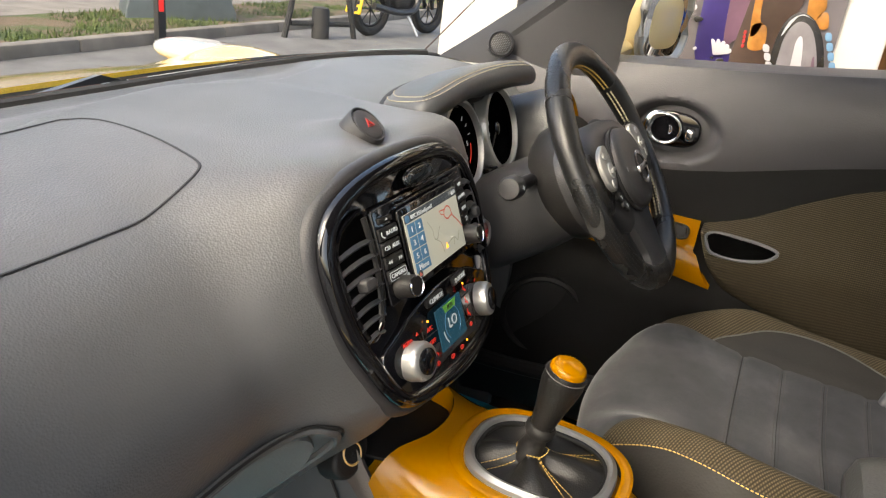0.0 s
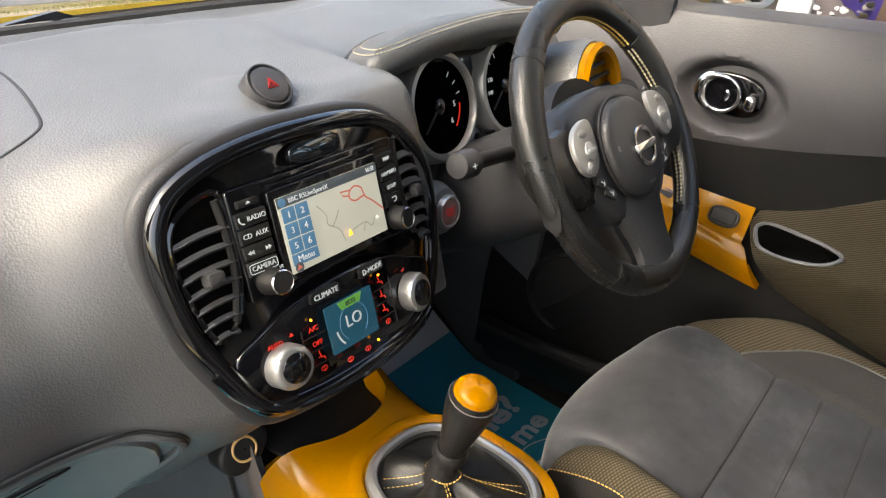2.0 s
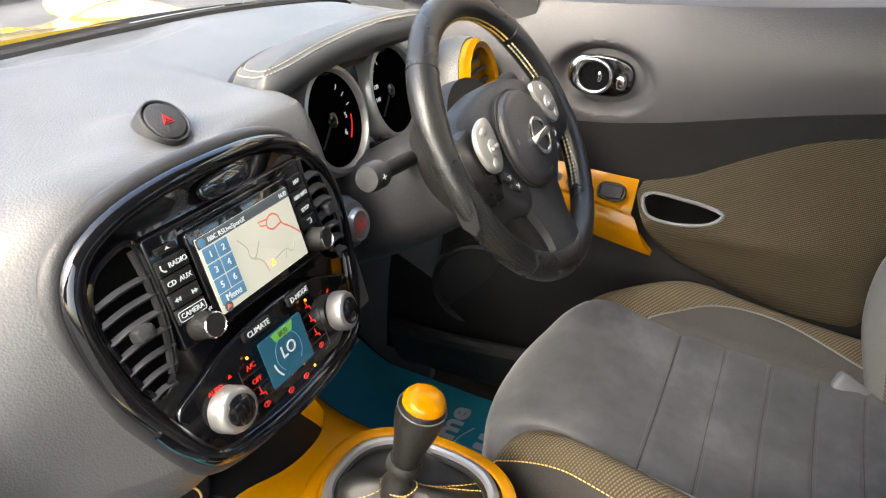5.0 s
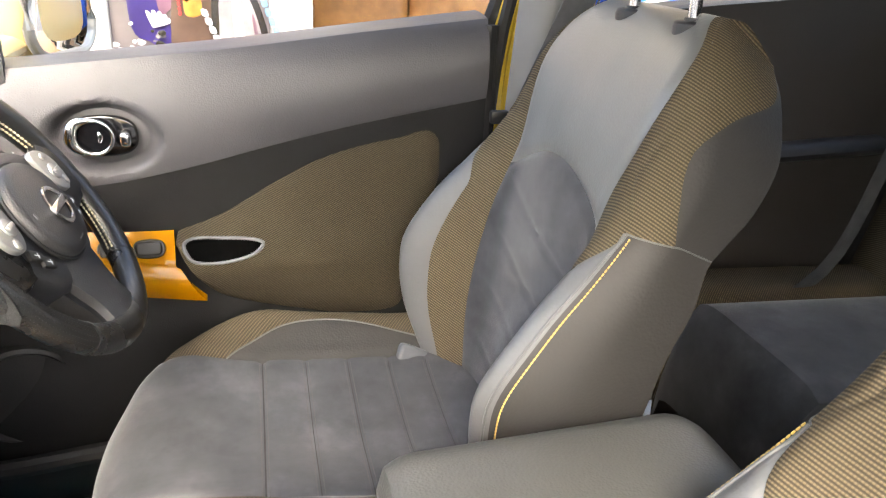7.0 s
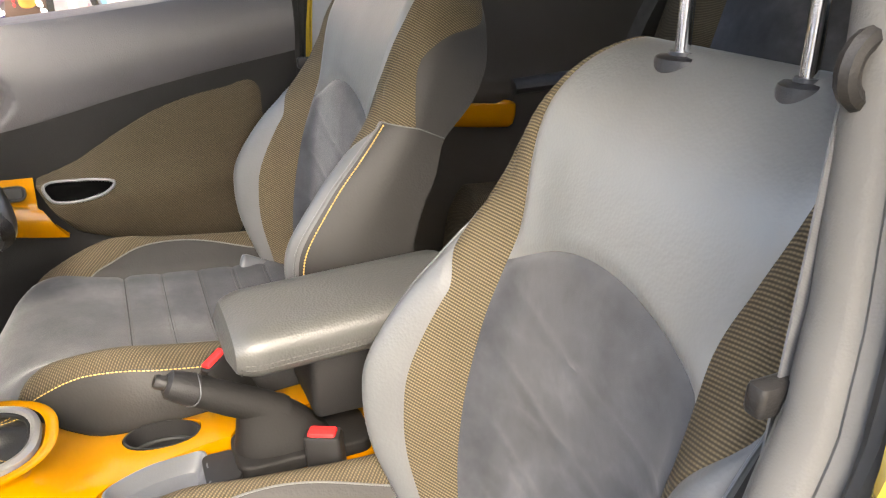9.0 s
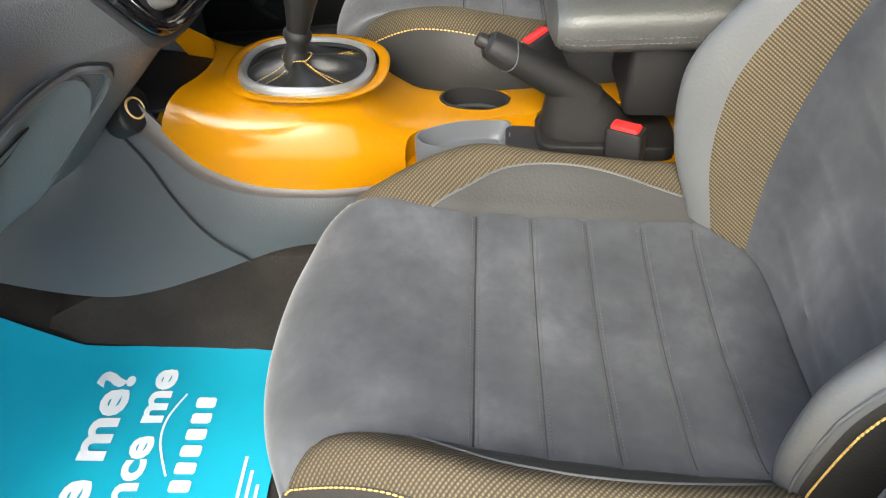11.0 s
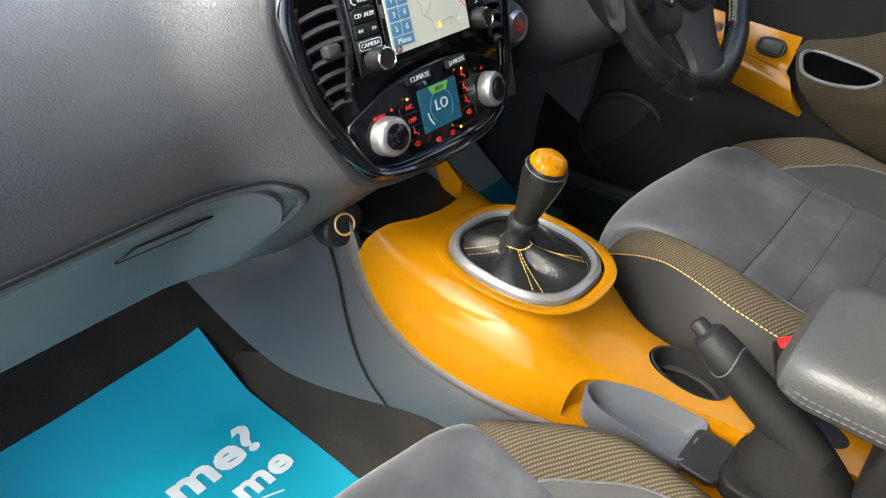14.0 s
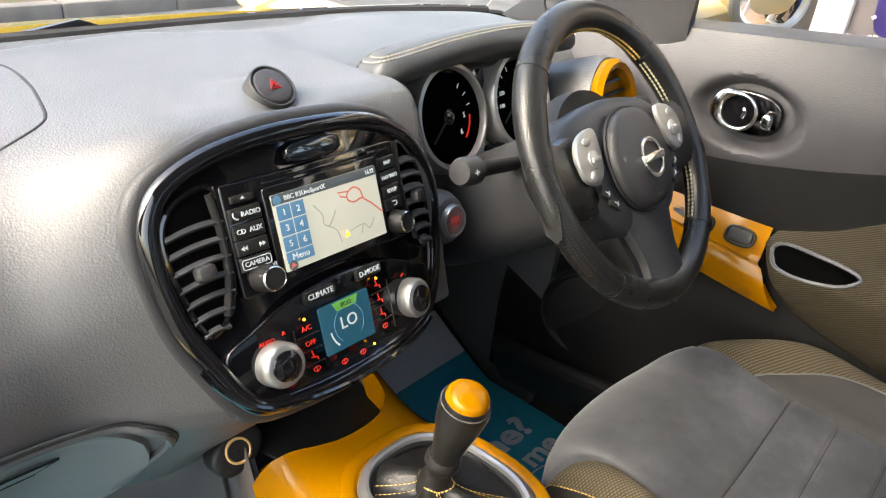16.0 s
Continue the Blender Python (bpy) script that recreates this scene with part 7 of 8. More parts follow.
paper_mat((-0.528, -0.048, 0), (1, 0.02, 0), (-0.02, 1, 0), 0.40, 0.425, "teal printed paper mat on the passenger footwell carpet")
driver_mat = paper_mat((0.222, -0.09, 0), (1, -0.02, 0), (0.02, 1, 0), 0.40, 0.44, "teal printed paper mat on the driver's footwell carpet")
part("white_margin", sheet(lambda u, v: (0.232 + 0.40 * u, 0.343 + 0.09 * v, paper_z(0.432, 0.343 + 0.09 * v, 0.003)), 12, 8, 0.0006), ink_white, driver_mat, "unprinted white paper edge")


# ---- outside ----
asphalt = base_mat("asphalt", (0.11, 0.108, 0.104), 0.9)
vary(asphalt, (0.112, 0.110, 0.105), 3, 0.25, 8)
bump(asphalt, noise_tex(asphalt, 150, 3), 0.6, 0.01)
paving = base_mat("concrete_paving", (0.3, 0.28, 0.25), 0.85)
vary(paving, (0.15, 0.135, 0.115), 4, 0.25, 8)
grass_ground = base_mat("leaf_litter", (0.16, 0.12, 0.06), 0.95)
gn = noise_tex(grass_ground, 2.2, 7, 0.65)
grass_ground.node_tree.links.new(ramp(grass_ground, gn, [(0.38, (0.13, 0.09, 0.055)), (0.5, (0.10, 0.075, 0.04)), (0.58, (0.055, 0.075, 0.016)), (0.7, (0.035, 0.06, 0.01))]), grass_ground.node_tree.nodes["Principled BSDF"].inputs["Base Color"])
bump(grass_ground, noise_tex(grass_ground, 60, 4), 1.0, 0.02)
gbm = sheet(lambda u, v: (-200 + 400 * u, -200 + 400 * v, GROUND + 0.004 * noise.noise((u * 400, v * 400, 0))), 60, 60)
solo("ground", gbm, asphalt, "grey asphalt yard round the car", "ground", kind="structure")
for k in range(24):
    x = -2.0 + 0.92 * k
    solo("kerb", box(0.915, 0.13, 0.20, 0.02, (x, 5.30 + 0.01 * random.random(), GROUND + 0.01)), paving, "weathered concrete kerb stone", "kerb", "kerb stones", "structure")
vbm = sheet(lambda u, v: (-3 + 26 * u, 5.37 + 1.25 * v, GROUND + 0.09 + 0.03 * noise.noise((u * 40, v * 3, 1))), 160, 20)
solo("verge", vbm, grass_ground, "patchy grass and leaf litter verge", "verge", kind="structure")
blades = bmesh.new()
for k in range(9000):
    x, y = random.uniform(2.0, 11), random.uniform(5.40, 6.55)
    if noise.noise((x * 1.1, y * 1.3, 3)) < 0.0:
        continue
    h, a = random.uniform(0.02, 0.07), random.uniform(0, 6.28)
    z = GROUND + 0.085
    d = Vector((math.cos(a), math.sin(a), 0)) * 0.008
    l = Vector((random.uniform(-0.03, 0.03), random.uniform(-0.03, 0.03), h))
    blades.faces.new([blades.verts.new(Vector((x, y, z)) - d), blades.verts.new(Vector((x, y, z)) + d), blades.verts.new(Vector((x, y, z)) + l)])
blade_mat = base_mat("grass_blades", (0.1, 0.14, 0.03), 0.8)
vary(blade_mat, (0.06, 0.085, 0.02), 2, 0.4)
solo("grass", blades, blade_mat, "short green and yellow grass tufts", "grass", kind="stuff")
solo("pavement", box(30, 1.6, 0.05, 0.01, (8, 7.45, GROUND + 0.06)), paving, "pale concrete pavement beyond the verge", "pavement", kind="structure")
solo("road", sheet(lambda u, v: (-40 + 120 * u, 8.3 + 7 * v, GROUND + 0.02), 20, 6, 0.02), asphalt, "grey tarmac road", "road", kind="structure")
solo("pavement", box(60, 3.0, 0.06, 0.01, (8, 17.0, GROUND + 0.04)), paving, "pale pavement across the road", "pavement", kind="structure")
brick = base_mat("far_brick", (0.35, 0.2, 0.14), 0.9)
vary(brick, (0.2, 0.12, 0.085), 1.2, 0.25, 8)
far = thing("building", "low brick building across the road", "building")
part("wall", box(50, 0.4, 5, 0.02, (10, 22, 2.1)), brick, far)
part("roof", loft([[(-16, 21.4, 4.6), (36, 21.4, 4.6), (36, 26, 7), (-16, 26, 7)], [(-16, 21.4, 4.75), (36, 21.4, 4.75), (36, 26, 7.15), (-16, 26, 7.15)]]), asphalt, far)
for k in range(14):
    w = part("window", box(1.4, 0.1, 1.3, 0.02, (-12 + 3.4 * k, 21.78, 1.6)), base_mat("window_white", (0.7, 0.7, 0.68), 0.5) if k == 0 else bpy.data.materials["window_white"], far)
    part("pane", box(1.2, 0.1, 1.1, 0.01, (-12 + 3.4 * k, 21.75, 1.6)), glass_dark, w)

# totem sign on a dark plinth
white_panel = base_mat("white_panel", (0.45, 0.44, 0.42), 0.4)
vary(white_panel, (0.45, 0.44, 0.42), 2, 0.05)
plinth = base_mat("slate_plinth", (0.06, 0.075, 0.08), 0.5)
vary(plinth, (0.06, 0.075, 0.08), 5, 0.2)
sg = thing("totem_sign", "white sign panel on a slate grey plinth", "sign")
SGM = Matrix.Translation((5.95, 6.0, GROUND + 0.08)) @ Matrix.Rotation(radians(-34), 4, "Z")
part("plinth", moved(loft([[(p[0] * k, p[1] * k, z) for p in rrect(1.16, 0.42, 0.02)] for k, z in ((1, 0), (1, 0.10), (0.93, 0.20), (0.93, 0.26))]), SGM), plinth, sg)
part("panel", moved(box(1.0, 0.16, 2.4, 0.01, (0.0, 0, 1.45)), SGM), white_panel, sg)
part("printed_lines", moved(join(box(0.5, 0.004, 0.04, 0.001, (0.0, -0.083, 0.40)), box(0.35, 0.004, 0.04, 0.001, (0.0, -0.083, 0.50))), SGM), base_mat("sign_red", (0.5, 0.06, 0.05), 0.5), sg)
# marker post with red reflector
mp = thing("marker_post", "black verge marker post with red reflector", "post")
part("post", moved(box(0.10, 0.06, 0.75, 0.01, (0, 0, 0.37)), Matrix.Translation((4.80, 5.15, GROUND))), rubber, mp)
part("reflector", moved(box(0.05, 0.01, 0.20, 0.004, (0, 0, 0.42)), Matrix.Translation((4.78, 5.11, GROUND)) @ Matrix.Rotation(radians(-40), 4, "Z")), red_plastic, mp)
# pavement sign
af = thing("pavement_sign", "black folding pavement sign frame", "sign")
AM = Matrix.Translation((6.85, 4.75, GROUND)) @ Matrix.Rotation(radians(-30), 4, "Z")
for s in (-1, 1):
    part("leg", moved(tube([(s * 0.44, 0, 0.0), (s * 0.20, 0.0, 1.1)], 0.035, 8), AM), rubber, af)
part("crossbar", moved(tube([(-0.36, 0, 0.16), (0.36, 0, 0.16)], 0.03, 8), AM), rubber, af)
part("water_base", moved(lathe([(0.10, 0), (0.10, 0.30), (0.085, 0.34), (0.0005, 0.34)], 20), AM), rubber, af)
# motorcycle
mc = thing("motorcycle", "black and chrome motorcycle with a yellow number plate", "motorcycle")
BM_ = Matrix.Translation((8.2, 4.47, GROUND)) @ Matrix.Rotation(radians(-14), 4, "Z")
for x in (-0.52, 0.58):
    wh = part("wheel", moved(tube([(x + 0.27 * math.cos(k * math.pi / 16), 0, 0.32 + 0.27 * math.sin(k * math.pi / 16)) for k in range(32)], 0.055, 10, closed=True, up=(0, 1, 0)), BM_), rubber, mc)
    part("rim", moved(tube([(x + 0.205 * math.cos(k * math.pi / 16), 0, 0.32 + 0.205 * math.sin(k * math.pi / 16)) for k in range(32)], 0.015, 8, closed=True, up=(0, 1, 0)), BM_), matt_black, wh)
    part("spokes", moved(join(*[tube([(x, 0, 0.32), (x + 0.2 * math.cos(a * 0.785), 0, 0.32 + 0.2 * math.sin(a * 0.785))], 0.008, 5, up=(0, 1, 0)) for a in range(8)]), BM_), matt_black, wh)
dark_steel = base_mat("dark_steel", (0.05, 0.05, 0.052), 0.35, 0.6)
part("engine", moved(join(pillow(0.36, 0.26, 0.30, 3, at=(0.02, 0, 0.46)), *[box(0.22, 0.24, 0.012, 0.003, (0.05, 0, 0.62 + 0.022 * k)) for k in range(6)]), BM_), dark_steel, mc)
part("frame", moved(join(tube(smooth_line([(0.42, 0, 0.92), (0.30, 0, 0.62), (0.25, 0, 0.33), (-0.15, 0, 0.33), (-0.40, 0, 0.45)], 20), 0.03, 8), tube([(0.58, 0.07, 0.32), (0.40, 0.07, 1.0)], 0.026, 8), tube([(0.58, -0.07, 0.32), (0.40, -0.07, 1.0)], 0.026, 8)), BM_), matt_black, mc)
part("tank", moved(pillow(0.46, 0.28, 0.24, 2.6, at=(0.14, 0, 0.88)), BM_), gloss, mc)
part("saddle", moved(pillow(0.62, 0.26, 0.12, 3, at=(-0.34, 0, 0.80)), BM_), rubber, mc)
part("exhaust", moved(tube(smooth_line([(0.2, -0.14, 0.5), (0.1, -0.17, 0.33), (-0.2, -0.18, 0.30), (-0.65, -0.18, 0.38)], 16), 0.04, 10), BM_), dark_steel, mc)
part("mudguard", moved(tube([(-0.52 + 0.33 * math.cos(a), 0, 0.32 + 0.33 * math.sin(a)) for a in [0.5 + 2.0 * k / 12 for k in range(13)]], 0.05, 8, up=(0, 1, 0), flat=0.4), BM_), gloss, mc)
part("stand", moved(tube([(0.0, -0.12, 0.3), (0.06, -0.3, 0.02)], 0.015, 6), BM_), satin, mc)
npl = part("number_plate", moved(box(0.02, 0.25, 0.19, 0.006), BM_ @ Matrix.Translation((-0.80, 0, 0.36)) @ Matrix.Rotation(0.25, 4, "Y")), base_mat("plate_yellow", (0.8, 0.5, 0.02), 0.4), mc, "yellow number plate")
part("plate_bars", moved(join(box(0.002, 0.18, 0.05, 0.0005, (-0.011, 0, 0.04)), box(0.002, 0.16, 0.05, 0.0005, (-0.011, 0, -0.04))), BM_ @ Matrix.Translation((-0.80, 0, 0.36)) @ Matrix.Rotation(0.25, 4, "Y")), matt_black, npl)
part("tail_lamp", moved(pillow(0.06, 0.12, 0.06, 3, at=(-0.82, 0, 0.70)), BM_), red_plastic, mc)

# showroom front beside the car
SX = 2.2
sf = thing("showroom", "white framed showroom front with large windows", "building")
part("corner_column", box(0.22, 0.34, 2.7, 0.01, (SX + 0.11, 0.94, GROUND + 1.35)), white_panel, sf, "white corner column")
part("drain_pipe", tube([(SX - 0.03, 0.74, GROUND), (SX - 0.03, 0.74, 2.3)], 0.04, 12), rubber, sf)
for y, w in ((0.62, 0.08), (-0.405, 0.15), (-1.63, 0.06), (-2.75, 0.08), (-4.6, 0.1)):
    part("mullion", box(0.10, w, 2.5, 0.008, (SX + 0.05, y, GROUND + 1.25)), white_panel, sf)
part("stall_riser", box(0.12, 5.5, 0.30, 0.01, (SX + 0.07, -1.95, GROUND + 0.15)), white_panel, sf)
part("lintel", box(0.14, 5.7, 0.3, 0.01, (SX + 0.07, -1.9, 2.2)), white_panel, sf)
part("return_wall", box(6.0, 0.12, 2.7, 0.01, (SX + 3.2, 1.05, GROUND + 1.35)), white_panel, sf)
part("rear_wall", box(0.12, 7.0, 2.7, 0.01, (SX + 4.4, -2.4, GROUND + 1.35)), base_mat("warm_wall", (0.30, 0.19, 0.09), 0.8), sf)
part("floor_slab", box(4.4, 6.5, 0.06, 0.01, (SX + 2.2, -2.2, GROUND + 0.04)), base_mat("wood_floor", (0.22, 0.13, 0.06), 0.5), sf)
part("window_pane", box(0.012, 5.2, 2.2, 0.002, (SX + 0.05, -1.97, GROUND + 1.4)), bpy.data.materials["clear_glass"], sf, "clear shop window").visible_shadow = False
part("roof", box(4.5, 6.4, 0.1, 0.01, (SX + 2.3, -2.2, 2.36)), white_panel, sf)
# unseen glowing boxes, added to brighten and warm the showroom inside
for y in (-0.6, -1.8, -3.0):
    glow_box = part("showroom_glow", box(1.2, 0.25, 0.05, 0.01, (SX + 1.6, y, 2.15)), emitter("shop_glow", (1.0, 0.75, 0.45), 0.6) if y == -0.6 else bpy.data.materials["shop_glow"], sf)

# poster in the window: flat print of a motorcycle front
po = thing("window_poster", "large window poster of a motorcycle front fork and exhaust", "poster")
PX = SX - 0.02
def flat(points, mat, name, off, closed_n=40):
    pts = smooth_line([(p[0], p[1], 0) for p in points], closed_n, True)
    o = [q.to_2d() for q in pts]
    area = sum(o[i - 1].x * o[i].y - o[i].x * o[i - 1].y for i in range(len(o)))
    o = o if area > 0 else o[::-1]
    # local x runs to -y of the car, local y up
    m = Matrix.Translation((PX - off, 0, 0)) @ Matrix((Vector((0, -1, 0)), Vector((0, 0, 1)), Vector((-1, 0, 0)))).transposed().to_4x4()
    return part(name, moved(plate(o, 0.001, 0.0002), m), mat, po)


def ink(name, c, rough=0.35, amount=0.2, scale=6):
    m = base_mat(name, c, rough)
    vary(m, c, scale, amount)
    return m


pm = Matrix.Translation((PX, 0.02, 0.95)) @ Matrix((Vector((0, -1, 0)), Vector((0, 0, 1)), Vector((-1, 0, 0)))).transposed().to_4x4()
part("poster_sheet", moved(plate(rrect(0.50, 2.0, 0.01), 0.004, 0.001), pm @ Matrix.Translation((0.105, 0, -0.006))), ink("poster_grey", (0.085, 0.075, 0.08), 0.35, 0.3, 3), po)
print_blue, print_brown = ink("print_blue", (0.024, 0.016, 0.10), 0.3, 0.35, 5), ink("print_brown", (0.05, 0.032, 0.026), 0.3, 0.4, 6)
print_gold, print_dark = ink("print_gold", (0.30, 0.13, 0.03), 0.25, 0.45, 12), ink("print_dark", (0.012, 0.012, 0.014), 0.25, 0.3)
print_grey, print_pale = ink("print_grey", (0.14, 0.13, 0.14), 0.25, 0.25, 9), ink("print_pale", (0.33, 0.32, 0.34), 0.3, 0.15)
print_mauve, print_sky = ink("print_mauve", (0.11, 0.06, 0.09), 0.3, 0.4, 5), ink("print_sky", (0.10, 0.20, 0.32))
print_red = ink("print_red", (0.30, 0.02, 0.02))
flat([(-0.10, 0.60), (-0.05, 0.56), (0.005, 0.53), (0.02, 0.60), (-0.012, 0.70), (-0.02, 0.95), (-0.05, 1.3), (-0.12, 1.4), (-0.11, 0.8)], print_blue, "blue_fairing", 0.004)
flat([(-0.02, 0.72), (0.02, 0.66), (0.06, 0.75), (0.05, 1.0), (0.10, 1.5), (-0.03, 1.5)], print_mauve, "mauve_shade", 0.005)
flat([(0.02, 0.45), (0.10, 0.40), (0.16, 0.50), (0.20, 0.80), (0.26, 0.95), (0.24, 1.4), (0.08, 1.4), (0.05, 0.9), (0.02, 0.6)], print_brown, "fork_shadow", 0.006)
for pts in ([(0.070, 0.645), (0.118, 0.650), (0.112, 0.720), (0.070, 0.722)], [(0.060, 0.726), (0.098, 0.728), (0.080, 0.80), (0.075, 1.3), (0.045, 1.3)], [(0.262, 0.742), (0.297, 0.744), (0.285, 0.79), (0.26, 0.78)], [(0.222, 0.79), (0.275, 0.80), (0.262, 0.9), (0.25, 1.3), (0.205, 1.3)]):
    flat(pts, print_gold, "gold_fork", 0.008)
flat([(0.145, 0.44), (0.150, 0.57), (0.150, 0.67), (0.165, 0.742), (0.196, 0.778), (0.24, 0.772), (0.28, 0.73), (0.31, 0.66), (0.335, 0.55), (0.345, 0.42)], print_dark, "front_mudguard", 0.010)
flat([(0.165, 0.43), (0.172, 0.60), (0.175, 0.69), (0.195, 0.742), (0.225, 0.752), (0.258, 0.725), (0.29, 0.65), (0.312, 0.55), (0.325, 0.42)], print_grey, "exhaust_shape", 0.012)
flat([(0.225, 0.43), (0.218, 0.60), (0.215, 0.69), (0.232, 0.70), (0.252, 0.60), (0.262, 0.43)], print_pale, "exhaust_glint", 0.014)
flat([(0.166, 0.70), (0.18, 0.752), (0.215, 0.776), (0.25, 0.762), (0.232, 0.770), (0.20, 0.766)], print_pale, "mudguard_glint", 0.014)
flat([(0.300, 0.43), (0.288, 0.55), (0.278, 0.64), (0.286, 0.64), (0.30, 0.55), (0.312, 0.43)], print_mauve, "exhaust_edge", 0.014)
for k in range(5):
    flat([(0.118 + 0.011 * k, 0.664 - 0.027 * k), (0.136 + 0.011 * k, 0.662 - 0.027 * k), (0.140 + 0.011 * k, 0.642 - 0.027 * k), (0.122 + 0.011 * k, 0.644 - 0.027 * k)], print_pale, "printed_letter_bar", 0.016, 16)
    flat([(0.296 + 0.012 * k, 0.728 - 0.030 * k), (0.312 + 0.012 * k, 0.730 - 0.030 * k), (0.318 + 0.012 * k, 0.708 - 0.030 * k), (0.302 + 0.012 * k, 0.706 - 0.030 * k)], print_sky, "printed_letter_bar", 0.016, 16)
for k in range(4):
    flat([(0.046 + 0.001 * k, 0.70 - 0.015 * k), (0.054 + 0.001 * k, 0.70 - 0.015 * k), (0.054 + 0.001 * k, 0.689 - 0.015 * k), (0.046 + 0.001 * k, 0.689 - 0.015 * k)], print_red, "red_mark", 0.0155, 12)
for k in range(5):
    q = 0.5 + 0.35 * k
    flat([(-0.035, 0.604), (-0.035 + 0.055 * math.cos(q) , 0.612 + 0.045 * math.sin(q)), (-0.03 + 0.050 * math.cos(q - 0.2), 0.606 + 0.04 * math.sin(q - 0.2))], print_pale, "wing_feather", 0.0152 + 0.0002 * k, 12)
rng = random.Random(4)
for k in range(60):
    a = rng.uniform(-0.15, 0.0)
    b = rng.uniform(0.42, 0.60) if a > -0.10 else rng.uniform(0.42, 0.95)
    r = rng.uniform(0.005, 0.018)
    flat([(a + r * rng.uniform(0.4, 1.2) * math.cos(q), b + r * rng.uniform(0.3, 1.0) * math.sin(q)) for q in (0, 1.2, 2.4, 3.6, 4.8)], rng.choice([print_pale, print_dark, print_grey, print_pale]), "engine_patch", 0.0156 + 0.0003 * k, 16)
part("corner_post", box(0.10, 0.10, 2.5, 0.008, (SX + 0.0, 0.215, GROUND + 1.25)), white_panel, sf)
# unseen plain walls that close the yard, added to hold back low sky light
yard = base_mat("yard_render", (0.20, 0.19, 0.18), 0.9)
vary(yard, (0.20, 0.19, 0.18), 0.8, 0.2)
solo("unseen_wall_west", box(0.3, 40, 0.9, 0.02, (-14.2, -3.0, GROUND + 0.45)), yard, "unseen plain wall along the yard, added to block low light", "wall", kind="structure")
solo("unseen_wall_south", box(30, 0.3, 2.2, 0.02, (-1.0, -18.0, GROUND + 1.1)), yard, "unseen plain wall behind the car, added to block low light", "wall", kind="structure")
# sofa inside the showroom
sofa_mat = ink("brown_hide", (0.24, 0.125, 0.045), 0.42, 0.25, 8)
bump(sofa_mat, noise_tex(sofa_mat, 40, 3), 0.2, 0.004)
FL = GROUND + 0.07
sofa = thing("sofa", "brown leather two-seat sofa inside the showroom", "sofa")
SF = Matrix.Translation((SX + 2.75, -1.35, FL)) @ Matrix.Rotation(radians(-14), 4, "Z")
part("base", moved(box(0.86, 1.60, 0.30, 0.03, (0, 0, 0.22)), SF), sofa_mat, sofa)
for k in (-0.36, 0.36):
    part("seat_cushion", moved(pillow(0.74, 0.70, 0.22, 5, at=(-0.08, k, 0.46)), SF), sofa_mat, sofa)
    part("back_cushion", moved(pillow(0.26, 0.72, 0.52, 4, at=(0.28, k, 0.74)), SF @ Matrix.Rotation(0.0, 4, "Y")), sofa_mat, sofa)
for k in (-0.80, 0.80):
    part("arm", moved(join(box(0.86, 0.20, 0.66, 0.05, (0, k, 0.40)), pillow(0.90, 0.26, 0.20, 3, at=(0, k, 0.72))), SF), sofa_mat, sofa)
part("back_frame", moved(box(0.16, 1.62, 0.90, 0.05, (0.42, 0, 0.52)), SF), sofa_mat, sofa)
for x in (-0.36, 0.36):
    for k in (-0.72, 0.72):
        part("foot", moved(lathe([(0.03, 0), (0.035, 0.08)], 12), SF @ Matrix.Translation((x, k, 0))), matt_black, sofa)
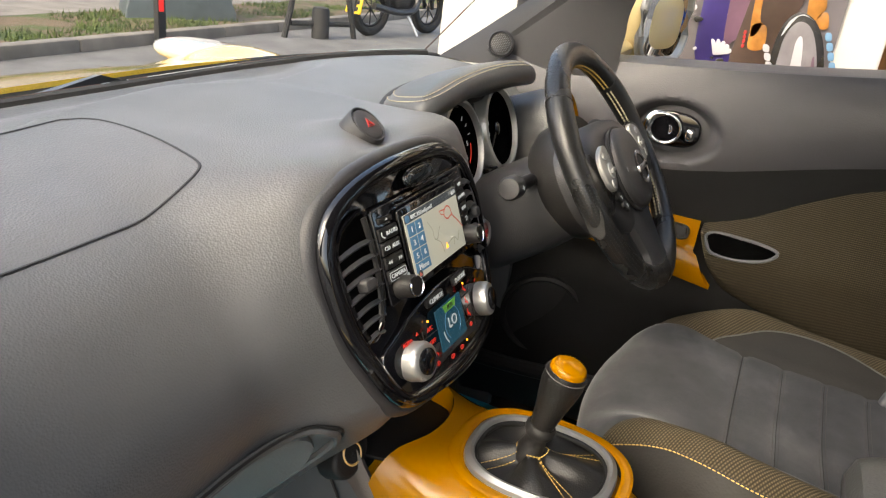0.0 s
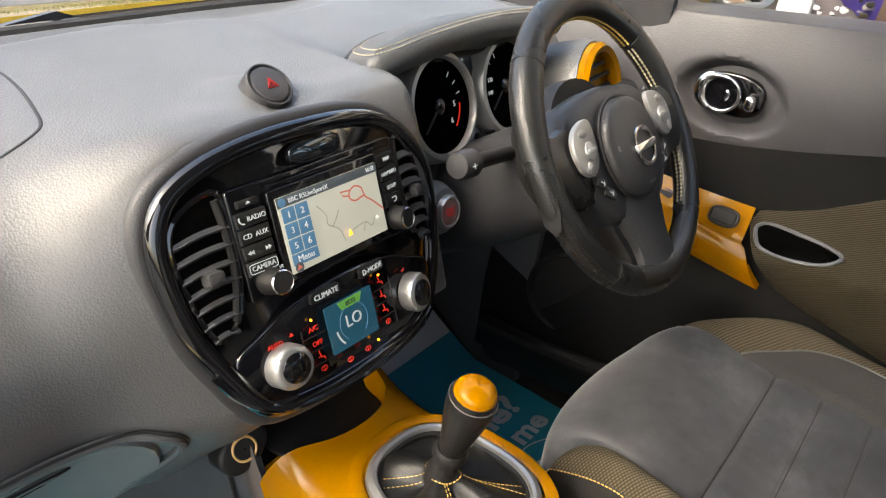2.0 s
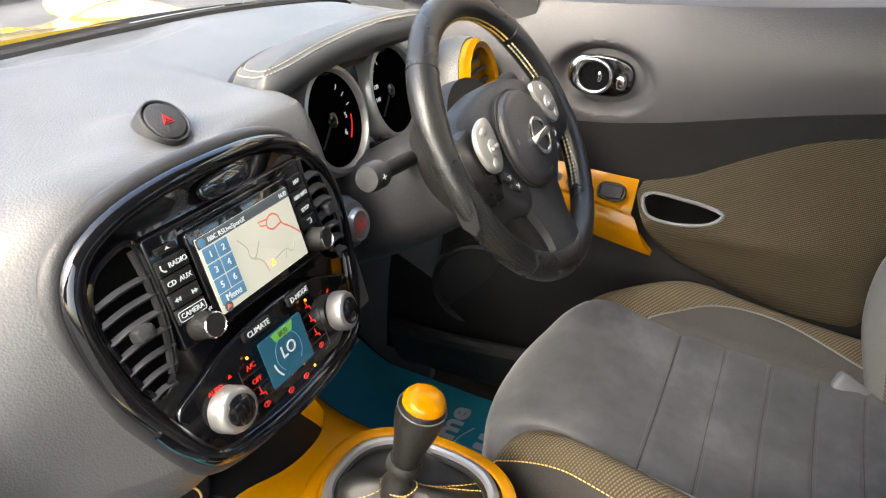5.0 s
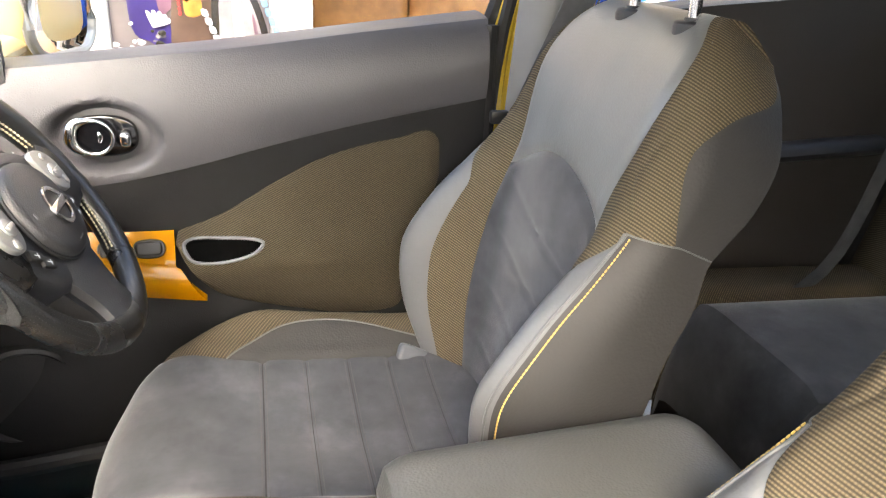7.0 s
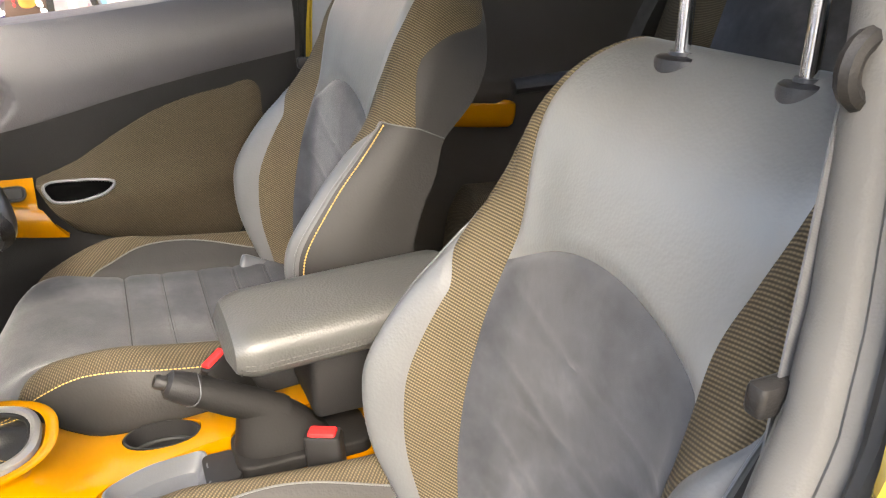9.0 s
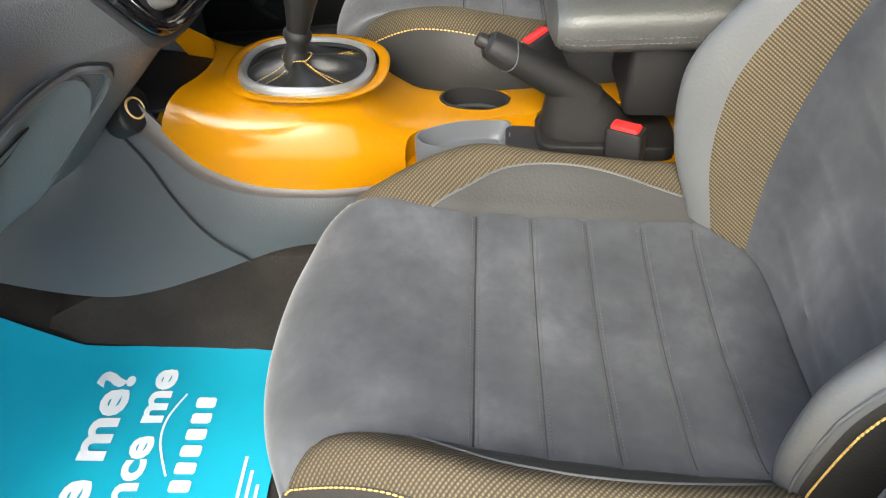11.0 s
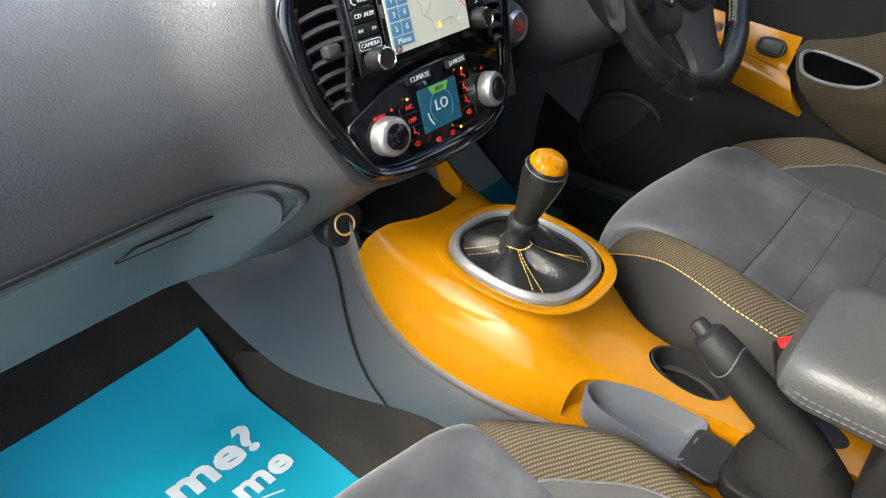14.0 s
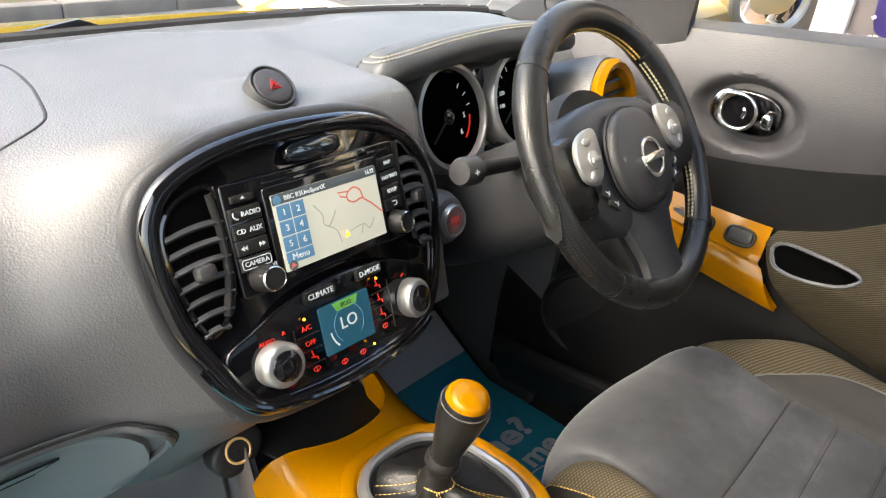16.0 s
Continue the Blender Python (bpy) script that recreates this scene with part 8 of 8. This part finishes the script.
# motorcycles on show behind the glass
for y, x0, col, name in ((-2.55, 4.0, (0.02, 0.08, 0.50), "blue"), (-3.05, 4.15, (0.02, 0.13, 0.55), "blue"), (-3.55, 4.3, (0.50, 0.02, 0.03), "red"), (-4.1, 4.45, (0.03, 0.10, 0.45), "blue")):
    bk = thing("parked_motorcycle", "bright %s sports motorcycle on show in the showroom" % name, "motorcycle", "parked motorcycles")
    B2 = Matrix.Translation((x0, y, FL)) @ Matrix.Rotation(radians(165), 4, "Z") @ Matrix.Scale(1.06, 4)
    pm2 = ink("bike_paint", col, 0.2, 0.15)
    for x in (-0.62, 0.66):
        wh = part("wheel", moved(tube([(x + 0.26 * math.cos(j * math.pi / 14), 0, 0.32 + 0.26 * math.sin(j * math.pi / 14)) for j in range(28)], 0.06, 8, closed=True, up=(0, 1, 0)), B2), rubber, bk, "black tyre")
        part("rim", moved(tube([(x + 0.19 * math.cos(j * math.pi / 14), 0, 0.32 + 0.19 * math.sin(j * math.pi / 14)) for j in range(28)], 0.02, 8, closed=True, up=(0, 1, 0)), B2), satin, wh)
    part("fairing", moved(loft([[(x, w * c, z + h * q) for c, q in oval(1, 1, 20, 2.4)] for x, w, z, h in ((0.02, 0.20, 0.66, 0.26), (0.25, 0.24, 0.74, 0.33), (0.48, 0.22, 0.84, 0.28), (0.66, 0.16, 0.88, 0.18), (0.76, 0.07, 0.86, 0.09))]), B2), pm2, bk, "%s painted fairing" % name)
    part("tank", moved(pillow(0.50, 0.32, 0.27, 2.6, at=(0.0, 0, 0.95)), B2), pm2, bk)
    part("saddle", moved(pillow(0.42, 0.26, 0.09, 3, at=(-0.38, 0, 0.90)), B2), rubber, bk)
    part("tail", moved(loft([[(x, w * c, z + h * q) for c, q in oval(1, 1, 16, 2.4)] for x, w, z, h in ((-0.30, 0.14, 0.84, 0.08), (-0.60, 0.11, 0.95, 0.08), (-0.86, 0.05, 1.04, 0.04))]), B2), pm2, bk)
    part("engine", moved(pillow(0.5, 0.30, 0.38, 3, at=(0.02, 0, 0.48)), B2), dark_steel, bk)
    part("screen", moved(pillow(0.26, 0.26, 0.24, 2.4, at=(0.48, 0, 1.10)), B2), glass_dark, bk)
    part("handlebar", moved(tube(smooth_line([(0.22, -0.36, 1.02), (0.34, -0.16, 1.06), (0.36, 0, 1.07), (0.34, 0.16, 1.06), (0.22, 0.36, 1.02)], 16), 0.016, 8), B2), matt_black, bk)
    part("headlamp", moved(pillow(0.05, 0.18, 0.08, 3, at=(0.745, 0, 0.90)), B2), bpy.data.materials["lamp_glass"], bk)
    part("badge", moved(box(0.16, 0.012, 0.06, 0.004, (0.36, 0.226, 0.98)), B2), bpy.data.materials["plate_yellow"], bk, "yellow sticker on the fairing")
